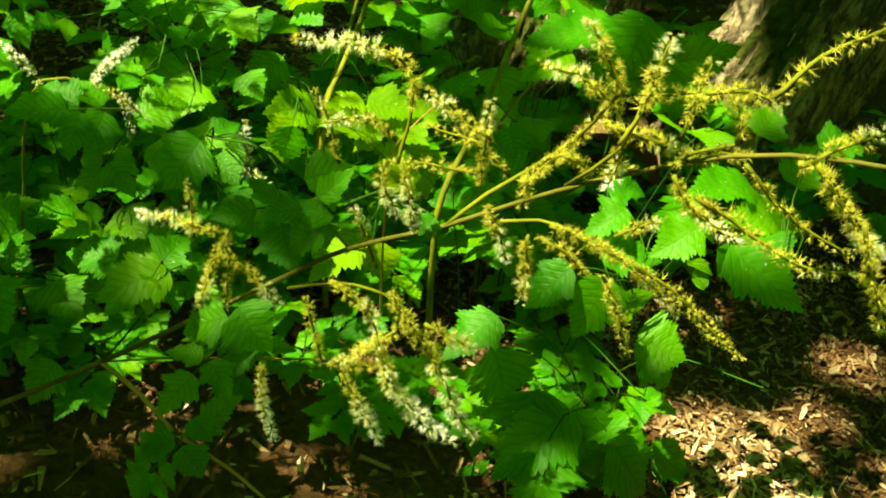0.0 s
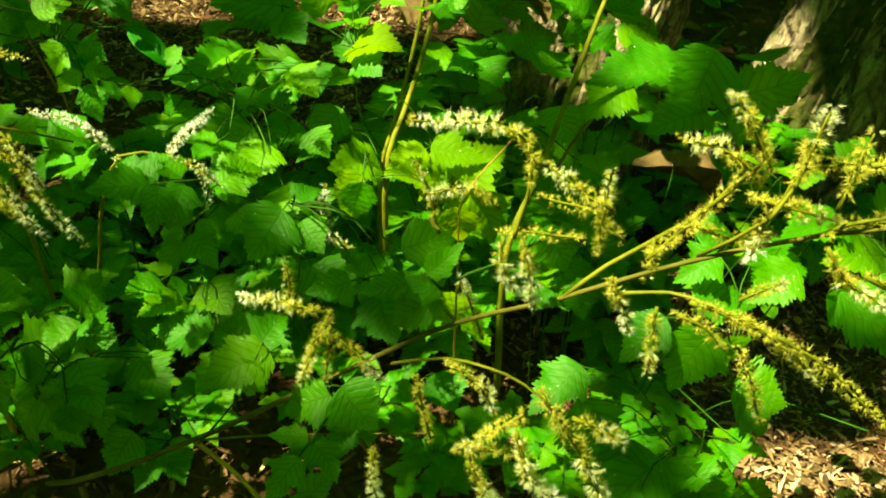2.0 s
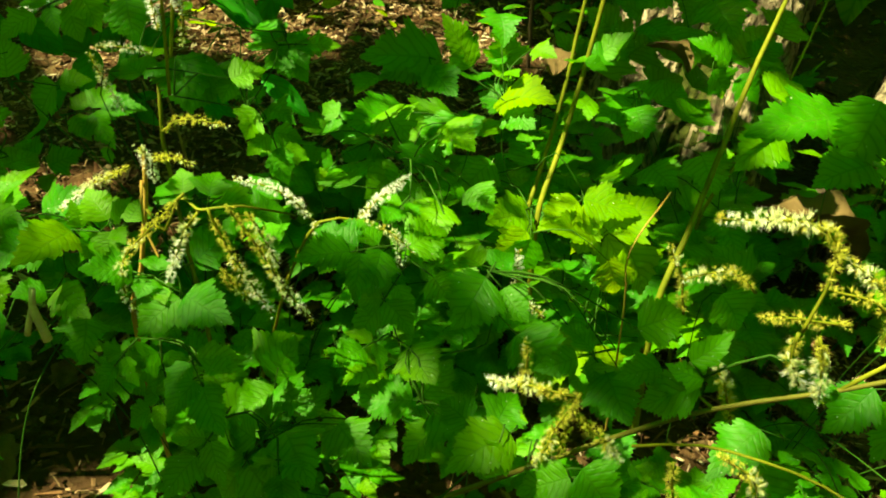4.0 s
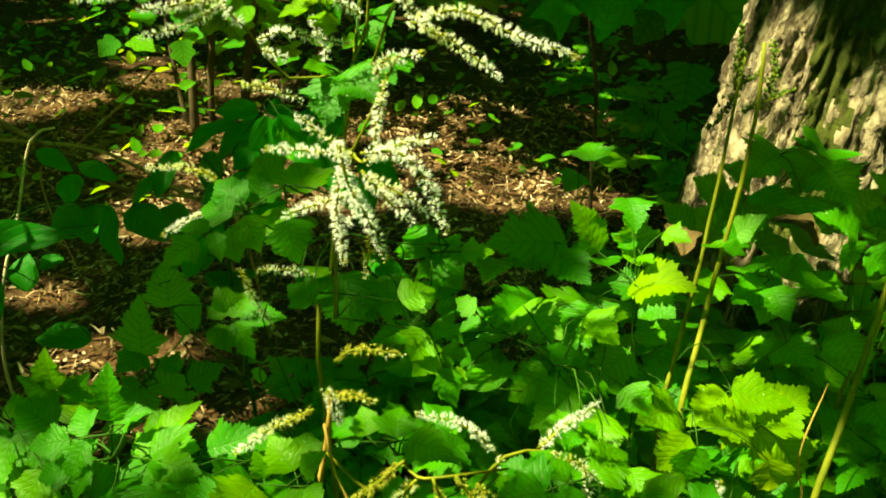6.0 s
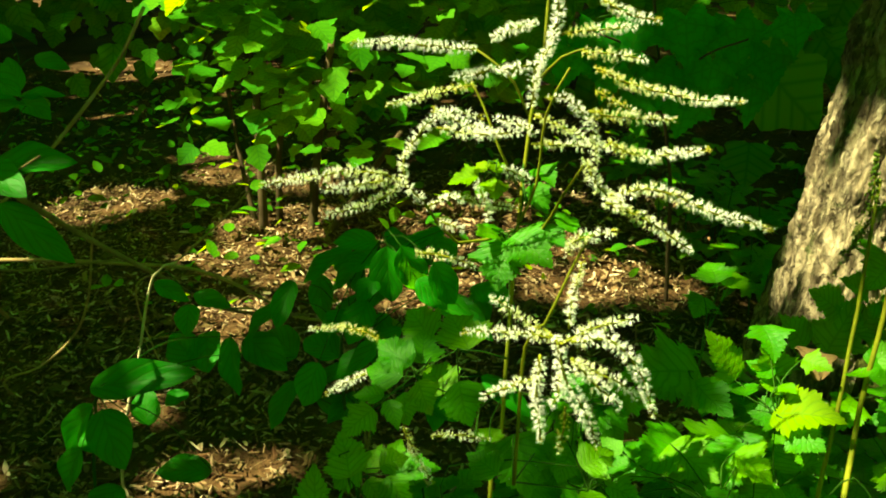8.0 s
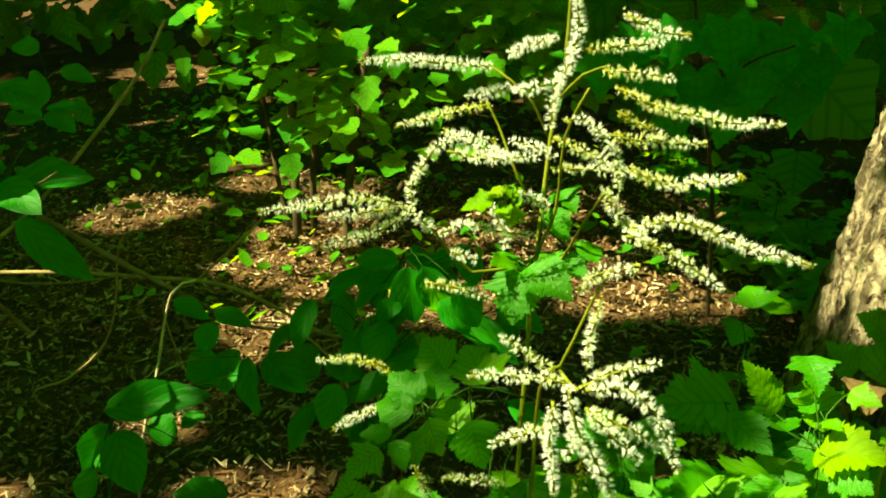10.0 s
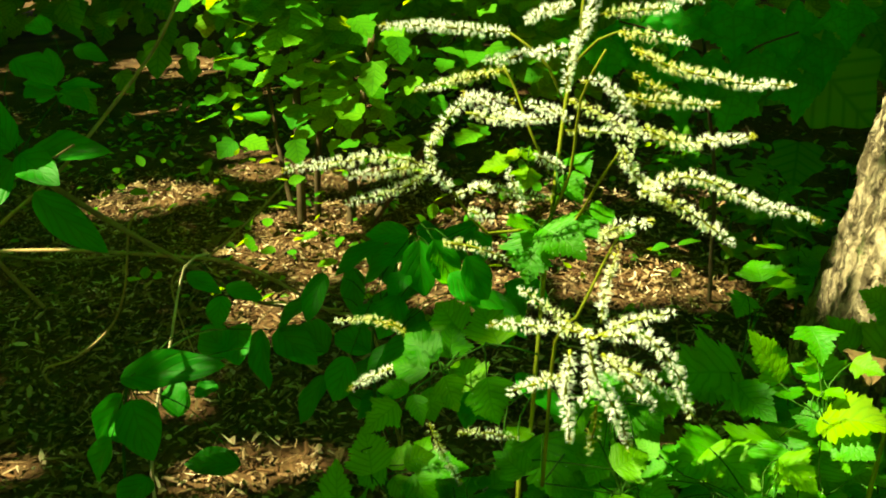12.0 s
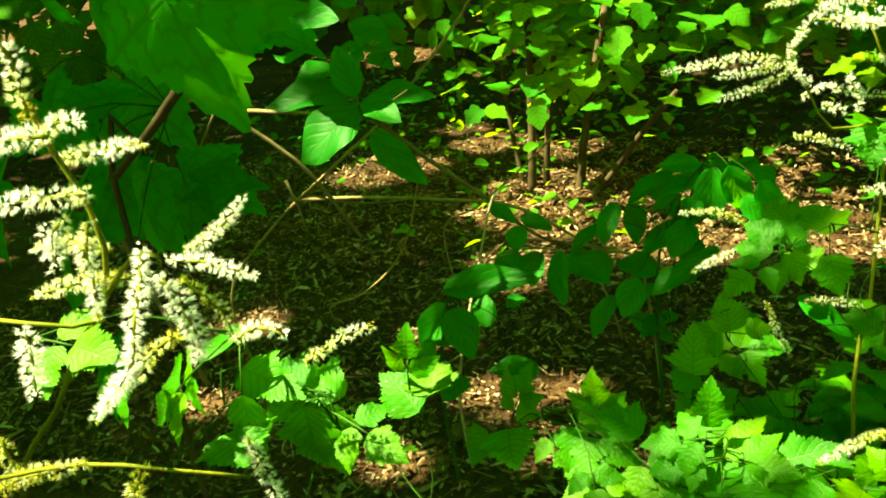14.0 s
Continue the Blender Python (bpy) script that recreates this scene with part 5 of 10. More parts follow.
spike(tall, [(-0.426, 0.82, 0.632), (-0.428, 0.82, 0.643), (-0.434, 0.82, 0.662)], size=0.0030, bare=0, fresh=(0.9, 1.1), sunny=0.0096)
spike(tall, [(-0.389, 0.79, 0.724), (-0.365, 0.79, 0.712), (-0.334, 0.79, 0.695)], size=0.0030, bare=0.02, fresh=(0.3, 0.9), sunny=0.0096)
spike(tall, [(-0.392, 0.8, 0.7), (-0.368, 0.8, 0.698), (-0.34, 0.8, 0.696)], size=0.0030, bare=0.05, fresh=(0.3, 0.9), sunny=0.0096)
spike(tall, [(-0.347, 0.76, 0.696), (-0.349, 0.76, 0.719), (-0.368, 0.76, 0.742), (-0.381, 0.76, 0.744)], size=0.0030, bare=0.02, fresh=(0.5, 1), sunny=0.0096)
spike(tall, [(-0.358, 0.72, 0.708), (-0.353, 0.72, 0.693), (-0.342, 0.72, 0.682), (-0.334, 0.72, 0.674)], size=0.0034, bare=0.02, fresh=(0.5, 0.9), density=1.3, sunny=0.0096)
spike(tall, [(-0.343, 0.71, 0.687), (-0.313, 0.71, 0.69), (-0.274, 0.71, 0.673), (-0.235, 0.71, 0.66)], size=0.0032, bare=0.02, fresh=(0.5, 1), density=1.2, sunny=0.0072)
spike(tall, [(-0.34, 0.705, 0.68), (-0.316, 0.705, 0.668), (-0.287, 0.705, 0.647)], size=0.0030, bare=0.03, fresh=(0.3, 0.9), sunny=0.0072)
spike(tall, [(-0.348, 0.7, 0.685), (-0.341, 0.7, 0.684), (-0.334, 0.7, 0.687)], size=0.0037, bare=0, fresh=(0.7, 1), density=1.3, sunny=0.0072)
spike(tall, [(-0.371, 0.7, 0.65), (-0.366, 0.7, 0.659), (-0.342, 0.7, 0.665)], size=0.0033, bare=0, fresh=(0.5, 1), density=1.2, sunny=0.0096)
spike(tall, [(-0.354, 0.76, 0.733), (-0.332, 0.76, 0.728), (-0.294, 0.76, 0.725)], size=0.0030, bare=0.05, fresh=(0.2, 0.8), sunny=0.0072)
spike(tall, [(-0.346, 0.77, 0.745), (-0.331, 0.77, 0.735), (-0.312, 0.77, 0.725)], size=0.0030, bare=0.05, fresh=(0.1, 0.6), density=0.7, sunny=0.0072)
spike(tall, [(-0.341, 0.74, 0.715), (-0.319, 0.74, 0.705), (-0.298, 0.74, 0.707), (-0.274, 0.74, 0.709)], size=0.0032, bare=0.03, fresh=(0.3, 1), density=1.2, sunny=0.0072)
spike(tall, [(-0.349, 0.75, 0.765), (-0.327, 0.75, 0.754), (-0.292, 0.75, 0.744), (-0.251, 0.75, 0.738)], size=0.0030, bare=0.02, fresh=(0.2, 0.9), density=1.1, sunny=0.0072)
spike(tall, [(-0.359, 0.77, 0.773), (-0.339, 0.77, 0.771), (-0.312, 0.77, 0.767)], size=0.0030, bare=0.05, fresh=(0.2, 0.8), sunny=0.0072)
spike(tall, [(-0.37, 0.8, 0.782), (-0.344, 0.8, 0.784), (-0.316, 0.8, 0.785)], size=0.0030, bare=0.05, fresh=(0.3, 0.9), sunny=0.0072)
spike(tall, [(-0.343, 0.78, 0.807), (-0.325, 0.78, 0.797), (-0.306, 0.78, 0.792)], size=0.0030, bare=0.05, fresh=(0.5, 1), sunny=0.0072)
spike(tall, [(-0.483, 0.77, 0.624), (-0.458, 0.77, 0.62), (-0.437, 0.77, 0.609)], size=0.0024, bare=0, fresh=(0.3, 0.8), density=0.8, sunny=0.0096)
spike(tall, [(-0.518, 0.8, 0.528), (-0.54, 0.8, 0.541), (-0.581, 0.8, 0.542)], size=0.0026, bare=0.02, fresh=(0.1, 0.7), density=1, sunny=0.0096)
spike(tall, [(-0.531, 0.783, 0.509), (-0.55, 0.783, 0.499), (-0.568, 0.783, 0.489)], size=0.0026, bare=0.02, fresh=(0.8, 1.1), density=1, sunny=0.0096)
spike(tall, [(-0.501, 0.77, 0.462), (-0.494, 0.77, 0.438), (-0.479, 0.77, 0.407)], size=0.0026, bare=0.02, fresh=(0.2, 0.9), density=0.8, sunny=0.0072)
spike(tall, [(-0.472, 0.72, 0.488), (-0.451, 0.72, 0.489), (-0.43, 0.72, 0.486)], size=0.0025, bare=0.02, fresh=(0.4, 0.8), density=0.8, sunny=0.0072)
stalks(bending, [[(-0.446, 0.643, -0.05), (-0.453, 0.598, 0.184), (-0.463, 0.53, 0.334), (-0.453, 0.53, 0.36)], [(-0.453, 0.53, 0.36), (-0.444, 0.53, 0.374), (-0.456, 0.53, 0.383)], [(-0.453, 0.53, 0.36), (-0.459, 0.53, 0.381), (-0.448, 0.53, 0.385)], [(-0.453, 0.53, 0.36), (-0.438, 0.53, 0.372), (-0.432, 0.53, 0.361)]])
# young leaflets; the yellow of the sun on them is put into their colour
leaf(tall, (-0.433, 0.8, 0.676), (-0.463, 0.8, 0.675), 0.019, kind=YELLOW)
leaf(tall, (-0.427, 0.8, 0.679), (-0.433, 0.8, 0.69), 0.013, kind=YELLOW)
leaf(tall, (-0.419, 0.8, 0.677), (-0.414, 0.8, 0.693), 0.016, kind=YELLOW)
leaf(tall, (-0.429, 0.8, 0.67), (-0.427, 0.8, 0.664), 0.015, kind=YELLOW)
leaf(tall, (-0.421, 0.8, 0.672), (-0.421, 0.8, 0.648), 0.018, kind=YELLOW)
leaf(tall, (-0.386, 0.84, 0.668), (-0.377, 0.84, 0.654), 0.024)
leaf(tall, (-0.391, 0.82, 0.661), (-0.38, 0.82, 0.634), 0.023)
leaf(tall, (-0.371, 0.8, 0.632), (-0.348, 0.8, 0.641), 0.021)
stalks(tall, [[(-0.406, 0.81, 0.6), (-0.398, 0.81, 0.665), (-0.415, 0.81, 0.678)], [(-0.415, 0.81, 0.678), (-0.414, 0.805, 0.68), (-0.433, 0.8, 0.676)], [(-0.415, 0.81, 0.678), (-0.416, 0.805, 0.672), (-0.427, 0.8, 0.679)], [(-0.415, 0.81, 0.678), (-0.419, 0.805, 0.669), (-0.419, 0.8, 0.677)], [(-0.415, 0.81, 0.678), (-0.425, 0.805, 0.686), (-0.429, 0.8, 0.67)], [(-0.415, 0.81, 0.678), (-0.418, 0.805, 0.687), (-0.421, 0.8, 0.672)], [(-0.398, 0.81, 0.665), (-0.397, 0.825, 0.679), (-0.386, 0.84, 0.668)], [(-0.398, 0.81, 0.665), (-0.398, 0.815, 0.674), (-0.391, 0.82, 0.661)], [(-0.398, 0.81, 0.665), (-0.394, 0.805, 0.65), (-0.371, 0.8, 0.632)]])
leaf(tall, (-0.406, 0.82, 0.615), (-0.444, 0.82, 0.62), 0.043)
leaf(tall, (-0.413, 0.79, 0.623), (-0.428, 0.79, 0.581), 0.044)
leaf(tall, (-0.409, 0.79, 0.627), (-0.386, 0.79, 0.604), 0.041)
leaf(tall, (-0.417, 0.83, 0.616), (-0.44, 0.83, 0.602), 0.029)
leaf(tall, (-0.383, 0.81, 0.628), (-0.37, 0.81, 0.614), 0.028)
stalks(tall, [[(-0.413, 0.8, 0.521), (-0.411, 0.8, 0.561), (-0.409, 0.8, 0.614)], [(-0.409, 0.8, 0.614), (-0.398, 0.81, 0.616), (-0.406, 0.82, 0.615)], [(-0.409, 0.8, 0.614), (-0.407, 0.795, 0.629), (-0.413, 0.79, 0.623)], [(-0.409, 0.8, 0.614), (-0.416, 0.795, 0.63), (-0.409, 0.79, 0.627)], [(-0.409, 0.8, 0.614), (-0.405, 0.815, 0.624), (-0.417, 0.83, 0.616)], [(-0.409, 0.8, 0.614), (-0.403, 0.805, 0.632), (-0.383, 0.81, 0.628)]])
leaf(tall, (-0.495, 0.74, 0.524), (-0.544, 0.7, 0.5), 0.041)
leaf(tall, (-0.496, 0.74, 0.516), (-0.49, 0.74, 0.48), 0.024)
leaf(tall, (-0.484, 0.74, 0.526), (-0.473, 0.74, 0.492), 0.027)
leaf(tall, (-0.498, 0.76, 0.519), (-0.531, 0.76, 0.529), 0.029)
leaf(tall, (-0.492, 0.77, 0.523), (-0.517, 0.77, 0.552), 0.031)
leaf(tall, (-0.484, 0.78, 0.519), (-0.474, 0.78, 0.552), 0.031)
leaf(tall, (-0.462, 0.77, 0.497), (-0.474, 0.77, 0.528), 0.038)
leaf(tall, (-0.452, 0.75, 0.52), (-0.444, 0.75, 0.48), 0.037)
leaf(tall, (-0.445, 0.8, 0.521), (-0.453, 0.8, 0.561), 0.044)
leaf(tall, (-0.479, 0.82, 0.52), (-0.496, 0.82, 0.551), 0.040)
stalks(tall, [[(-0.413, 0.75, 0.54), (-0.451, 0.75, 0.549), (-0.486, 0.75, 0.525)], [(-0.486, 0.75, 0.525), (-0.483, 0.751, 0.53), (-0.495, 0.74, 0.524)], [(-0.486, 0.75, 0.525), (-0.492, 0.745, 0.533), (-0.496, 0.74, 0.516)], [(-0.486, 0.75, 0.525), (-0.488, 0.745, 0.536), (-0.484, 0.74, 0.526)], [(-0.486, 0.75, 0.525), (-0.482, 0.755, 0.521), (-0.498, 0.76, 0.519)], [(-0.486, 0.75, 0.525), (-0.482, 0.76, 0.519), (-0.492, 0.77, 0.523)], [(-0.486, 0.75, 0.525), (-0.488, 0.765, 0.516), (-0.484, 0.78, 0.519)], [(-0.486, 0.75, 0.525), (-0.47, 0.76, 0.507), (-0.462, 0.77, 0.497)], [(-0.451, 0.75, 0.549), (-0.453, 0.75, 0.548), (-0.452, 0.75, 0.52)], [(-0.451, 0.75, 0.549), (-0.446, 0.775, 0.532), (-0.445, 0.8, 0.521)], [(-0.486, 0.75, 0.525), (-0.477, 0.785, 0.522), (-0.479, 0.82, 0.52)]])
leaf(tall, (-0.341, 0.8, 0.466), (-0.282, 0.8, 0.47), 0.035)
leaf(tall, (-0.345, 0.8, 0.469), (-0.359, 0.8, 0.496), 0.033)
leaf(tall, (-0.331, 0.8, 0.464), (-0.312, 0.8, 0.431), 0.028)
leaf(tall, (-0.389, 0.74, 0.478), (-0.406, 0.74, 0.436), 0.037)
leaf(tall, (-0.363, 0.74, 0.463), (-0.38, 0.74, 0.437), 0.033)
leaf(tall, (-0.428, 0.72, 0.482), (-0.418, 0.72, 0.497), 0.022)
leaf(tall, (-0.439, 0.72, 0.477), (-0.414, 0.72, 0.467), 0.018)
stalks(tall, [[(-0.414, 0.76, 0.505), (-0.367, 0.76, 0.495), (-0.324, 0.76, 0.493)], [(-0.324, 0.76, 0.493), (-0.342, 0.78, 0.485), (-0.341, 0.8, 0.466)], [(-0.324, 0.76, 0.493), (-0.33, 0.78, 0.478), (-0.345, 0.8, 0.469)], [(-0.324, 0.76, 0.493), (-0.333, 0.78, 0.493), (-0.331, 0.8, 0.464)], [(-0.367, 0.76, 0.495), (-0.374, 0.75, 0.5), (-0.389, 0.74, 0.478)], [(-0.367, 0.76, 0.495), (-0.36, 0.75, 0.492), (-0.363, 0.74, 0.463)], [(-0.414, 0.76, 0.505), (-0.427, 0.74, 0.491), (-0.428, 0.72, 0.482)], [(-0.414, 0.76, 0.505), (-0.436, 0.74, 0.501), (-0.439, 0.72, 0.477)]])
leaf(tall, (-0.535, 0.69, 0.472), (-0.536, 0.69, 0.511), 0.035)
leaf(tall, (-0.52, 0.74, 0.444), (-0.488, 0.74, 0.455), 0.024)
stalks(tall, [[(-0.382, 0.798, -0.05), (-0.444, 0.759, 0.255), (-0.538, 0.7, 0.464), (-0.535, 0.7, 0.489)], [(-0.538, 0.7, 0.464), (-0.536, 0.695, 0.46), (-0.535, 0.69, 0.472)], [(-0.538, 0.7, 0.464), (-0.538, 0.72, 0.456), (-0.52, 0.74, 0.444)]])
leaf(tall, (-0.422, 0.68, 0.483), (-0.441, 0.68, 0.497), 0.025)
leaf(tall, (-0.359, 0.7, 0.474), (-0.328, 0.7, 0.489), 0.030)
stalks(tall, [[(-0.429, 0.8, -0.05), (-0.444, 0.76, 0.251), (-0.467, 0.7, 0.456), (-0.446, 0.7, 0.477)], [(-0.446, 0.7, 0.477), (-0.426, 0.69, 0.478), (-0.422, 0.68, 0.483)], [(-0.446, 0.7, 0.477), (-0.411, 0.7, 0.481), (-0.359, 0.7, 0.474)]])
leaf(tall, (-0.337, 0.71, 0.44), (-0.312, 0.68, 0.388), 0.037)
leaf(tall, (-0.341, 0.7, 0.449), (-0.36, 0.7, 0.418), 0.028)
leaf(tall, (-0.336, 0.72, 0.441), (-0.313, 0.72, 0.431), 0.025)
leaf(tall, (-0.408, 0.74, 0.477), (-0.404, 0.74, 0.424), 0.049)
leaf(tall, (-0.384, 0.75, 0.455), (-0.406, 0.75, 0.427), 0.037)
leaf(tall, (-0.376, 0.76, 0.466), (-0.368, 0.76, 0.428), 0.037)
leaf(tall, (-0.346, 0.8, 0.461), (-0.296, 0.8, 0.471), 0.033)
leaf(tall, (-0.341, 0.8, 0.464), (-0.371, 0.8, 0.482), 0.038)
leaf(tall, (-0.346, 0.8, 0.46), (-0.33, 0.8, 0.432), 0.029)
leaf(tall, (-0.365, 0.74, 0.439), (-0.34, 0.74, 0.455), 0.026)
stalks(tall, [[(-0.41, 0.71, 0.453), (-0.351, 0.71, 0.444)], [(-0.351, 0.71, 0.444), (-0.348, 0.715, 0.452), (-0.337, 0.71, 0.44)], [(-0.351, 0.71, 0.444), (-0.341, 0.705, 0.457), (-0.341, 0.7, 0.449)], [(-0.351, 0.71, 0.444), (-0.353, 0.715, 0.449), (-0.336, 0.72, 0.441)], [(-0.41, 0.71, 0.453), (-0.41, 0.725, 0.48), (-0.408, 0.74, 0.477)], [(-0.41, 0.71, 0.453), (-0.391, 0.73, 0.468), (-0.384, 0.75, 0.455)], [(-0.351, 0.71, 0.444), (-0.366, 0.735, 0.472), (-0.376, 0.76, 0.466)], [(-0.351, 0.71, 0.444), (-0.358, 0.755, 0.462), (-0.346, 0.8, 0.461)], [(-0.351, 0.71, 0.444), (-0.338, 0.755, 0.46), (-0.341, 0.8, 0.464)], [(-0.351, 0.71, 0.444), (-0.354, 0.755, 0.472), (-0.346, 0.8, 0.46)], [(-0.351, 0.71, 0.444), (-0.366, 0.725, 0.44), (-0.365, 0.74, 0.439)]])
leaf(tall, (-0.479, 0.72, 0.403), (-0.488, 0.72, 0.408), 0.013)
leaf(tall, (-0.479, 0.72, 0.397), (-0.485, 0.72, 0.377), 0.014)
leaf(tall, (-0.475, 0.72, 0.404), (-0.471, 0.72, 0.41), 0.010)
stalks(tall, [[(-0.429, 0.824, -0.05), (-0.449, 0.783, 0.203), (-0.478, 0.72, 0.369), (-0.477, 0.72, 0.403)]])
leaf(tall, (-0.559, 0.75, 0.371), (-0.585, 0.75, 0.388), 0.025)
leaf(tall, (-0.561, 0.75, 0.365), (-0.594, 0.75, 0.363), 0.028)
leaf(tall, (-0.554, 0.75, 0.359), (-0.517, 0.75, 0.377), 0.034)
leaf(tall, (-0.557, 0.75, 0.35), (-0.561, 0.75, 0.333), 0.019)
leaf(tall, (-0.566, 0.78, 0.383), (-0.577, 0.78, 0.388), 0.028)
stalks(tall, [[(-0.396, 0.811, -0.05), (-0.464, 0.786, 0.177), (-0.567, 0.75, 0.321), (-0.558, 0.75, 0.365)], [(-0.558, 0.75, 0.365), (-0.555, 0.75, 0.369), (-0.557, 0.75, 0.35)], [(-0.558, 0.75, 0.365), (-0.553, 0.765, 0.375), (-0.566, 0.78, 0.383)]])
leaf(tall, (-0.544, 0.78, 0.429), (-0.582, 0.78, 0.387), 0.039)
leaf(tall, (-0.557, 0.8, 0.387), (-0.47, 0.8, 0.402), 0.019)

# ---------------------------------------------------------------- budding goatsbeards by the tree
budding = thing("goatsbeard", (-0.02, 0.93, -0.05), "budding goatsbeard with yellow-green hairy stems and sunlit leaves", "flowering plant", "goatsbeard plants")
stem("main_stem", budding, [(-0.075, 0.87, -0.06), (-0.085, 0.86, 0.234), (-0.066, 0.9, 0.31), (-0.046, 0.94, 0.371), (-0.028, 0.96, 0.467), (-0.016, 0.985, 0.555), (-0.015, 1, 0.608)], 0.00418, 0.00216, STEM)
stem("side_stem", budding, [(-0.084, 0.91, -0.06), (-0.094, 0.9, 0.205), (-0.079, 0.93, 0.277), (-0.059, 0.96, 0.361), (-0.041, 0.99, 0.481), (-0.025, 1.02, 0.593)], 0.00324, 0.0018, STEM)
bud_spike(budding, [(-0.001, 1, 0.556), (0, 1, 0.582), (-0.006, 1, 0.608)])
bud_spike(budding, [(-0.031, 1.02, 0.553), (-0.03, 1.02, 0.583), (-0.032, 1.02, 0.618)])
bud_spike(budding, [(-0.008, 0.99, 0.541), (-0.017, 0.99, 0.544), (-0.027, 0.99, 0.538)])
bud_spike(budding, [(-0.009, 0.99, 0.55), (0.001, 0.99, 0.553), (0.017, 0.99, 0.561)])
bud_spike(budding, [(-0.03, 1.02, 0.546), (-0.042, 1.02, 0.522), (-0.052, 1.02, 0.51)])
bud_spike(budding, [(-0.032, 1.02, 0.559), (-0.013, 1.02, 0.565), (-0.008, 1.02, 0.574)])
stalks(tall, [[(-0.39, 0.782, -0.05), (-0.457, 0.789, 0.215), (-0.557, 0.8, 0.39), (-0.551, 0.8, 0.415)], [(-0.551, 0.8, 0.415), (-0.541, 0.79, 0.432), (-0.544, 0.78, 0.429)]])
leaf(budding, (-0.037, 0.86, 0.285), (0.031, 0.86, 0.273), 0.047, kind=YELLOW)
leaf(budding, (-0.034, 0.86, 0.281), (0.024, 0.83, 0.208), 0.070, kind=YELLOW)
leaf(budding, (-0.042, 0.86, 0.281), (-0.082, 0.86, 0.256), 0.042, kind=YELLOW)
leaf(budding, (-0.035, 0.86, 0.265), (-0.027, 0.86, 0.229), 0.045, kind=YELLOW)
stalks(budding, [[(-0.09, 0.88, 0.307), (-0.069, 0.88, 0.328), (-0.029, 0.88, 0.274)], [(-0.029, 0.88, 0.274), (-0.043, 0.87, 0.284), (-0.037, 0.86, 0.285)], [(-0.029, 0.88, 0.274), (-0.038, 0.873, 0.287), (-0.034, 0.86, 0.281)], [(-0.029, 0.88, 0.274), (-0.027, 0.87, 0.285), (-0.042, 0.86, 0.281)], [(-0.029, 0.88, 0.274), (-0.035, 0.87, 0.282), (-0.035, 0.86, 0.265)]])
leaf(budding, (-0.104, 0.76, 0.304), (-0.137, 0.76, 0.255), 0.046, kind=YELLOW)
leaf(budding, (-0.102, 0.74, 0.308), (-0.112, 0.74, 0.255), 0.034)
leaf(budding, (-0.012, 0.8, 0.246), (0.003, 0.8, 0.188), 0.041, kind=YELLOW)
stalks(budding, [[(-0.103, 0.8, 0.304), (-0.094, 0.8, 0.277)], [(-0.103, 0.8, 0.304), (-0.098, 0.78, 0.317), (-0.104, 0.76, 0.304)], [(-0.103, 0.8, 0.304), (-0.101, 0.77, 0.323), (-0.102, 0.74, 0.308)], [(-0.094, 0.8, 0.277), (-0.055, 0.8, 0.282), (-0.012, 0.8, 0.246)]])
leaf(budding, (-0.042, 0.94, 0.408), (-0.011, 0.94, 0.402), 0.023)
leaf(budding, (-0.043, 0.94, 0.408), (-0.061, 0.94, 0.417), 0.026)
leaf(budding, (-0.023, 0.98, 0.401), (0.015, 0.98, 0.432), 0.033)
leaf(budding, (-0.028, 0.97, 0.402), (-0.001, 0.97, 0.419), 0.033)
stalks(budding, [[(-0.037, 0.94, 0.398), (-0.042, 0.94, 0.408)], [(-0.037, 0.94, 0.398), (-0.038, 0.96, 0.398), (-0.023, 0.98, 0.401)], [(-0.037, 0.94, 0.398), (-0.041, 0.955, 0.399), (-0.028, 0.97, 0.402)]])
leaf(budding, (-0.131, 0.95, 0.356), (-0.074, 0.9, 0.389), 0.060, kind=YELLOW)
leaf(budding, (-0.118, 0.95, 0.352), (-0.161, 0.95, 0.371), 0.041)
leaf(budding, (-0.118, 0.93, 0.358), (-0.086, 0.93, 0.34), 0.044)
leaf(budding, (-0.122, 0.98, 0.385), (-0.123, 0.98, 0.445), 0.044)
leaf(budding, (-0.125, 0.97, 0.393), (-0.155, 0.97, 0.409), 0.029)
leaf(budding, (-0.122, 0.96, 0.387), (-0.107, 0.96, 0.384), 0.020)
leaf(budding, (-0.135, 0.96, 0.38), (-0.118, 0.96, 0.394), 0.027)
leaf(budding, (-0.095, 0.98, 0.406), (-0.066, 0.98, 0.4), 0.027)
leaf(budding, (-0.164, 0.98, 0.381), (-0.199, 0.98, 0.445), 0.040)
leaf(budding, (-0.156, 0.96, 0.373), (-0.173, 0.96, 0.393), 0.040)
leaf(budding, (-0.135, 1, 0.437), (-0.126, 1, 0.404), 0.041)
leaf(budding, (-0.17, 0.94, 0.341), (-0.162, 0.94, 0.305), 0.041)
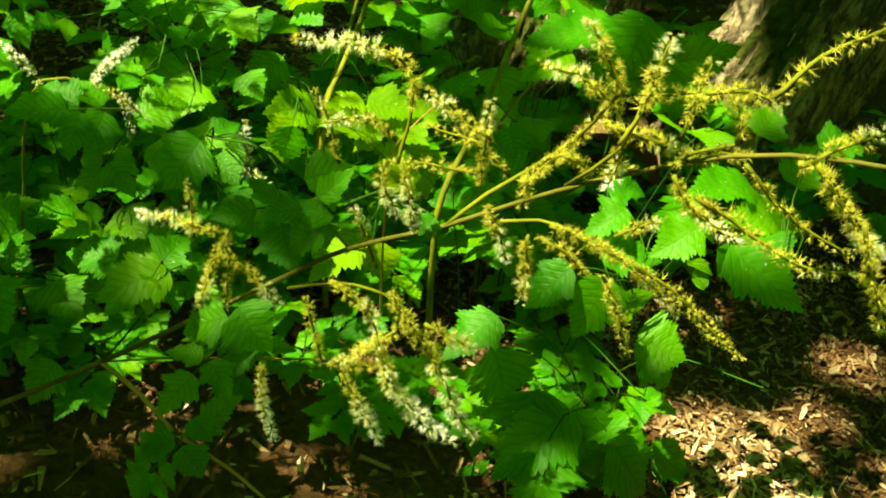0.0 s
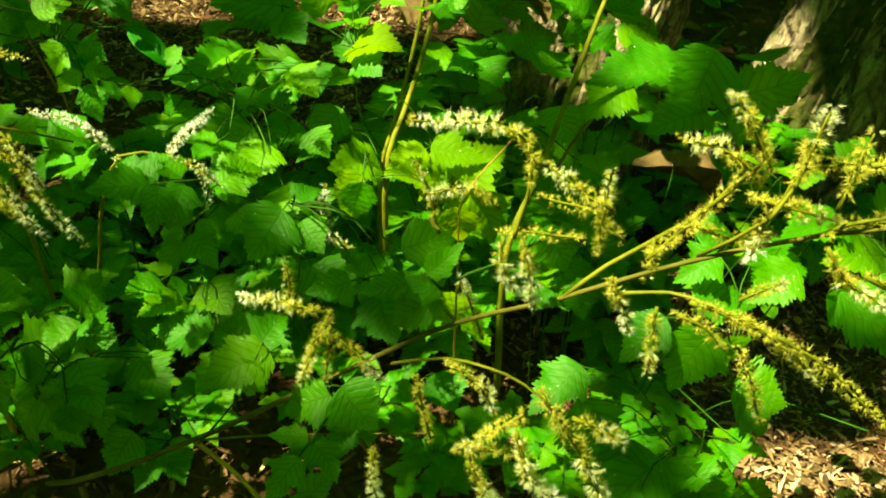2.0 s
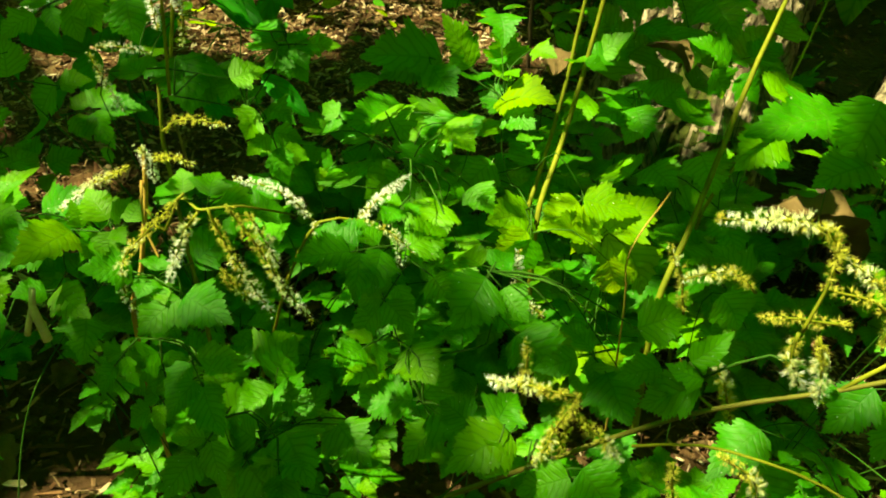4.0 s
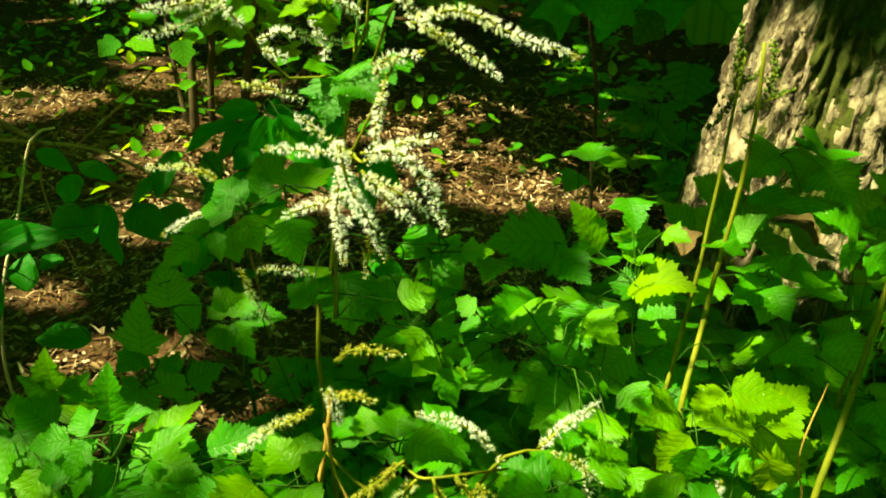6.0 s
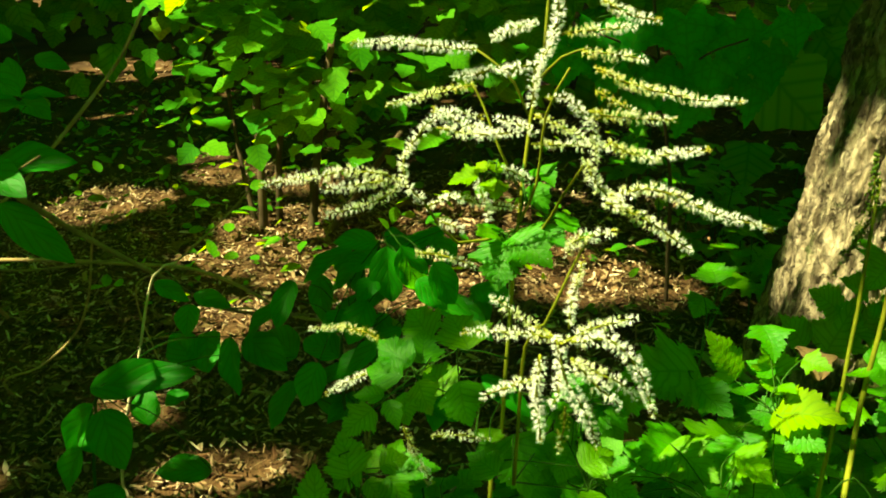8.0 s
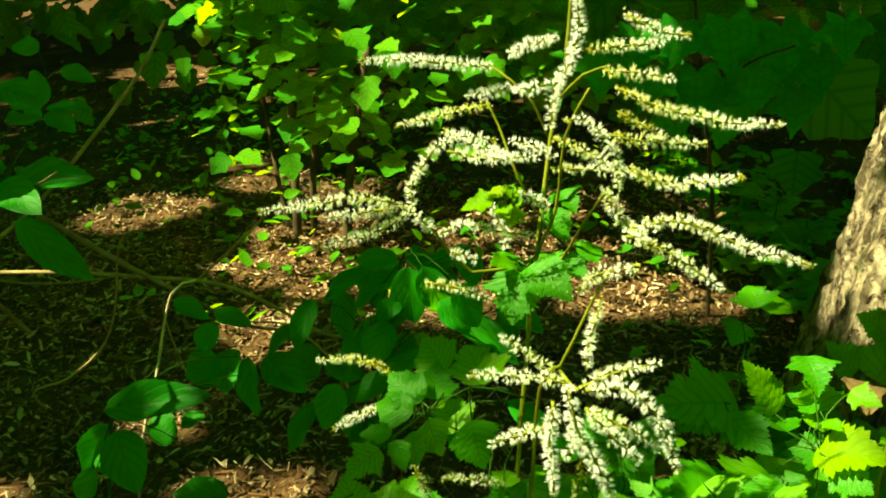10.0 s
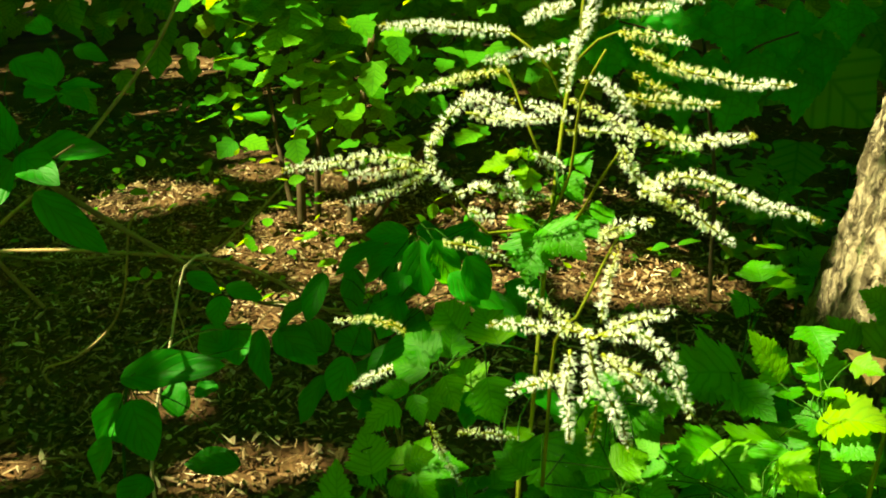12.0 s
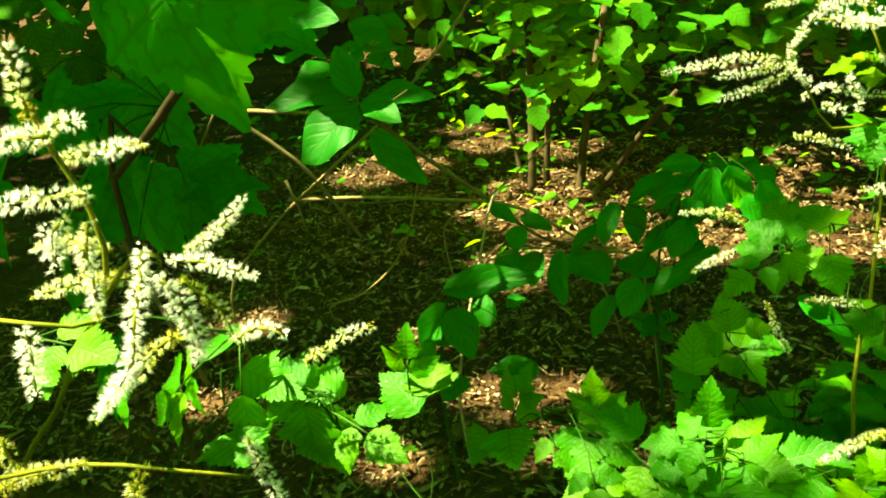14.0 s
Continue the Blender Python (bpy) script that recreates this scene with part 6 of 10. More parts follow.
stalks(budding, [[(-0.011, 0.983, -0.05), (-0.053, 0.97, 0.145), (-0.116, 0.95, 0.264), (-0.126, 0.95, 0.337), (-0.124, 0.95, 0.354)], [(-0.124, 0.95, 0.354), (-0.13, 0.94, 0.363), (-0.118, 0.93, 0.358)], [(-0.124, 0.95, 0.354), (-0.123, 0.965, 0.365), (-0.122, 0.98, 0.385)], [(-0.124, 0.95, 0.354), (-0.116, 0.96, 0.374), (-0.125, 0.97, 0.393)], [(-0.124, 0.95, 0.354), (-0.133, 0.955, 0.377), (-0.122, 0.96, 0.387)], [(-0.124, 0.95, 0.354), (-0.137, 0.955, 0.364), (-0.135, 0.96, 0.38)], [(-0.124, 0.95, 0.354), (-0.119, 0.965, 0.39), (-0.095, 0.98, 0.406)], [(-0.124, 0.95, 0.354), (-0.139, 0.965, 0.365), (-0.164, 0.98, 0.381)], [(-0.124, 0.95, 0.354), (-0.133, 0.955, 0.36), (-0.156, 0.96, 0.373)], [(-0.124, 0.95, 0.354), (-0.132, 0.975, 0.417), (-0.135, 1, 0.437)], [(-0.126, 0.95, 0.337), (-0.15, 0.945, 0.354), (-0.17, 0.94, 0.341)]])
leaf(budding, (-0.197, 1, 0.38), (-0.291, 0.96, 0.409), 0.085)
leaf(budding, (-0.208, 0.98, 0.38), (-0.173, 0.98, 0.355), 0.050)
leaf(budding, (-0.213, 1, 0.374), (-0.265, 1, 0.359), 0.056)
leaf(budding, (-0.271, 1, 0.358), (-0.297, 1, 0.351), 0.050)
leaf(budding, (-0.158, 1.1, 0.443), (-0.167, 1.1, 0.477), 0.044)
leaf(budding, (-0.179, 1.08, 0.435), (-0.195, 1.08, 0.413), 0.037)
leaf(budding, (-0.144, 1.1, 0.436), (-0.133, 1.1, 0.464), 0.037)
stalks(budding, [[(-0.004, 1.019, -0.05), (-0.094, 1.012, 0.144), (-0.228, 1, 0.262), (-0.212, 1, 0.353), (-0.2, 1, 0.378)], [(-0.2, 1, 0.378), (-0.212, 0.99, 0.387), (-0.208, 0.98, 0.38)], [(-0.2, 1, 0.378), (-0.197, 1, 0.38), (-0.213, 1, 0.374)], [(-0.212, 1, 0.353), (-0.232, 1, 0.366), (-0.271, 1, 0.358)], [(-0.2, 1, 0.378), (-0.177, 1.05, 0.416), (-0.158, 1.1, 0.443)], [(-0.2, 1, 0.378), (-0.184, 1.04, 0.427), (-0.179, 1.08, 0.435)], [(-0.2, 1, 0.378), (-0.176, 1.05, 0.413), (-0.144, 1.1, 0.436)]])
leaf(budding, (-0.209, 0.78, 0.339), (-0.255, 0.78, 0.309), 0.052)
leaf(budding, (-0.211, 0.82, 0.359), (-0.221, 0.82, 0.339), 0.039)
leaf(budding, (-0.201, 0.84, 0.341), (-0.235, 0.84, 0.353), 0.042)
leaf(budding, (-0.263, 0.86, 0.347), (-0.292, 0.86, 0.372), 0.049)
leaf(budding, (-0.252, 0.88, 0.369), (-0.216, 0.88, 0.344), 0.050)
leaf(budding, (-0.278, 0.8, 0.324), (-0.3, 0.8, 0.349), 0.047)
leaf(budding, (-0.188, 0.88, 0.358), (-0.151, 0.88, 0.333), 0.044)
leaf(budding, (-0.186, 0.74, 0.342), (-0.205, 0.74, 0.316), 0.044)
leaf(budding, (-0.159, 0.8, 0.328), (-0.135, 0.8, 0.303), 0.035)
leaf(budding, (-0.168, 0.7, 0.317), (-0.157, 0.7, 0.292), 0.037)
leaf(budding, (-0.225, 0.66, 0.34), (-0.189, 0.66, 0.352), 0.039)
leaf(budding, (-0.258, 0.62, 0.38), (-0.278, 0.62, 0.347), 0.037)
stalks(budding, [[(-0.083, 0.931, -0.05), (-0.154, 0.879, 0.145), (-0.261, 0.8, 0.264), (-0.246, 0.8, 0.325), (-0.22, 0.8, 0.351)], [(-0.22, 0.8, 0.351), (-0.206, 0.79, 0.354), (-0.209, 0.78, 0.339)], [(-0.22, 0.8, 0.351), (-0.211, 0.81, 0.367), (-0.211, 0.82, 0.359)], [(-0.22, 0.8, 0.351), (-0.201, 0.82, 0.348), (-0.201, 0.84, 0.341)], [(-0.246, 0.8, 0.325), (-0.247, 0.83, 0.337), (-0.263, 0.86, 0.347)], [(-0.22, 0.8, 0.351), (-0.244, 0.84, 0.377), (-0.252, 0.88, 0.369)], [(-0.246, 0.8, 0.325), (-0.255, 0.8, 0.321), (-0.278, 0.8, 0.324)], [(-0.22, 0.8, 0.351), (-0.212, 0.84, 0.371), (-0.188, 0.88, 0.358)], [(-0.22, 0.8, 0.351), (-0.197, 0.77, 0.363), (-0.186, 0.74, 0.342)], [(-0.22, 0.8, 0.351), (-0.196, 0.8, 0.355), (-0.159, 0.8, 0.328)], [(-0.22, 0.8, 0.351), (-0.199, 0.75, 0.357), (-0.168, 0.7, 0.317)], [(-0.22, 0.8, 0.351), (-0.232, 0.73, 0.359), (-0.225, 0.66, 0.34)], [(-0.186, 0.741, -0.06), (-0.212, 0.687, 0.171), (-0.244, 0.62, 0.371), (-0.258, 0.62, 0.38)]])
leaf(budding, (-0.022, 0.84, 0.251), (-0.081, 0.8, 0.299), 0.048, kind=YELLOW)
leaf(budding, (-0.01, 0.84, 0.259), (0.032, 0.82, 0.308), 0.059, kind=YELLOW)
leaf(budding, (0.011, 0.84, 0.24), (0.05, 0.82, 0.17), 0.052, kind=YELLOW)
leaf(budding, (-0.031, 0.78, 0.154), (-0.088, 0.74, 0.114), 0.054, kind=YELLOW)
leaf(budding, (-0.018, 0.78, 0.147), (0, 0.76, 0.091), 0.048, kind=YELLOW)
budding2 = thing("goatsbeard", (0.17, 0.92, -0.07), "budding goatsbeard with a tall leaning stem beside the tree", "flowering plant", "goatsbeard plants")
stem("main_stem", budding2, [(0.063, 0.83, -0.06), (0.053, 0.82, 0.166), (0.084, 0.86, 0.255), (0.111, 0.9, 0.329), (0.141, 0.94, 0.416), (0.169, 0.97, 0.492), (0.191, 1, 0.566)], 0.00465, 0.00225, STEM)
stem("side_stem", budding2, [(0.129, 0.96, -0.06), (0.119, 0.95, 0.193), (0.172, 1, 0.274), (0.225, 1.05, 0.355), (0.264, 1.1, 0.437)], 0.003, 0.0015, STEM)
stem("leaf_branch", budding2, [(0.003, 0.73, -0.06), (-0.007, 0.72, 0.236), (-0.002, 0.76, 0.284), (0.049, 0.84, 0.309)], 0.0015, 0.00075, BROWN)
stalks(budding, [[(-0.016, 0.956, -0.05), (-0.007, 0.91, 0.063), (0.008, 0.84, 0.114), (-0.004, 0.84, 0.186), (-0.015, 0.84, 0.244)], [(-0.015, 0.84, 0.244), (-0.011, 0.845, 0.243), (-0.022, 0.84, 0.251)], [(-0.015, 0.84, 0.244), (-0.019, 0.843, 0.246), (-0.01, 0.84, 0.259)], [(-0.015, 0.84, 0.244), (-0.007, 0.842, 0.254), (0.011, 0.84, 0.24)], [(-0.004, 0.84, 0.186), (-0.01, 0.815, 0.183), (-0.031, 0.78, 0.154)], [(-0.004, 0.84, 0.186), (-0.014, 0.813, 0.184), (-0.018, 0.78, 0.147)]])
leaf(budding2, (0.023, 0.98, 0.343), (-0.01, 0.98, 0.326), 0.043)
leaf(budding2, (0.027, 0.97, 0.345), (0.051, 0.97, 0.313), 0.045)
leaf(budding2, (0.022, 1, 0.344), (-0.001, 1, 0.365), 0.046)
leaf(budding2, (0.055, 1.02, 0.332), (0.022, 1.02, 0.371), 0.047)
leaf(budding2, (0.069, 1.04, 0.319), (0.092, 1.04, 0.356), 0.048)
stalks(budding2, [[(0.158, 0.958, -0.05), (0.119, 0.975, 0.153), (0.059, 1, 0.278), (0.043, 1, 0.33), (0.033, 1, 0.352)], [(0.033, 1, 0.352), (0.037, 0.99, 0.355), (0.023, 0.98, 0.343)], [(0.033, 1, 0.352), (0.024, 0.985, 0.36), (0.027, 0.97, 0.345)], [(0.033, 1, 0.352), (0.035, 1, 0.343), (0.022, 1, 0.344)], [(0.043, 1, 0.33), (0.056, 1.01, 0.326), (0.055, 1.02, 0.332)], [(0.043, 1, 0.33), (0.051, 1.02, 0.322), (0.069, 1.04, 0.319)]])
leaf(budding2, (0.148, 1.05, 0.374), (0.097, 1.05, 0.416), 0.047)
leaf(budding2, (0.123, 1.03, 0.369), (0.155, 1.03, 0.324), 0.039)
leaf(budding2, (0.149, 1.06, 0.371), (0.177, 1.06, 0.379), 0.036)
leaf(budding2, (0.155, 1.04, 0.354), (0.201, 1.04, 0.326), 0.043)
leaf(budding2, (0.189, 1.1, 0.362), (0.222, 1.1, 0.393), 0.045)
stalks(budding2, [[(0.165, 0.969, -0.05), (0.163, 1.002, 0.161), (0.159, 1.05, 0.293), (0.141, 1.05, 0.36), (0.141, 1.05, 0.375)], [(0.141, 1.05, 0.375), (0.126, 1.04, 0.383), (0.123, 1.03, 0.369)], [(0.141, 1.05, 0.375), (0.135, 1.055, 0.372), (0.149, 1.06, 0.371)], [(0.141, 1.05, 0.36), (0.14, 1.045, 0.365), (0.155, 1.04, 0.354)], [(0.141, 1.05, 0.36), (0.157, 1.075, 0.363), (0.189, 1.1, 0.362)]])
leaf(budding2, (0.113, 1.25, 0.402), (0.082, 1.25, 0.377), 0.076)
leaf(budding2, (0.138, 1.3, 0.382), (0.152, 1.3, 0.416), 0.078)
leaf(budding2, (0.195, 1.3, 0.375), (0.238, 1.3, 0.401), 0.096)
leaf(budding2, (0.167, 1.25, 0.399), (0.145, 1.25, 0.35), 0.076)
leaf(budding2, (0.158, 1.2, 0.4), (0.205, 1.2, 0.353), 0.073)
leaf(budding2, (0.211, 1.3, 0.375), (0.195, 1.3, 0.416), 0.078)
leaf(budding2, (0.069, 1.18, 0.374), (0.108, 1.18, 0.359), 0.048)
leaf(budding2, (0.118, 1.15, 0.379), (0.141, 1.15, 0.332), 0.063)
stalks(budding2, [[(0.147, 1.101, -0.05), (0.144, 1.16, 0.164), (0.139, 1.25, 0.298), (0.121, 1.25, 0.357), (0.113, 1.25, 0.398)], [(0.113, 1.25, 0.398), (0.122, 1.275, 0.388), (0.138, 1.3, 0.382)], [(0.121, 1.25, 0.357), (0.149, 1.275, 0.372), (0.195, 1.3, 0.375)], [(0.113, 1.25, 0.398), (0.144, 1.25, 0.414), (0.167, 1.25, 0.399)], [(0.113, 1.25, 0.398), (0.129, 1.225, 0.414), (0.158, 1.2, 0.4)], [(0.121, 1.25, 0.357), (0.17, 1.275, 0.37), (0.211, 1.3, 0.375)], [(0.113, 1.25, 0.398), (0.082, 1.215, 0.4), (0.069, 1.18, 0.374)], [(0.113, 1.25, 0.398), (0.111, 1.2, 0.41), (0.118, 1.15, 0.379)]])
leaf(budding2, (0.022, 1.2, 0.291), (0.042, 1.17, 0.389), 0.070)
leaf(budding2, (0.053, 1.2, 0.317), (0.088, 1.17, 0.378), 0.069)
leaf(budding2, (0.106, 1.2, 0.318), (0.128, 1.17, 0.395), 0.073)
leaf(budding2, (0.161, 1.2, 0.311), (0.181, 1.17, 0.38), 0.073)
leaf(budding2, (0.212, 1.2, 0.321), (0.23, 1.17, 0.389), 0.073)
leaf(budding2, (0.033, 1.2, 0.35), (-0.018, 1.17, 0.399), 0.057)
leaf(budding2, (0.089, 1.2, 0.284), (0.13, 1.17, 0.307), 0.067)
leaf(budding2, (0.152, 1.2, 0.277), (0.18, 1.17, 0.316), 0.067)
leaf(budding2, (0.242, 1.2, 0.288), (0.263, 1.17, 0.343), 0.066)
leaf(budding2, (0.066, 1.2, 0.375), (0.023, 1.17, 0.423), 0.056)
leaf(budding2, (0.257, 1.2, 0.355), (0.26, 1.17, 0.412), 0.064)
leaf(budding2, (-0.006, 1.2, 0.299), (-0.043, 1.17, 0.368), 0.058)
stalks(budding2, [[(0.153, 1.056, -0.05), (0.119, 1.114, 0.117), (0.068, 1.2, 0.213), (0.045, 1.2, 0.317)], [(0.045, 1.2, 0.317), (0.031, 1.203, 0.299), (0.022, 1.2, 0.291)], [(0.045, 1.2, 0.317), (0.073, 1.204, 0.316), (0.106, 1.2, 0.318)], [(0.045, 1.2, 0.317), (0.1, 1.204, 0.319), (0.161, 1.2, 0.311)], [(0.194, 1.151, -0.06), (0.199, 1.177, 0.115), (0.206, 1.21, 0.268), (0.212, 1.2, 0.321)], [(0.045, 1.2, 0.317), (0.045, 1.204, 0.331), (0.033, 1.2, 0.35)], [(0.045, 1.2, 0.317), (0.06, 1.205, 0.303), (0.089, 1.2, 0.284)], [(0.068, 1.2, 0.213), (0.105, 1.205, 0.251), (0.152, 1.2, 0.277)], [(0.213, 1.154, -0.06), (0.222, 1.18, 0.097), (0.234, 1.211, 0.237), (0.242, 1.2, 0.288)], [(0.045, 1.2, 0.317), (0.062, 1.204, 0.346), (0.066, 1.2, 0.375)], [(0.228, 1.156, -0.06), (0.24, 1.181, 0.133), (0.256, 1.211, 0.302), (0.257, 1.2, 0.355)], [(0.045, 1.2, 0.317), (0.024, 1.204, 0.306), (-0.006, 1.2, 0.299)]])
leaf(budding2, (0.162, 0.95, 0.235), (0.204, 0.95, 0.22), 0.056)
leaf(budding2, (0.13, 0.9, 0.244), (0.169, 0.9, 0.207), 0.054)
leaf(budding2, (0.136, 0.8, 0.23), (0.096, 0.8, 0.284), 0.054)
leaf(budding2, (0.074, 0.7, 0.283), (0.109, 0.7, 0.24), 0.048)
leaf(budding2, (0.113, 0.98, 0.205), (0.133, 0.98, 0.238), 0.051)
leaf(budding2, (0.109, 0.95, 0.177), (0.064, 0.95, 0.208), 0.058)
leaf(budding2, (0.172, 1.05, 0.229), (0.126, 1.05, 0.252), 0.054)
leaf(budding2, (0.063, 1, 0.255), (0.106, 1, 0.241), 0.059)
leaf(budding2, (0.21, 1.05, 0.247), (0.245, 1.05, 0.272), 0.061)
stalks(budding2, [[(0.162, 0.976, -0.05), (0.162, 0.966, 0.098), (0.162, 0.95, 0.179), (0.161, 0.95, 0.211)], [(0.161, 0.95, 0.211), (0.152, 0.95, 0.229), (0.162, 0.95, 0.235)], [(0.161, 0.95, 0.211), (0.138, 0.925, 0.242), (0.13, 0.9, 0.244)], [(0.161, 0.95, 0.211), (0.154, 0.875, 0.231), (0.136, 0.8, 0.23)], [(0.104, 0.829, -0.06), (0.083, 0.771, 0.117), (0.058, 0.7, 0.273), (0.074, 0.7, 0.283)], [(0.161, 0.95, 0.211), (0.132, 0.965, 0.206), (0.113, 0.98, 0.205)], [(0.162, 0.95, 0.179), (0.144, 0.95, 0.178), (0.109, 0.95, 0.177)], [(0.161, 0.95, 0.211), (0.176, 1, 0.228), (0.172, 1.05, 0.229)], [(0.161, 0.95, 0.211), (0.102, 0.975, 0.25), (0.063, 1, 0.255)], [(0.161, 0.95, 0.211), (0.177, 1, 0.237), (0.21, 1.05, 0.247)]])
leaf(budding2, (0.196, 0.6, 0.094), (0.164, 0.58, 0.041), 0.074)
leaf(budding2, (0.203, 0.6, 0.091), (0.276, 0.6, -0.047), 0.071)
leaf(budding2, (0.236, 0.62, 0.06), (0.291, 0.62, 0.057), 0.053)
leaf(budding2, (0.246, 0.6, 0.057), (0.326, 0.6, -0.037), 0.072)
leaf(budding2, (0.319, 0.66, -0.019), (0.395, 0.66, -0.071), 0.047)
leaf(budding2, (0.105, 0.6, 0.17), (0.141, 0.6, 0.063), 0.067)
leaf(budding2, (0.109, 0.62, 0.192), (0.082, 0.62, 0.148), 0.047)
leaf(budding2, (0.158, 0.6, 0.118), (0.147, 0.6, 0.01), 0.084)
leaf(budding2, (0.168, 0.56, 0.074), (0.209, 0.56, 0.007), 0.073)
stalks(budding2, [[(0.22, 0.832, -0.05), (0.269, 0.747, -0.031), (0.341, 0.62, -0.057), (0.247, 0.62, 0.011), (0.22, 0.62, 0.08)], [(0.22, 0.62, 0.08), (0.213, 0.613, 0.099), (0.196, 0.6, 0.094)], [(0.22, 0.62, 0.08), (0.207, 0.61, 0.098), (0.203, 0.6, 0.091)], [(0.22, 0.62, 0.08), (0.218, 0.62, 0.073), (0.236, 0.62, 0.06)], [(0.22, 0.62, 0.08), (0.226, 0.61, 0.081), (0.246, 0.6, 0.057)], [(0.341, 0.62, -0.057), (0.322, 0.64, -0.025), (0.319, 0.66, -0.019)], [(0.22, 0.62, 0.08), (0.159, 0.61, 0.152), (0.105, 0.6, 0.17)], [(0.22, 0.62, 0.08), (0.169, 0.62, 0.163), (0.109, 0.62, 0.192)], [(0.22, 0.62, 0.08), (0.19, 0.61, 0.118), (0.158, 0.6, 0.118)], [(0.22, 0.62, 0.08), (0.188, 0.59, 0.095), (0.168, 0.56, 0.074)]])
leaf(budding2, (0.148, 0.55, 0.31), (0.12, 0.55, 0.268), 0.037)
leaf(budding2, (0.181, 0.54, 0.307), (0.165, 0.54, 0.241), 0.046)
leaf(budding2, (0.222, 0.56, 0.237), (0.289, 0.56, 0.226), 0.056)
leaf(budding2, (0.226, 0.55, 0.237), (0.275, 0.55, 0.176), 0.045)
leaf(budding2, (0.194, 0.55, 0.287), (0.22, 0.55, 0.24), 0.041)
leaf(budding2, (0.175, 0.58, 0.309), (0.234, 0.58, 0.303), 0.036)
leaf(budding2, (0.193, 0.6, 0.308), (0.166, 0.6, 0.317), 0.031)
leaf(budding2, (0.18, 0.62, 0.343), (0.223, 0.62, 0.342), 0.027)
leaf(budding2, (0.195, 0.6, 0.338), (0.171, 0.6, 0.318), 0.034)
leaf(budding2, (0.244, 0.6, 0.346), (0.266, 0.6, 0.295), 0.048)
leaf(budding2, (0.25, 0.64, 0.329), (0.284, 0.64, 0.321), 0.038)
leaf(budding2, (0.252, 0.58, 0.341), (0.231, 0.58, 0.315), 0.040)
stalks(budding2, [[(0.189, 0.847, -0.05), (0.212, 0.732, 0.089), (0.247, 0.56, 0.162), (0.228, 0.56, 0.218), (0.213, 0.56, 0.256)], [(0.213, 0.56, 0.256), (0.186, 0.555, 0.302), (0.148, 0.55, 0.31)], [(0.213, 0.56, 0.256), (0.199, 0.55, 0.299), (0.181, 0.54, 0.307)], [(0.228, 0.56, 0.218), (0.215, 0.56, 0.231), (0.222, 0.56, 0.237)], [(0.228, 0.56, 0.218), (0.22, 0.555, 0.238), (0.226, 0.55, 0.237)], [(0.213, 0.56, 0.256), (0.199, 0.555, 0.285), (0.194, 0.55, 0.287)], [(0.213, 0.56, 0.256), (0.184, 0.57, 0.292), (0.175, 0.58, 0.309)], [(0.213, 0.56, 0.256), (0.212, 0.58, 0.287), (0.193, 0.6, 0.308)], [(0.213, 0.56, 0.256), (0.187, 0.59, 0.313), (0.18, 0.62, 0.343)], [(0.213, 0.56, 0.256), (0.212, 0.58, 0.314), (0.195, 0.6, 0.338)], [(0.213, 0.56, 0.256), (0.224, 0.58, 0.322), (0.244, 0.6, 0.346)], [(0.213, 0.56, 0.256), (0.222, 0.6, 0.309), (0.25, 0.64, 0.329)], [(0.213, 0.56, 0.256), (0.239, 0.57, 0.317), (0.252, 0.58, 0.341)]])
leaf(budding2, (0.242, 0.5, 0.378), (0.299, 0.46, 0.357), 0.051)
leaf(budding2, (0.234, 0.5, 0.375), (0.265, 0.5, 0.339), 0.027)
leaf(budding2, (0.289, 0.54, 0.362), (0.33, 0.54, 0.35), 0.038)
leaf(budding2, (0.301, 0.62, 0.359), (0.272, 0.62, 0.356), 0.046)
leaf(budding2, (0.335, 0.6, 0.342), (0.305, 0.6, 0.344), 0.041)
leaf(budding2, (0.327, 0.62, 0.368), (0.337, 0.62, 0.407), 0.040)
leaf(budding2, (0.332, 0.6, 0.412), (0.366, 0.6, 0.421), 0.034)
leaf(budding2, (0.309, 0.66, 0.387), (0.308, 0.66, 0.419), 0.036)
leaf(budding2, (0.239, 0.66, 0.385), (0.212, 0.66, 0.393), 0.042)
leaf(budding2, (0.273, 0.66, 0.388), (0.293, 0.66, 0.374), 0.037)
stalks(budding2, [[(0.248, 0.751, -0.05), (0.288, 0.65, 0.13), (0.349, 0.5, 0.237), (0.289, 0.5, 0.35), (0.258, 0.5, 0.378)], [(0.258, 0.5, 0.378), (0.242, 0.505, 0.383), (0.242, 0.5, 0.378)], [(0.258, 0.5, 0.378), (0.239, 0.5, 0.387), (0.234, 0.5, 0.375)], [(0.289, 0.5, 0.35), (0.28, 0.52, 0.364), (0.289, 0.54, 0.362)], [(0.289, 0.5, 0.35), (0.305, 0.56, 0.37), (0.301, 0.62, 0.359)], [(0.289, 0.5, 0.35), (0.322, 0.55, 0.358), (0.335, 0.6, 0.342)], [(0.289, 0.5, 0.35), (0.306, 0.56, 0.364), (0.327, 0.62, 0.368)], [(0.289, 0.5, 0.35), (0.301, 0.55, 0.394), (0.332, 0.6, 0.412)], [(0.262, 0.788, -0.06), (0.284, 0.73, 0.15), (0.31, 0.66, 0.332), (0.309, 0.66, 0.387)], [(0.229, 0.794, -0.06), (0.245, 0.734, 0.158), (0.263, 0.66, 0.348), (0.239, 0.66, 0.385)], [(0.223, 0.795, -0.06), (0.236, 0.734, 0.172), (0.253, 0.66, 0.373), (0.273, 0.66, 0.388)]])
leaf(budding2, (0.236, 0.92, 0.365), (0.148, 0.92, 0.354), 0.072)
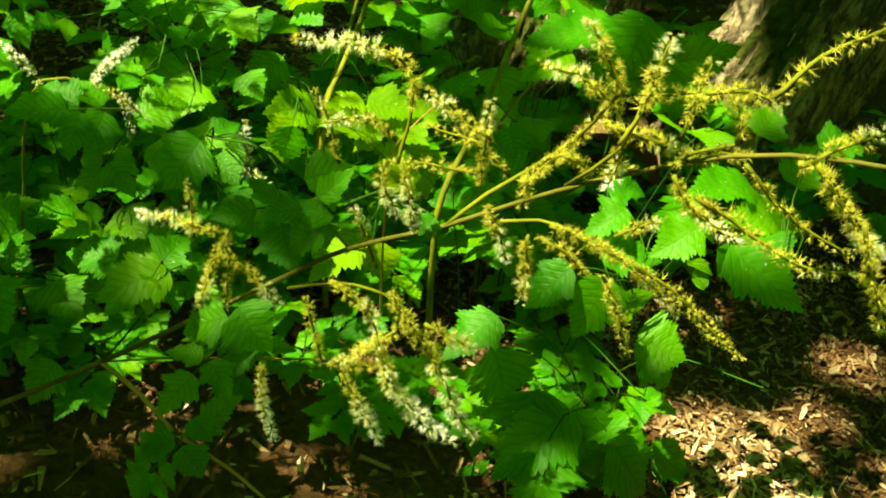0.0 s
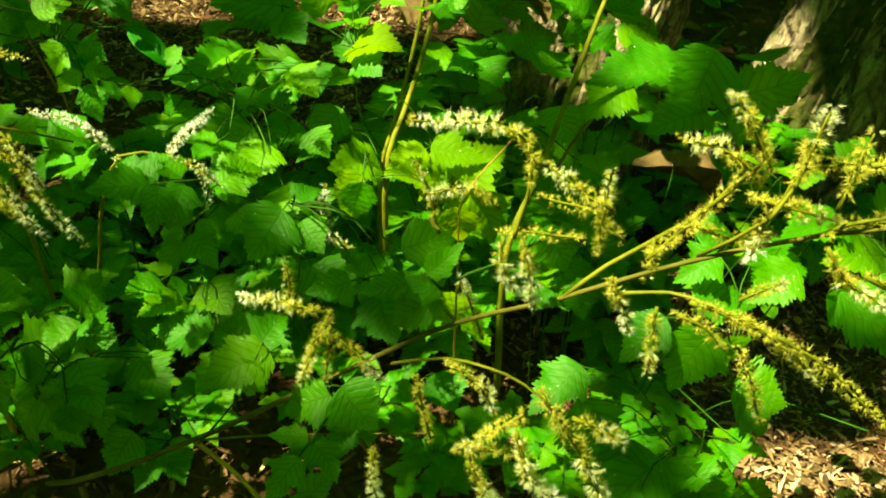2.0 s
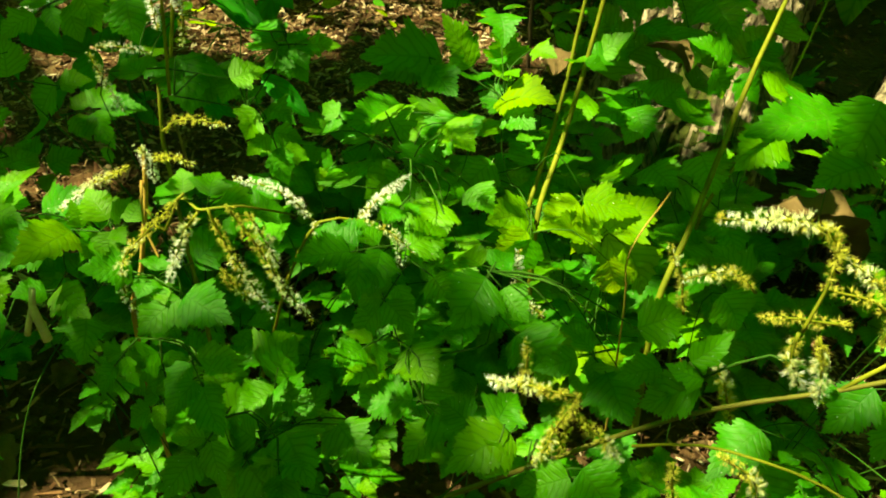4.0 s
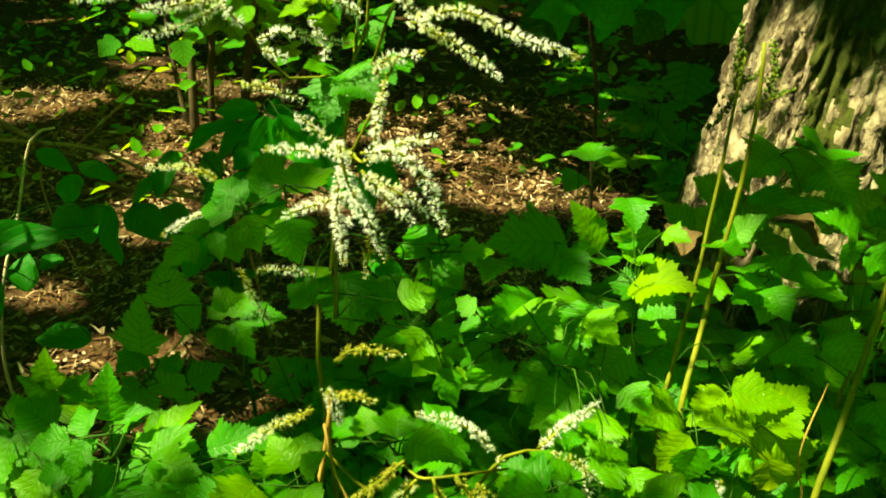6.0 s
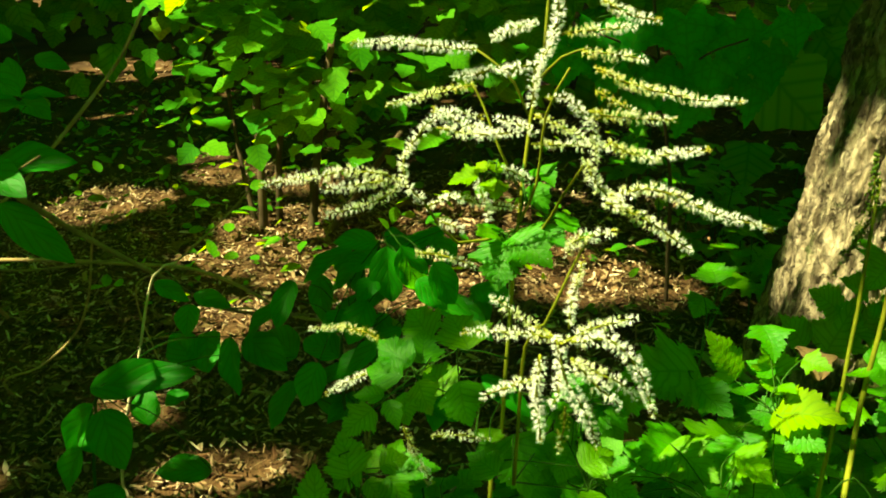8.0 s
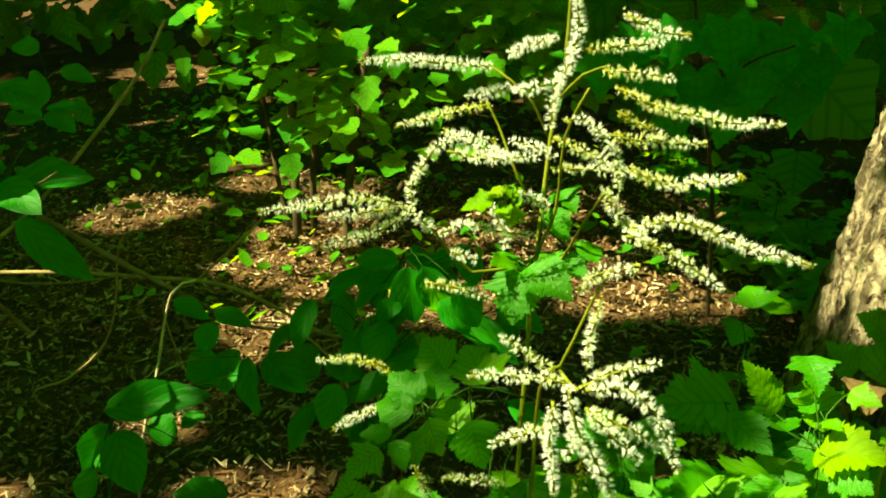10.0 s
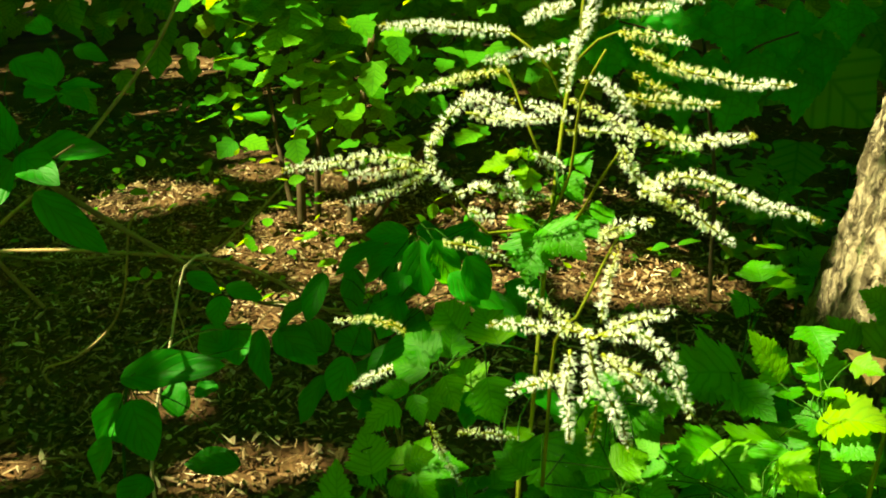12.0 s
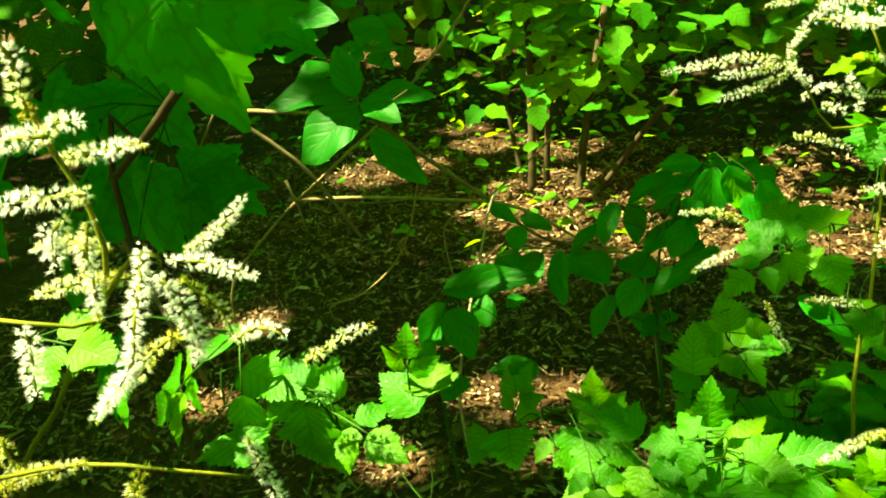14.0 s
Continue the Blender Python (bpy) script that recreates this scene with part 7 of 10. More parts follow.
leaf(budding2, (0.254, 0.88, 0.402), (0.237, 0.88, 0.318), 0.076)
leaf(budding2, (0.273, 0.85, 0.363), (0.351, 0.85, 0.404), 0.059)
leaf(budding2, (0.254, 0.86, 0.34), (0.214, 0.86, 0.322), 0.060)
leaf(budding2, (0.261, 0.82, 0.353), (0.319, 0.82, 0.34), 0.045)
leaf(budding2, (0.195, 0.96, 0.323), (0.168, 0.96, 0.283), 0.059)
leaf(budding2, (0.334, 0.92, 0.376), (0.295, 0.92, 0.398), 0.054)
leaf(budding2, (0.186, 1, 0.355), (0.222, 1, 0.38), 0.058)
stalks(budding2, [[(0.198, 0.999, -0.05), (0.223, 0.979, 0.094), (0.261, 0.95, 0.171), (0.257, 0.95, 0.312)], [(0.257, 0.95, 0.312), (0.256, 0.935, 0.347), (0.236, 0.92, 0.365)], [(0.257, 0.95, 0.312), (0.257, 0.915, 0.381), (0.254, 0.88, 0.402)], [(0.257, 0.95, 0.312), (0.256, 0.9, 0.347), (0.273, 0.85, 0.363)], [(0.257, 0.95, 0.312), (0.264, 0.905, 0.341), (0.254, 0.86, 0.34)], [(0.257, 0.95, 0.312), (0.249, 0.885, 0.351), (0.261, 0.82, 0.353)], [(0.257, 0.95, 0.312), (0.231, 0.955, 0.333), (0.195, 0.96, 0.323)], [(0.257, 0.95, 0.312), (0.304, 0.935, 0.351), (0.334, 0.92, 0.376)], [(0.257, 0.95, 0.312), (0.213, 0.975, 0.34), (0.186, 1, 0.355)]])
leaf(budding2, (0.051, 1, 0.337), (-0.012, 1, 0.32), 0.049)
leaf(budding2, (0.046, 0.99, 0.326), (0.03, 0.99, 0.29), 0.041)
leaf(budding2, (-0.017, 1.02, 0.332), (-0.043, 1.02, 0.308), 0.045)
leaf(budding2, (0.097, 1.02, 0.308), (0.121, 1.02, 0.34), 0.053)
leaf(budding2, (0.032, 0.96, 0.261), (-0.01, 0.96, 0.271), 0.059)
leaf(budding2, (0.111, 0.96, 0.292), (0.145, 0.96, 0.25), 0.059)
stalks(budding2, [[(0.189, 0.999, -0.05), (0.143, 0.999, 0.148), (0.074, 1, 0.269), (0.054, 1, 0.312)], [(0.054, 1, 0.312), (0.063, 1, 0.33), (0.051, 1, 0.337)], [(0.054, 1, 0.312), (0.054, 0.995, 0.33), (0.046, 0.99, 0.326)], [(0.054, 1, 0.312), (0.026, 1.01, 0.338), (-0.017, 1.02, 0.332)], [(0.054, 1, 0.312), (0.07, 1.01, 0.308), (0.097, 1.02, 0.308)], [(0.074, 1, 0.269), (0.063, 0.98, 0.27), (0.032, 0.96, 0.261)], [(0.074, 1, 0.269), (0.086, 0.98, 0.295), (0.111, 0.96, 0.292)]])
leaf(budding2, (-0.182, 0.92, 0.351), (-0.246, 0.92, 0.311), 0.061)
leaf(budding2, (-0.173, 0.9, 0.354), (-0.211, 0.9, 0.3), 0.054)
leaf(budding2, (-0.163, 0.95, 0.308), (-0.131, 0.95, 0.346), 0.063)
leaf(budding2, (-0.232, 0.8, 0.345), (-0.279, 0.8, 0.309), 0.040)
leaf(budding2, (-0.136, 0.9, 0.305), (-0.169, 0.9, 0.253), 0.048)
leaf(budding2, (-0.232, 0.9, 0.359), (-0.288, 0.9, 0.341), 0.059)
leaf(budding2, (-0.173, 0.86, 0.299), (-0.21, 0.86, 0.282), 0.044)
leaf(budding2, (-0.08, 0.98, 0.261), (-0.108, 0.98, 0.302), 0.059)
leaf(budding2, (-0.092, 0.85, 0.266), (-0.129, 0.85, 0.268), 0.054)
stalks(budding2, [[(0.088, 0.988, -0.05), (-0.003, 0.961, 0.151), (-0.139, 0.92, 0.275), (-0.171, 0.92, 0.32)], [(-0.171, 0.92, 0.32), (-0.168, 0.92, 0.345), (-0.182, 0.92, 0.351)], [(-0.171, 0.92, 0.32), (-0.166, 0.91, 0.349), (-0.173, 0.9, 0.354)], [(-0.171, 0.92, 0.32), (-0.174, 0.935, 0.31), (-0.163, 0.95, 0.308)], [(-0.171, 0.92, 0.32), (-0.193, 0.86, 0.355), (-0.232, 0.8, 0.345)], [(-0.139, 0.92, 0.275), (-0.133, 0.91, 0.303), (-0.136, 0.9, 0.305)], [(-0.171, 0.92, 0.32), (-0.192, 0.91, 0.352), (-0.232, 0.9, 0.359)], [(-0.171, 0.92, 0.32), (-0.163, 0.89, 0.321), (-0.173, 0.86, 0.299)], [(-0.139, 0.92, 0.275), (-0.104, 0.95, 0.27), (-0.08, 0.98, 0.261)], [(-0.139, 0.92, 0.275), (-0.106, 0.885, 0.28), (-0.092, 0.85, 0.266)]])
leaf(budding2, (-0.04, 0.72, -0.028), (-0.124, 0.72, -0.039), 0.054)
leaf(budding2, (-0.096, 0.72, -0.089), (-0.046, 0.72, -0.174), 0.063)
leaf(budding2, (0.021, 0.7, -0.058), (-0.001, 0.7, -0.161), 0.064)
leaf(budding2, (0.024, 0.7, -0.01), (0.051, 0.7, 0.048), 0.056)
leaf(budding2, (-0.011, 0.68, -0.079), (-0.062, 0.68, -0.159), 0.067)
leaf(budding2, (0.044, 0.66, -0.079), (-0.005, 0.66, -0.148), 0.066)
leaf(budding2, (0.068, 0.66, -0.056), (0.125, 0.66, -0.04), 0.063)
leaf(budding2, (0.094, 0.62, -0.054), (0.165, 0.62, -0.097), 0.062)
leaf(budding2, (-0.02, 0.65, 0.151), (0.016, 0.65, 0.125), 0.049)
leaf(budding2, (-0.101, 0.66, -0.106), (-0.142, 0.66, -0.163), 0.066)
leaf(budding2, (-0.317, 0.62, 0.085), (-0.347, 0.62, 0.033), 0.049)
leaf(budding2, (-0.323, 0.66, -0.061), (-0.379, 0.66, -0.096), 0.063)
leaf(budding2, (-0.262, 0.66, -0.017), (-0.295, 0.66, -0.087), 0.055)
leaf(budding2, (-0.341, 0.64, -0.107), (-0.403, 0.64, -0.134), 0.056)

# ---------------------------------------------------------------- goatsbeard at the end of the way
near = thing("goatsbeard", (-0.86, 0.42, 0), "goatsbeard close by with thick white hanging flower spikes", "flowering plant", "goatsbeard plants")
stem("main_stem", near, [(-0.999, 0.37, -0.06), (-1.009, 0.36, 0.439), (-0.912, 0.34, 0.599), (-0.839, 0.32, 0.677), (-0.835, 0.32, 0.722), (-0.848, 0.32, 0.754), (-0.847, 0.31, 0.794), (-0.85, 0.31, 0.819)], 0.0028, 0.0014)
stem("branch", near, [(-0.89, 0.28, 0.682), (-0.837, 0.29, 0.673), (-0.837, 0.31, 0.669)], 0.0012, 0.001)
stem("branch", near, [(-0.905, 0.26, 0.596), (-0.839, 0.27, 0.608), (-0.795, 0.28, 0.602), (-0.766, 0.3, 0.586)], 0.0013, 0.001)
stem("branch", near, [(-0.839, 0.32, 0.677), (-0.807, 0.31, 0.703), (-0.794, 0.31, 0.701)], 0.0016, 0.001)
spike(near, [(-0.795, 0.3, 0.708), (-0.79, 0.28, 0.685), (-0.794, 0.27, 0.662), (-0.828, 0.275, 0.629)], size=0.0034, bloom=1.0, bare=0.02, fresh=(0.9, 1.2), density=1.5, sunny=0.0084)
spike(near, [(-0.751, 0.255, 0.716), (-0.745, 0.255, 0.704), (-0.741, 0.255, 0.692), (-0.743, 0.255, 0.679)], size=0.0034, bloom=1.0, bare=0.05, fresh=(0.9, 1.2), density=1.5, sunny=0.0084)
spike(near, [(-0.852, 0.39, 0.665), (-0.83, 0.39, 0.664), (-0.796, 0.39, 0.655)], size=0.0033, bloom=1.0, bare=0.03, fresh=(0.8, 1.1), density=1.3, sunny=0.0084)
spike(near, [(-0.8, 0.33, 0.682), (-0.784, 0.33, 0.667), (-0.776, 0.33, 0.648)], size=0.0034, bloom=1.0, bare=0.05, fresh=(0, 0.5), density=0.8, sunny=0.0084)
spike(near, [(-0.853, 0.41, 0.663), (-0.826, 0.41, 0.679), (-0.807, 0.41, 0.697)], size=0.0031, bloom=1.0, bare=0.02, fresh=(0.6, 0.9), density=1.2, sunny=0.0084)
spike(near, [(-0.797, 0.36, 0.631), (-0.781, 0.36, 0.638), (-0.765, 0.36, 0.634)], size=0.0033, bloom=1.0, bare=0, fresh=(0.6, 1), sunny=0.0084)
spike(near, [(-0.845, 0.27, 0.68), (-0.847, 0.27, 0.662), (-0.851, 0.27, 0.646)], size=0.0043, bloom=1.0, bare=0.03, fresh=(0.9, 1.2), density=1.4, sunny=0.0084)
spike(near, [(-0.822, 0.3, 0.721), (-0.825, 0.3, 0.707), (-0.83, 0.3, 0.674)], size=0.0034, bloom=1.0, bare=0.05, fresh=(0.5, 1), density=1.2, sunny=0.0084)
spike(near, [(-0.834, 0.3, 0.724), (-0.844, 0.3, 0.715), (-0.847, 0.3, 0.701)], size=0.0043, bloom=1.0, bare=0.02, fresh=(0.7, 1.1), density=1.3, sunny=0.0084)
spike(near, [(-0.817, 0.3, 0.736), (-0.847, 0.3, 0.735), (-0.876, 0.3, 0.73)], size=0.0043, bloom=1.0, bare=0.02, fresh=(0.5, 1.1), density=1.2, sunny=0.0084)
spike(near, [(-0.855, 0.33, 0.744), (-0.831, 0.33, 0.748), (-0.805, 0.33, 0.751)], size=0.0033, bloom=1.0, bare=0.05, fresh=(0.4, 0.9), density=1.2, sunny=0.0084)
spike(near, [(-0.828, 0.3, 0.764), (-0.85, 0.3, 0.763), (-0.872, 0.3, 0.757)], size=0.0043, bloom=1.0, bare=0.02, fresh=(0.5, 1.1), density=1.2, sunny=0.0084)
spike(near, [(-0.857, 0.33, 0.762), (-0.846, 0.33, 0.764), (-0.836, 0.33, 0.764)], size=0.0034, bloom=1.0, bare=0, fresh=(0.5, 1), sunny=0.0084)
spike(near, [(-0.846, 0.31, 0.771), (-0.845, 0.31, 0.791), (-0.846, 0.31, 0.804)], size=0.0043, bloom=1.0, bare=0.05, density=1.1, sunny=0.0084)
spike(near, [(-0.823, 0.32, 0.686), (-0.851, 0.32, 0.683), (-0.887, 0.32, 0.674)], size=0.0034, bloom=1.0, bare=0.02, fresh=(0.2, 0.6), density=1, sunny=0.0084)
spike(near, [(-0.837, 0.33, 0.697), (-0.861, 0.33, 0.7), (-0.888, 0.33, 0.697)], size=0.0034, bloom=1.0, bare=0.05, fresh=(0.2, 0.6), sunny=0.0084)
spike(near, [(-0.785, 0.3, 0.666), (-0.804, 0.3, 0.656), (-0.819, 0.3, 0.637)], size=0.0034, bloom=1.0, bare=0.05, fresh=(0.1, 0.5), density=0.8, sunny=0.0084)
spike(near, [(-0.773, 0.316, 0.598), (-0.768, 0.316, 0.576), (-0.759, 0.316, 0.555)], size=0.0034, bloom=1.0, bare=0.02, fresh=(0.6, 1.1), density=1.2, sunny=0.0084)
spike(near, [(-0.792, 0.42, 0.583), (-0.771, 0.42, 0.598), (-0.744, 0.42, 0.61)], size=0.0033, bloom=1.0, bare=0.03, fresh=(0.3, 0.9), density=0.9, sunny=0.0084)
spike(near, [(-0.906, 0.27, 0.581), (-0.879, 0.27, 0.595), (-0.835, 0.27, 0.609)], size=0.0036, bloom=1.0, bare=0.02, fresh=(0, 0.5), density=0.9, sunny=0.0084)
spike(near, [(-0.811, 0.28, 0.603), (-0.818, 0.28, 0.59), (-0.826, 0.28, 0.575)], size=0.0034, bloom=1.0, bare=0.05, fresh=(0, 0.4), density=0.9, sunny=0.0084)
spike(near, [(-0.897, 0.28, 0.61), (-0.895, 0.28, 0.596), (-0.892, 0.28, 0.587)], size=0.0034, bloom=1.0, bare=0.05, fresh=(0.1, 0.5), sunny=0.0084)
stalks(budding2, [[(0.16, 0.968, -0.05), (0.115, 0.869, -0.084), (0.048, 0.72, -0.153), (0.013, 0.72, -0.061), (-0.016, 0.72, -0.026)], [(-0.016, 0.72, -0.026), (-0.018, 0.72, -0.023), (-0.04, 0.72, -0.028)], [(-0.016, 0.72, -0.026), (-0.061, 0.72, -0.036), (-0.096, 0.72, -0.089)], [(0.013, 0.72, -0.061), (0.019, 0.71, -0.048), (0.021, 0.7, -0.058)], [(-0.016, 0.72, -0.026), (-0.001, 0.71, -0.021), (0.024, 0.7, -0.01)], [(0.013, 0.72, -0.061), (0.007, 0.7, -0.056), (-0.011, 0.68, -0.079)], [(0.013, 0.72, -0.061), (0.034, 0.69, -0.054), (0.044, 0.66, -0.079)], [(0.013, 0.72, -0.061), (0.031, 0.69, -0.052), (0.068, 0.66, -0.056)], [(0.013, 0.72, -0.061), (0.045, 0.67, -0.037), (0.094, 0.62, -0.054)], [(0.021, 0.769, -0.06), (-0.007, 0.715, 0.042), (-0.04, 0.65, 0.136), (-0.02, 0.65, 0.151)], [(-0.016, 0.72, -0.026), (-0.053, 0.69, -0.042), (-0.101, 0.66, -0.106)], [(-0.219, 0.713, -0.06), (-0.257, 0.671, 0.009), (-0.304, 0.62, 0.076), (-0.317, 0.62, 0.085)], [(-0.214, 0.748, -0.06), (-0.253, 0.709, -0.076), (-0.302, 0.66, -0.078), (-0.323, 0.66, -0.061)], [(-0.166, 0.753, -0.06), (-0.204, 0.711, -0.046), (-0.251, 0.66, -0.025), (-0.262, 0.66, -0.017)], [(-0.232, 0.73, -0.06), (-0.271, 0.689, -0.103), (-0.319, 0.64, -0.127), (-0.341, 0.64, -0.107)]])
leaf(near, (-0.815, 0.35, 0.621), (-0.867, 0.35, 0.572), 0.039)
leaf(near, (-0.814, 0.37, 0.617), (-0.804, 0.37, 0.625), 0.032)
leaf(near, (-0.804, 0.35, 0.578), (-0.831, 0.35, 0.56), 0.046)
leaf(near, (-0.835, 0.33, 0.632), (-0.89, 0.33, 0.592), 0.037)
leaf(near, (-0.795, 0.35, 0.601), (-0.791, 0.35, 0.552), 0.024)
leaf(near, (-0.819, 0.39, 0.594), (-0.803, 0.39, 0.579), 0.030)
leaf(near, (-0.886, 0.31, 0.654), (-0.858, 0.31, 0.648), 0.041)
stalks(near, [[(-0.887, 0.489, -0.05), (-0.89, 0.446, 0.268), (-0.895, 0.38, 0.487), (-0.831, 0.38, 0.572), (-0.804, 0.38, 0.62)], [(-0.804, 0.38, 0.62), (-0.802, 0.365, 0.631), (-0.815, 0.35, 0.621)], [(-0.804, 0.38, 0.62), (-0.816, 0.375, 0.614), (-0.814, 0.37, 0.617)], [(-0.831, 0.38, 0.572), (-0.809, 0.365, 0.585), (-0.804, 0.35, 0.578)], [(-0.804, 0.38, 0.62), (-0.812, 0.355, 0.639), (-0.835, 0.33, 0.632)], [(-0.804, 0.38, 0.62), (-0.8, 0.365, 0.625), (-0.795, 0.35, 0.601)], [(-0.831, 0.38, 0.572), (-0.832, 0.385, 0.593), (-0.819, 0.39, 0.594)], [(-0.804, 0.38, 0.62), (-0.855, 0.345, 0.652), (-0.886, 0.31, 0.654)]])
leaf(near, (-0.774, 0.39, 0.569), (-0.761, 0.39, 0.517), 0.034)
leaf(near, (-0.763, 0.39, 0.566), (-0.716, 0.37, 0.553), 0.036)
leaf(near, (-0.776, 0.38, 0.576), (-0.774, 0.38, 0.523), 0.033)
leaf(near, (-0.783, 0.39, 0.581), (-0.826, 0.39, 0.549), 0.026)
leaf(near, (-0.769, 0.41, 0.565), (-0.78, 0.41, 0.589), 0.034)
leaf(near, (-0.791, 0.41, 0.572), (-0.8, 0.41, 0.588), 0.027)
leaf(near, (-0.77, 0.42, 0.559), (-0.787, 0.42, 0.575), 0.023)
stalks(near, [[(-0.878, 0.451, -0.05), (-0.846, 0.427, 0.27), (-0.797, 0.39, 0.491), (-0.773, 0.39, 0.537), (-0.762, 0.39, 0.554)], [(-0.762, 0.39, 0.554), (-0.77, 0.39, 0.574), (-0.774, 0.39, 0.569)], [(-0.762, 0.39, 0.554), (-0.772, 0.394, 0.564), (-0.763, 0.39, 0.566)], [(-0.762, 0.39, 0.554), (-0.769, 0.385, 0.578), (-0.776, 0.38, 0.576)], [(-0.762, 0.39, 0.554), (-0.765, 0.39, 0.578), (-0.783, 0.39, 0.581)], [(-0.762, 0.39, 0.554), (-0.761, 0.4, 0.554), (-0.769, 0.41, 0.565)], [(-0.762, 0.39, 0.554), (-0.772, 0.4, 0.559), (-0.791, 0.41, 0.572)], [(-0.762, 0.39, 0.554), (-0.759, 0.405, 0.554), (-0.77, 0.42, 0.559)]])
leaf(near, (-0.786, 0.56, 0.477), (-0.782, 0.56, 0.54), 0.047)
leaf(near, (-0.769, 0.56, 0.473), (-0.746, 0.56, 0.506), 0.044)
leaf(near, (-0.777, 0.55, 0.462), (-0.797, 0.55, 0.498), 0.040)
leaf(near, (-0.827, 0.6, 0.384), (-0.793, 0.6, 0.393), 0.039)
stalks(near, [[(-0.859, 0.501, -0.05), (-0.829, 0.525, 0.196), (-0.784, 0.56, 0.357), (-0.777, 0.56, 0.417), (-0.779, 0.56, 0.472)], [(-0.779, 0.56, 0.472), (-0.783, 0.56, 0.465), (-0.786, 0.56, 0.477)], [(-0.779, 0.56, 0.472), (-0.78, 0.56, 0.465), (-0.769, 0.56, 0.473)], [(-0.779, 0.56, 0.472), (-0.774, 0.555, 0.46), (-0.777, 0.55, 0.462)], [(-0.784, 0.56, 0.357), (-0.815, 0.58, 0.375), (-0.827, 0.6, 0.384)]])
leaf(near, (-0.742, 0.7, 0.358), (-0.717, 0.7, 0.428), 0.053)
leaf(near, (-0.74, 0.68, 0.362), (-0.76, 0.68, 0.333), 0.054)
leaf(near, (-0.701, 0.66, 0.385), (-0.694, 0.66, 0.334), 0.052)
leaf(near, (-0.653, 0.72, 0.336), (-0.663, 0.72, 0.413), 0.037)
leaf(near, (-0.679, 0.66, 0.393), (-0.634, 0.66, 0.359), 0.051)
leaf(near, (-0.645, 0.7, 0.35), (-0.622, 0.7, 0.371), 0.035)
leaf(near, (-0.646, 0.58, 0.415), (-0.673, 0.58, 0.354), 0.067)
leaf(near, (-0.612, 0.6, 0.404), (-0.586, 0.6, 0.349), 0.067)
leaf(near, (-0.764, 0.68, 0.36), (-0.787, 0.68, 0.31), 0.037)
leaf(near, (-0.623, 0.6, 0.345), (-0.651, 0.6, 0.377), 0.058)
stalks(near, [[(-0.856, 0.552, -0.05), (-0.816, 0.611, 0.137), (-0.755, 0.7, 0.248), (-0.737, 0.7, 0.322), (-0.71, 0.7, 0.364)], [(-0.71, 0.7, 0.364), (-0.73, 0.7, 0.356), (-0.742, 0.7, 0.358)], [(-0.71, 0.7, 0.364), (-0.72, 0.69, 0.375), (-0.74, 0.68, 0.362)], [(-0.71, 0.7, 0.364), (-0.707, 0.68, 0.39), (-0.701, 0.66, 0.385)], [(-0.71, 0.7, 0.364), (-0.68, 0.71, 0.348), (-0.653, 0.72, 0.336)], [(-0.71, 0.7, 0.364), (-0.703, 0.68, 0.391), (-0.679, 0.66, 0.393)], [(-0.71, 0.7, 0.364), (-0.685, 0.7, 0.358), (-0.645, 0.7, 0.35)], [(-0.71, 0.7, 0.364), (-0.674, 0.64, 0.416), (-0.646, 0.58, 0.415)], [(-0.71, 0.7, 0.364), (-0.665, 0.65, 0.411), (-0.612, 0.6, 0.404)], [(-0.737, 0.7, 0.322), (-0.746, 0.69, 0.356), (-0.764, 0.68, 0.36)], [(-0.71, 0.7, 0.364), (-0.66, 0.65, 0.363), (-0.623, 0.6, 0.345)]])
leaf(near, (-0.567, 0.7, 0.421), (-0.567, 0.7, 0.476), 0.040)
leaf(near, (-0.564, 0.7, 0.421), (-0.594, 0.7, 0.411), 0.031)
leaf(near, (-0.567, 0.69, 0.397), (-0.596, 0.69, 0.401), 0.034)
leaf(near, (-0.56, 0.69, 0.391), (-0.526, 0.69, 0.406), 0.036)
leaf(near, (-0.567, 0.69, 0.394), (-0.564, 0.69, 0.373), 0.026)
leaf(near, (-0.559, 0.64, 0.386), (-0.494, 0.6, 0.415), 0.055)
leaf(near, (-0.564, 0.66, 0.366), (-0.588, 0.66, 0.382), 0.044)
stalks(near, [[(-0.713, 0.604, -0.05), (-0.641, 0.643, 0.152), (-0.535, 0.7, 0.276), (-0.566, 0.7, 0.338), (-0.564, 0.7, 0.4)], [(-0.564, 0.7, 0.4), (-0.566, 0.7, 0.403), (-0.567, 0.7, 0.421)], [(-0.564, 0.7, 0.4), (-0.555, 0.7, 0.416), (-0.564, 0.7, 0.421)], [(-0.564, 0.7, 0.4), (-0.556, 0.695, 0.398), (-0.567, 0.69, 0.397)], [(-0.564, 0.7, 0.4), (-0.571, 0.695, 0.393), (-0.56, 0.69, 0.391)], [(-0.564, 0.7, 0.4), (-0.567, 0.695, 0.408), (-0.567, 0.69, 0.394)], [(-0.564, 0.7, 0.4), (-0.569, 0.675, 0.397), (-0.559, 0.64, 0.386)], [(-0.566, 0.7, 0.338), (-0.557, 0.68, 0.352), (-0.564, 0.66, 0.366)]])
leaf(near, (-0.479, 0.58, 0.405), (-0.523, 0.58, 0.384), 0.052)
leaf(near, (-0.454, 0.62, 0.377), (-0.443, 0.62, 0.406), 0.034)
leaf(near, (-0.46, 0.6, 0.386), (-0.489, 0.6, 0.389), 0.039)
leaf(near, (-0.43, 0.62, 0.385), (-0.419, 0.62, 0.408), 0.029)
leaf(near, (-0.52, 0.57, 0.403), (-0.553, 0.57, 0.377), 0.048)
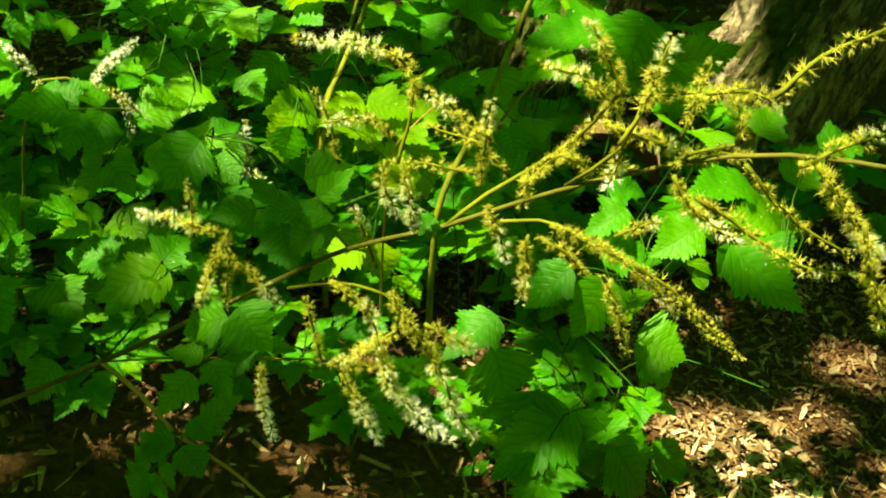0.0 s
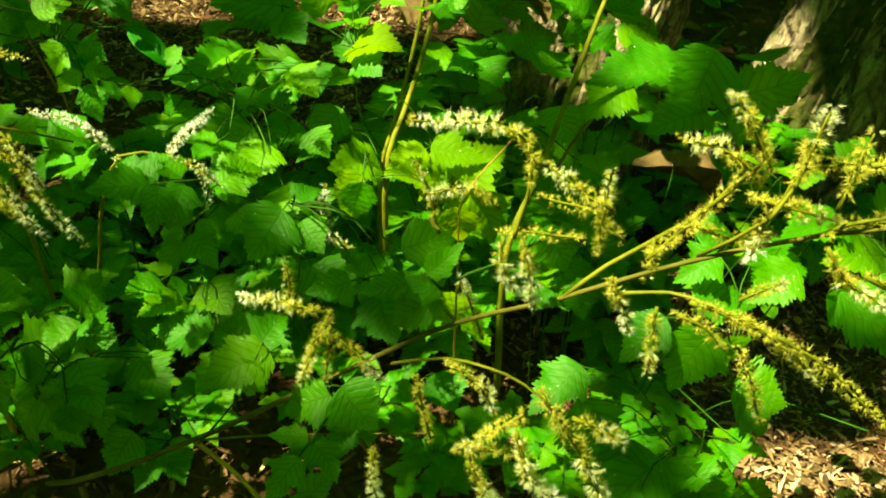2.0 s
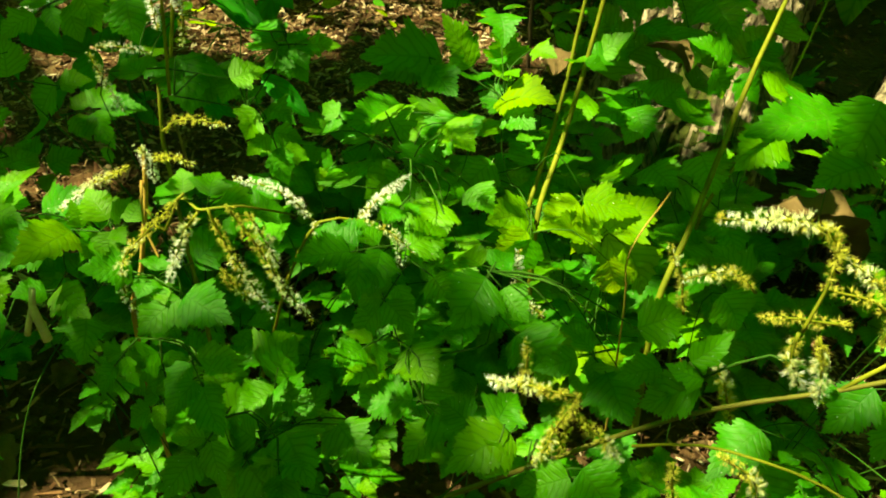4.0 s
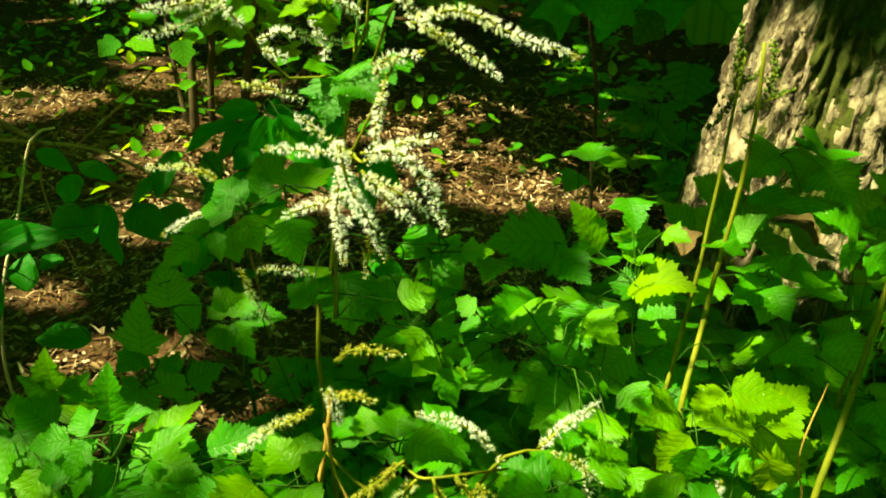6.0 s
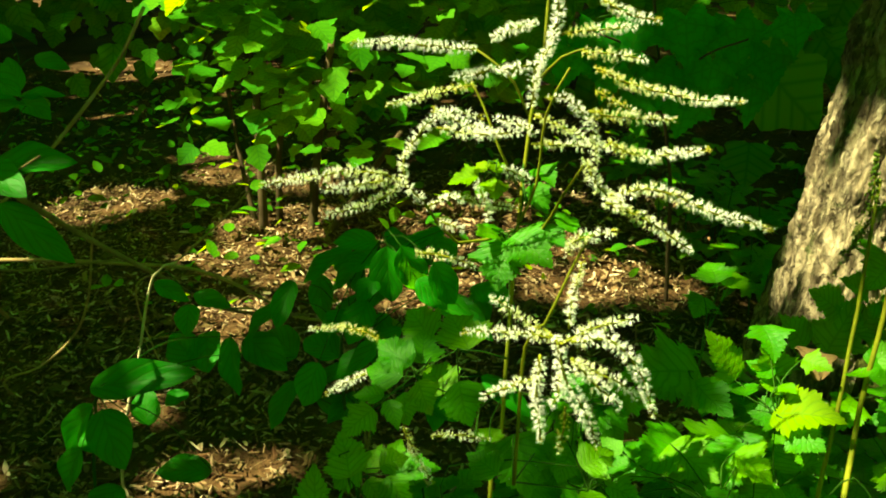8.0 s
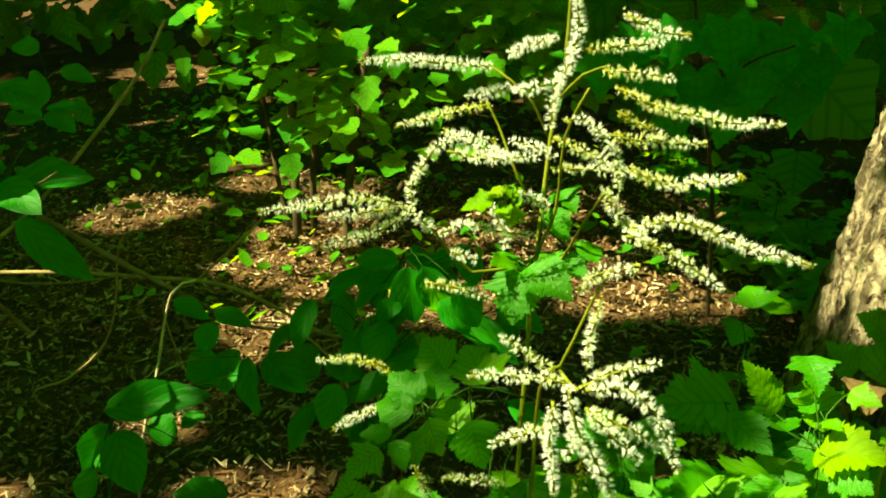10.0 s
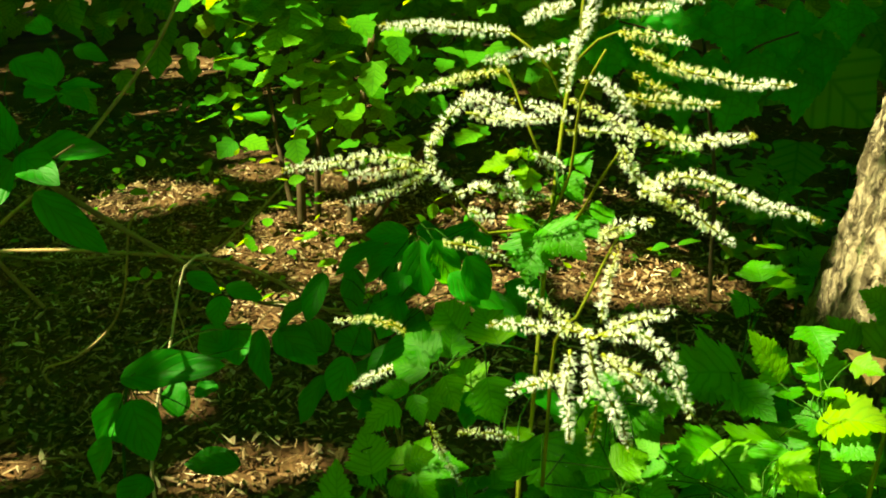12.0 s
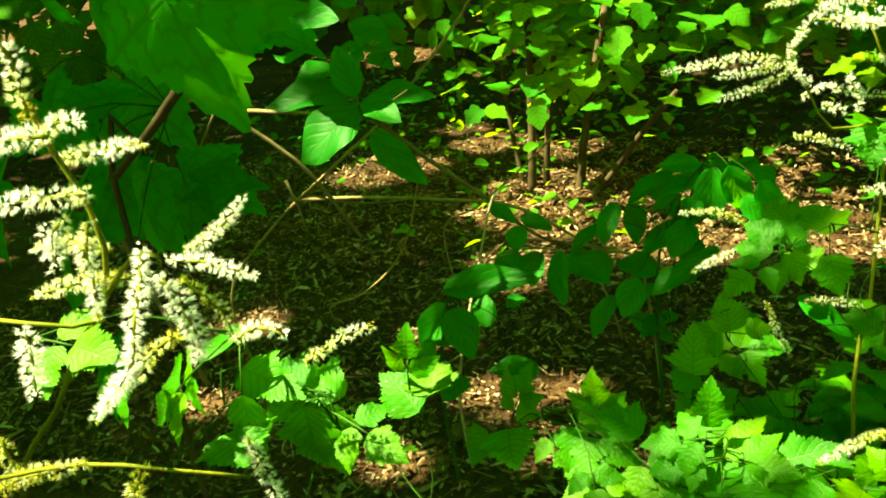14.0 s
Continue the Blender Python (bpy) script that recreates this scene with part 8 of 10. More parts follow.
leaf(near, (-0.584, 0.58, 0.393), (-0.549, 0.58, 0.381), 0.054)

# ---------------------------------------------------------------- broad-leaved shrub on the left
dogwood = thing("shrub", (-1.5, 1.25, 0), "low shrub with broad smooth dark green leaves and brown twigs", "shrub")
stem("twig", dogwood, [(-1.5, 1.25, -0.05), (-1.56, 1.15, 0.474), (-1.352, 1.15, 0.611), (-1.261, 1.14, 0.577), (-1.165, 1.15, 0.494), (-1.111, 1.2, 0.359)], 0.005, 0.003, TWIG)
stem("twig", dogwood, [(-1.25, 1.16, 0.589), (-1.141, 1.12, 0.59), (-1.028, 1.11, 0.587), (-0.966, 1.12, 0.614)], 0.0035, 0.0015, TWIG)
stem("twig", dogwood, [(-1.028, 1.11, 0.587), (-0.973, 1.15, 0.515), (-0.89, 1.2, 0.425), (-0.829, 1.3, 0.319), (-0.731, 1.4, 0.258)], 0.004, 0.002, TWIG)
stem("twig", dogwood, [(-1.455, 1.1, 0.429), (-1.378, 1.12, 0.48), (-1.305, 1.15, 0.591)], 0.003, 0.002, TWIG)
stem("twig", dogwood, [(-1.255, 1.3, 0.402), (-1.171, 1.35, 0.367), (-1.034, 1.4, 0.363)], 0.0022, 0.0015, TWIG)
stem("twig", dogwood, [(-1.203, 1.15, 0.476), (-1.188, 1.15, 0.428), (-1.187, 1.16, 0.38)], 0.003, 0.0015, TWIG)
stalks(near, [[(-0.619, 0.6, -0.05), (-0.549, 0.608, 0.193), (-0.444, 0.62, 0.351), (-0.454, 0.62, 0.377)], [(-0.454, 0.62, 0.377), (-0.457, 0.6, 0.402), (-0.479, 0.58, 0.405)], [(-0.454, 0.62, 0.377), (-0.447, 0.61, 0.384), (-0.46, 0.6, 0.386)], [(-0.454, 0.62, 0.377), (-0.446, 0.62, 0.375), (-0.43, 0.62, 0.385)], [(-0.454, 0.62, 0.377), (-0.479, 0.595, 0.406), (-0.52, 0.57, 0.403)], [(-0.454, 0.62, 0.377), (-0.528, 0.6, 0.405), (-0.584, 0.58, 0.393)]])
leaf(dogwood, (-1.035, 1.1, 0.598), (-1.162, 1.08, 0.533), 0.089, kind=SMOOTH)
leaf(dogwood, (-1.041, 1.11, 0.612), (-1.063, 1.11, 0.686), 0.045, kind=SMOOTH)
leaf(dogwood, (-1.024, 1.1, 0.61), (-0.965, 1.07, 0.584), 0.044, kind=SMOOTH)
leaf(dogwood, (-1.033, 1.13, 0.603), (-0.924, 1.13, 0.61), 0.052, kind=SMOOTH)
leaf(dogwood, (-1.049, 1.15, 0.612), (-1.207, 1.1, 0.628), 0.063, kind=SMOOTH)
leaf(dogwood, (-1.032, 1.12, 0.555), (-0.947, 1.12, 0.471), 0.045, kind=SMOOTH)
leaf(dogwood, (-1.129, 1.15, 0.676), (-1.171, 1.15, 0.653), 0.064, kind=SMOOTH)
leaf(dogwood, (-1.015, 1.2, 0.659), (-1.062, 1.2, 0.654), 0.046, kind=SMOOTH)
leaf(dogwood, (-1.072, 1.2, 0.705), (-1.022, 1.2, 0.676), 0.042, kind=SMOOTH)
leaf(dogwood, (-1.102, 1.18, 0.643), (-1.18, 1.18, 0.639), 0.056, kind=SMOOTH)
stalks(dogwood, [[(-1.028, 1.11, 0.583), (-1.034, 1.11, 0.604)], [(-1.034, 1.11, 0.604), (-1.025, 1.106, 0.607), (-1.035, 1.1, 0.598)], [(-1.034, 1.11, 0.604), (-1.034, 1.11, 0.6), (-1.041, 1.11, 0.612)], [(-1.034, 1.11, 0.604), (-1.037, 1.109, 0.612), (-1.024, 1.1, 0.61)], [(-1.034, 1.11, 0.604), (-1.043, 1.12, 0.605), (-1.033, 1.13, 0.603)], [(-1.034, 1.11, 0.604), (-1.032, 1.133, 0.612), (-1.049, 1.15, 0.612)], [(-1.028, 1.11, 0.583), (-1.037, 1.115, 0.58), (-1.032, 1.12, 0.555)], [(-1.034, 1.11, 0.604), (-1.073, 1.13, 0.66), (-1.129, 1.15, 0.676)], [(-1.034, 1.11, 0.604), (-1.015, 1.155, 0.645), (-1.015, 1.2, 0.659)], [(-1.034, 1.11, 0.604), (-1.062, 1.155, 0.676), (-1.072, 1.2, 0.705)], [(-1.034, 1.11, 0.604), (-1.058, 1.145, 0.637), (-1.102, 1.18, 0.643)]])
leaf(dogwood, (-1.112, 1.1, 0.73), (-1.057, 1.1, 0.718), 0.048, kind=SMOOTH)
leaf(dogwood, (-1.152, 1.1, 0.71), (-1.092, 1.1, 0.697), 0.052, kind=SMOOTH)
stalks(dogwood, [[(-1.082, 1.1, 0.705), (-1.096, 1.1, 0.721)], [(-1.096, 1.1, 0.721), (-1.114, 1.1, 0.73), (-1.112, 1.1, 0.73)], [(-1.096, 1.1, 0.721), (-1.134, 1.1, 0.724), (-1.152, 1.1, 0.71)]])
stalks(dogwood, [[(-0.985, 1.11, 0.597), (-1.029, 1.11, 0.618)]])
leaf(dogwood, (-1.14, 1.4, 0.636), (-1.202, 1.4, 0.651), 0.029, kind=SMOOTH)
leaf(dogwood, (-1.138, 1.4, 0.638), (-1.144, 1.4, 0.694), 0.034, kind=SMOOTH)
leaf(dogwood, (-1.135, 1.4, 0.634), (-1.063, 1.4, 0.636), 0.024, kind=SMOOTH)
leaf(dogwood, (-1.144, 1.4, 0.63), (-1.184, 1.4, 0.614), 0.031, kind=SMOOTH)
leaf(dogwood, (-1.136, 1.4, 0.627), (-1.1, 1.4, 0.6), 0.037, kind=SMOOTH)
leaf(dogwood, (-1.128, 1.45, 0.684), (-1.073, 1.45, 0.665), 0.032, kind=SMOOTH)
leaf(dogwood, (-1.188, 1.5, 0.704), (-1.24, 1.5, 0.723), 0.038, kind=SMOOTH)
stalks(dogwood, [[(-1.145, 1.4, 0.591), (-1.139, 1.4, 0.634)], [(-1.139, 1.4, 0.634), (-1.143, 1.425, 0.67), (-1.128, 1.45, 0.684)], [(-1.139, 1.4, 0.634), (-1.154, 1.45, 0.681), (-1.188, 1.5, 0.704)]])
leaf(dogwood, (-0.882, 1.18, 0.419), (-0.834, 1.18, 0.392), 0.027, kind=SMOOTH)
leaf(dogwood, (-0.839, 1.2, 0.391), (-0.787, 1.2, 0.372), 0.028, kind=SMOOTH)
leaf(dogwood, (-0.837, 1.18, 0.386), (-0.85, 1.18, 0.345), 0.034, kind=SMOOTH)
seedling = thing("shrub", (-0.86, 1.08, 0), "young shrub with one glossy lit leaf and drooping dark leaves", "shrub")
stem("dry_twig", seedling, [(-0.914, 1.07, -0.06), (-0.924, 1.06, 0.148), (-0.895, 1.06, 0.288), (-0.885, 1.1, 0.346), (-0.86, 1.13, 0.449), (-0.829, 1.14, 0.464)], 0.0028, 0.0016, DRYTWIG)
stem("stem", seedling, [(-0.926, 1.03, -0.06), (-0.936, 1.02, 0.181), (-0.922, 1.03, 0.292), (-0.907, 1.03, 0.347), (-0.885, 1.03, 0.355)], 0.003, 0.0016, STALK)
stalks(dogwood, [[(-0.869, 1.2, 0.426), (-0.847, 1.2, 0.393)], [(-0.869, 1.2, 0.426), (-0.884, 1.19, 0.43), (-0.882, 1.18, 0.419)], [(-0.847, 1.2, 0.393), (-0.839, 1.19, 0.402), (-0.837, 1.18, 0.386)]])
leaf(seedling, (-0.918, 1.03, 0.347), (-0.777, 1.02, 0.375), 0.047, kind=SMOOTH)
leaf(seedling, (-0.904, 1.02, 0.322), (-0.888, 1.02, 0.257), 0.053, kind=SMOOTH)
leaf(seedling, (-0.913, 1.02, 0.33), (-0.964, 1.02, 0.257), 0.037, kind=SMOOTH)
leaf(seedling, (-0.928, 1, 0.28), (-0.986, 1, 0.208), 0.044, kind=SMOOTH)
leaf(seedling, (-0.792, 1.05, 0.209), (-0.875, 1.05, 0.209), 0.040, kind=SMOOTH)
leaf(seedling, (-0.87, 1.06, 0.272), (-0.86, 1.06, 0.329), 0.038, kind=SMOOTH)
leaf(seedling, (-0.908, 1.02, 0.266), (-0.946, 1.02, 0.274), 0.030, kind=SMOOTH)
leaf(seedling, (-0.806, 1.05, 0.328), (-0.837, 1.05, 0.316), 0.025, kind=SMOOTH)
leaf(seedling, (-0.889, 1, 0.224), (-0.938, 1, 0.197), 0.045, kind=SMOOTH)
leaf(seedling, (-0.83, 1.15, 0.309), (-0.864, 1.15, 0.343), 0.048, kind=SMOOTH)
leaf(seedling, (-0.759, 1.1, 0.378), (-0.765, 1.1, 0.281), 0.038, kind=SMOOTH)
leaf(seedling, (-0.756, 1.15, 0.352), (-0.707, 1.15, 0.318), 0.048, kind=SMOOTH)
leaf(seedling, (-0.828, 1.2, 0.333), (-0.835, 1.2, 0.289), 0.051, kind=SMOOTH)
leaf(seedling, (-0.706, 1.2, 0.29), (-0.75, 1.2, 0.325), 0.050, kind=SMOOTH)
broadplant = thing("shrub", (-0.62, 1.15, 0), "young shrub with pointed smooth leaves in full shade", "shrub")
stem("stem", broadplant, [(-0.622, 1.16, -0.06), (-0.632, 1.15, 0.319), (-0.587, 1.15, 0.431), (-0.568, 1.15, 0.484)], 0.003, 0.0018, STALK)
stalks(seedling, [[(-0.909, 1.03, 0.34), (-0.911, 1.03, 0.347)], [(-0.909, 1.03, 0.34), (-0.909, 1.025, 0.343), (-0.904, 1.02, 0.322)], [(-0.909, 1.03, 0.34), (-0.905, 1.025, 0.345), (-0.913, 1.02, 0.33)], [(-0.909, 1.03, 0.34), (-0.912, 1.015, 0.326), (-0.928, 1, 0.28)], [(-0.909, 1.03, 0.34), (-0.84, 1.04, 0.295), (-0.792, 1.05, 0.209)], [(-0.909, 1.03, 0.34), (-0.891, 1.045, 0.306), (-0.87, 1.06, 0.272)], [(-0.909, 1.03, 0.34), (-0.899, 1.025, 0.31), (-0.908, 1.02, 0.266)], [(-0.909, 1.03, 0.34), (-0.848, 1.04, 0.35), (-0.806, 1.05, 0.328)], [(-0.909, 1.03, 0.34), (-0.89, 1.015, 0.301), (-0.889, 1, 0.224)], [(-0.909, 1.03, 0.34), (-0.863, 1.09, 0.335), (-0.83, 1.15, 0.309)], [(-0.909, 1.03, 0.34), (-0.833, 1.065, 0.389), (-0.759, 1.1, 0.378)], [(-0.909, 1.03, 0.34), (-0.841, 1.09, 0.375), (-0.756, 1.15, 0.352)], [(-0.909, 1.03, 0.34), (-0.867, 1.115, 0.369), (-0.828, 1.2, 0.333)], [(-0.909, 1.03, 0.34), (-0.8, 1.115, 0.341), (-0.706, 1.2, 0.29)]])
leaf(broadplant, (-0.571, 1.15, 0.484), (-0.631, 1.15, 0.485), 0.030, kind=SMOOTH)
leaf(broadplant, (-0.566, 1.15, 0.477), (-0.644, 1.15, 0.416), 0.038, kind=SMOOTH)
leaf(broadplant, (-0.562, 1.15, 0.484), (-0.521, 1.15, 0.491), 0.030, kind=SMOOTH)
leaf(broadplant, (-0.555, 1.12, 0.489), (-0.553, 1.12, 0.411), 0.045, kind=SMOOTH)
leaf(broadplant, (-0.535, 1.1, 0.497), (-0.513, 1.1, 0.421), 0.039, kind=SMOOTH)
leaf(broadplant, (-0.574, 1.15, 0.462), (-0.621, 1.15, 0.455), 0.030, kind=SMOOTH)
leaf(broadplant, (-0.584, 1.12, 0.415), (-0.622, 1.12, 0.368), 0.046, kind=SMOOTH)
leaf(broadplant, (-0.571, 1.12, 0.445), (-0.597, 1.12, 0.423), 0.029, kind=SMOOTH)
leaf(broadplant, (-0.497, 1.1, 0.476), (-0.472, 1.1, 0.417), 0.036, kind=SMOOTH)
leaf(broadplant, (-0.518, 1.1, 0.454), (-0.479, 1.1, 0.41), 0.036, kind=SMOOTH)
leaf(broadplant, (-0.655, 1.12, 0.328), (-0.694, 1.12, 0.269), 0.047, kind=SMOOTH)
leaf(broadplant, (-0.632, 1.15, 0.319), (-0.683, 1.15, 0.335), 0.047, kind=SMOOTH)
leaf(broadplant, (-0.612, 1.15, 0.384), (-0.656, 1.15, 0.376), 0.039, kind=SMOOTH)

leaves_ = random.Random(404)
for _ in range(26):
    b_ = Vector((leaves_.uniform(-0.70, -0.44), leaves_.uniform(1.1, 1.28), leaves_.uniform(0.24, 0.47)))
    turn_ = leaves_.uniform(-0.6, 3.74)
    e_ = b_ + leaves_.uniform(0.06, 0.10) * Vector((math.cos(turn_), -abs(math.sin(turn_)) * 0.8, leaves_.uniform(-0.7, 0.1)))
    leaf(broadplant, b_, e_, leaves_.uniform(0.03, 0.042), (0.0, -0.4, 0.9), SMOOTH)
    stalks(broadplant, [[(-0.61 + 0.1 * (b_.x + 0.6), 1.15, b_.z - 0.05), (0.5 * (b_.x - 0.61), 0.5 * (b_.y + 1.15), b_.z - 0.01), b_]])

# vines and dry twigs
vine_ = thing("vine", (-1.389, 1.2, 0), "thin bare brown vine climbing out of the shrub", "vine")
stem("stalk", vine_, [(-0.882, 1.3, 0.765), (-0.914, 1.26, 0.7), (-0.974, 1.21, 0.624), (-1.042, 1.18, 0.554), (-1.115, 1.15, 0.497), (-1.295, 1.2, 0.358), (-1.389, 1.2, 0.227), (-1.359, 1.23, -0.03)], 0.0026, 0.0026, VINEBARK)
vine_ = thing("vine", (-1.37, 1.524, 0), "thin bare pale vine hanging to the mulch", "vine")
stem("stalk", vine_, [(-0.987, 1.35, 0.458), (-1.063, 1.4, 0.417), (-1.125, 1.45, 0.275), (-1.196, 1.5, 0.173), (-1.283, 1.51, 0.102), (-1.37, 1.524, 0.06), (-1.34, 1.554, -0.03)], 0.0017, 0.0026, VINEBARK)
vine_ = thing("vine", (-0.675, 1.35, 0), "long thin brown vine along the mulch", "vine")
stem("stalk", vine_, [(-1.406, 1.5, 0.324), (-1.206, 1.45, 0.344), (-1.053, 1.42, 0.348), (-0.895, 1.4, 0.338), (-0.757, 1.4, 0.258), (-0.675, 1.35, 0.244), (-0.645, 1.38, -0.03)], 0.0036, 0.0024, VINEBARK)
vine_ = thing("vine", (-1.09, 1.55, 0), "thin dry vine slanting through the shade", "vine")
stem("stalk", vine_, [(-0.837, 1.5, 0.441), (-0.893, 1.5, 0.388), (-0.994, 1.5, 0.305), (-1.09, 1.55, 0.228), (-1.06, 1.58, -0.03)], 0.0021, 0.0014, VINEBARK)
vine_ = thing("vine", (-0.754, 1.5, 0), "thin dry vine bent like a bow", "vine")
stem("stalk", vine_, [(-0.954, 1.6, 0.175), (-0.861, 1.55, 0.194), (-0.789, 1.5, 0.174), (-0.754, 1.5, 0.118), (-0.724, 1.53, -0.03)], 0.0021, 0.0024, VINEBARK)

# overhanging maple twig
maple = thing("maple_sapling", (-1.15, 0.66, 0), "maple sapling with large soft lobed leaves", "sapling")
stem("stem", maple, [(-1.064, 0.63, -0.06), (-1.074, 0.62, 0.65), (-1.036, 0.62, 0.676), (-0.987, 0.62, 0.722), (-0.944, 0.6, 0.772), (-0.887, 0.56, 0.821)], 0.004, 0.003, DARKBARK)
stalks(broadplant, [[(-0.568, 1.15, 0.484), (-0.566, 1.15, 0.488)], [(-0.566, 1.15, 0.488), (-0.561, 1.135, 0.502), (-0.555, 1.12, 0.489)], [(-0.566, 1.15, 0.488), (-0.553, 1.125, 0.509), (-0.535, 1.1, 0.497)], [(-0.568, 1.15, 0.484), (-0.561, 1.15, 0.477), (-0.574, 1.15, 0.462)], [(-0.568, 1.15, 0.484), (-0.569, 1.135, 0.467), (-0.584, 1.12, 0.415)], [(-0.568, 1.15, 0.484), (-0.562, 1.135, 0.477), (-0.571, 1.12, 0.445)], [(-0.566, 1.15, 0.488), (-0.535, 1.125, 0.501), (-0.497, 1.1, 0.476)], [(-0.568, 1.15, 0.484), (-0.549, 1.125, 0.486), (-0.518, 1.1, 0.454)], [(-0.568, 1.15, 0.484), (-0.606, 1.135, 0.436), (-0.655, 1.12, 0.328)], [(-0.568, 1.15, 0.484), (-0.59, 1.15, 0.42), (-0.632, 1.15, 0.319)], [(-0.568, 1.15, 0.484), (-0.58, 1.15, 0.449), (-0.612, 1.15, 0.384)]])
leaf(maple, (-0.838, 0.42, 0.842), (-0.820, 0.4, 0.741), 0.115, kind=LOBES, name="lobed_leaf")
leaf(maple, (-1.043, 0.56, 0.836), (-1.062, 0.56, 0.787), 0.086, kind=LOBES, name="lobed_leaf")
leaf(maple, (-1.031, 0.62, 0.826), (-1.08, 0.62, 0.764), 0.083, kind=LOBES, name="lobed_leaf")
stalks(maple, [[(-0.844, 0.45, 0.787), (-0.821, 0.45, 0.814), (-0.821, 0.45, 0.821)], [(-0.821, 0.45, 0.821), (-0.819, 0.437, 0.838), (-0.815, 0.42, 0.829)], [(-0.844, 0.45, 0.787), (-0.94, 0.505, 0.849), (-1.043, 0.56, 0.836)], [(-0.844, 0.45, 0.787), (-0.931, 0.535, 0.845), (-1.031, 0.62, 0.826)]])
leaf(maple, (-1.014, 0.68, 0.728), (-1.212, 0.68, 0.671), 0.155, kind=LOBES, name="lobed_leaf")
leaf(maple, (-1.149, 0.75, 0.729), (-1.081, 0.75, 0.647), 0.129, kind=LOBES, name="lobed_leaf")
leaf(maple, (-1.21, 0.7, 0.725), (-1.177, 0.7, 0.634), 0.139, kind=LOBES, name="lobed_leaf")
leaf(maple, (-1.149, 0.8, 0.602), (-1.049, 0.8, 0.579), 0.118, kind=LOBES, name="lobed_leaf")
leaf(maple, (-1.139, 0.62, 0.612), (-1.211, 0.62, 0.527), 0.121, kind=LOBES, name="lobed_leaf")
leaf(maple, (-1.109, 0.9, 0.764), (-0.983, 0.9, 0.728), 0.106, kind=LOBES, name="lobed_leaf")
leaf(maple, (-1.169, 0.6, 0.665), (-1.251, 0.6, 0.597), 0.117, kind=LOBES, name="lobed_leaf")
leaf(maple, (-1.169, 0.7, 0.634), (-1.072, 0.7, 0.557), 0.121, kind=LOBES, name="lobed_leaf")
leaf(maple, (-1.023, 0.6, 0.671), (-1.076, 0.6, 0.597), 0.120, kind=LOBES, name="lobed_leaf")
leaf(maple, (-1.094, 0.75, 0.597), (-1.008, 0.75, 0.607), 0.078, kind=LOBES, name="lobed_leaf")
leaf(maple, (-1.062, 0.56, 0.501), (-1.131, 0.56, 0.448), 0.080, kind=LOBES, name="lobed_leaf")
stem("withered_stalk", maple, [(-0.941, 0.56, 0.735), (-0.962, 0.56, 0.716), (-0.991, 0.56, 0.69), (-1.02, 0.56, 0.667)], 0.0045, 0.0032, DARKBARK, label="flat brown withered stalk")

# maple sapling in the shade behind
maple2 = thing("maple_sapling", (0.15, 2.05, 0), "maple sapling with dark lobed leaves in deep shade", "sapling")
stem("stem", maple2, [(-0.011, 2.06, -0.06), (-0.021, 2.05, 0.254), (-0.054, 2, 0.433), (-0.086, 1.95, 0.604), (-0.105, 1.95, 0.732)], 0.006, 0.003, DARKBARK)
stem("branch", maple2, [(-0.062, 1.98, 0.497), (0.002, 1.9, 0.577), (0.068, 1.85, 0.613)], 0.003, 0.002, DARKBARK)
stem("branch", maple2, [(-0.072, 1.98, 0.555), (-0.181, 1.9, 0.614), (-0.256, 1.9, 0.638)], 0.003, 0.002, DARKBARK)
stalks(maple, [[(-0.996, 0.62, 0.71), (-0.995, 0.62, 0.715)], [(-0.995, 0.62, 0.715), (-0.995, 0.65, 0.732), (-1.014, 0.68, 0.728)], [(-0.996, 0.62, 0.71), (-1.079, 0.685, 0.751), (-1.149, 0.75, 0.729)], [(-0.996, 0.62, 0.71), (-1.107, 0.66, 0.754), (-1.21, 0.7, 0.725)], [(-0.996, 0.62, 0.71), (-1.082, 0.71, 0.689), (-1.149, 0.8, 0.602)], [(-0.996, 0.62, 0.71), (-1.061, 0.62, 0.689), (-1.139, 0.62, 0.612)], [(-1.14, 0.84, -0.06), (-1.137, 0.867, 0.374), (-1.133, 0.9, 0.74), (-1.109, 0.9, 0.764)], [(-0.996, 0.62, 0.71), (-1.075, 0.61, 0.715), (-1.169, 0.6, 0.665)], [(-0.996, 0.62, 0.71), (-1.091, 0.66, 0.703), (-1.169, 0.7, 0.634)], [(-0.996, 0.62, 0.71), (-1.004, 0.61, 0.705), (-1.023, 0.6, 0.671)], [(-0.996, 0.62, 0.71), (-1.055, 0.685, 0.676), (-1.094, 0.75, 0.597)], [(-0.996, 0.62, 0.71), (-1.021, 0.59, 0.639), (-1.062, 0.56, 0.501)], [(-0.995, 0.62, 0.715), (-0.91, 0.59, 0.806), (-0.824, 0.56, 0.826)]])
leaf(maple2, (-0.212, 1.92, 0.655), (-0.224, 1.88, 0.565), 0.130, kind=LOBES, name="lobed_leaf")
leaf(maple2, (-0.127, 1.92, 0.663), (-0.15, 1.88, 0.584), 0.129, kind=LOBES, name="lobed_leaf")
leaf(maple2, (-0.043, 1.92, 0.67), (-0.033, 1.88, 0.57), 0.140, kind=LOBES, name="lobed_leaf")
leaf(maple2, (0.052, 1.92, 0.657), (0.072, 1.88, 0.556), 0.128, kind=LOBES, name="lobed_leaf")
leaf(maple2, (0.017, 1.92, 0.584), (0.017, 1.88, 0.471), 0.130, kind=LOBES, name="lobed_leaf")
leaf(maple2, (-0.09, 1.92, 0.576), (-0.107, 1.88, 0.485), 0.131, kind=LOBES, name="lobed_leaf")
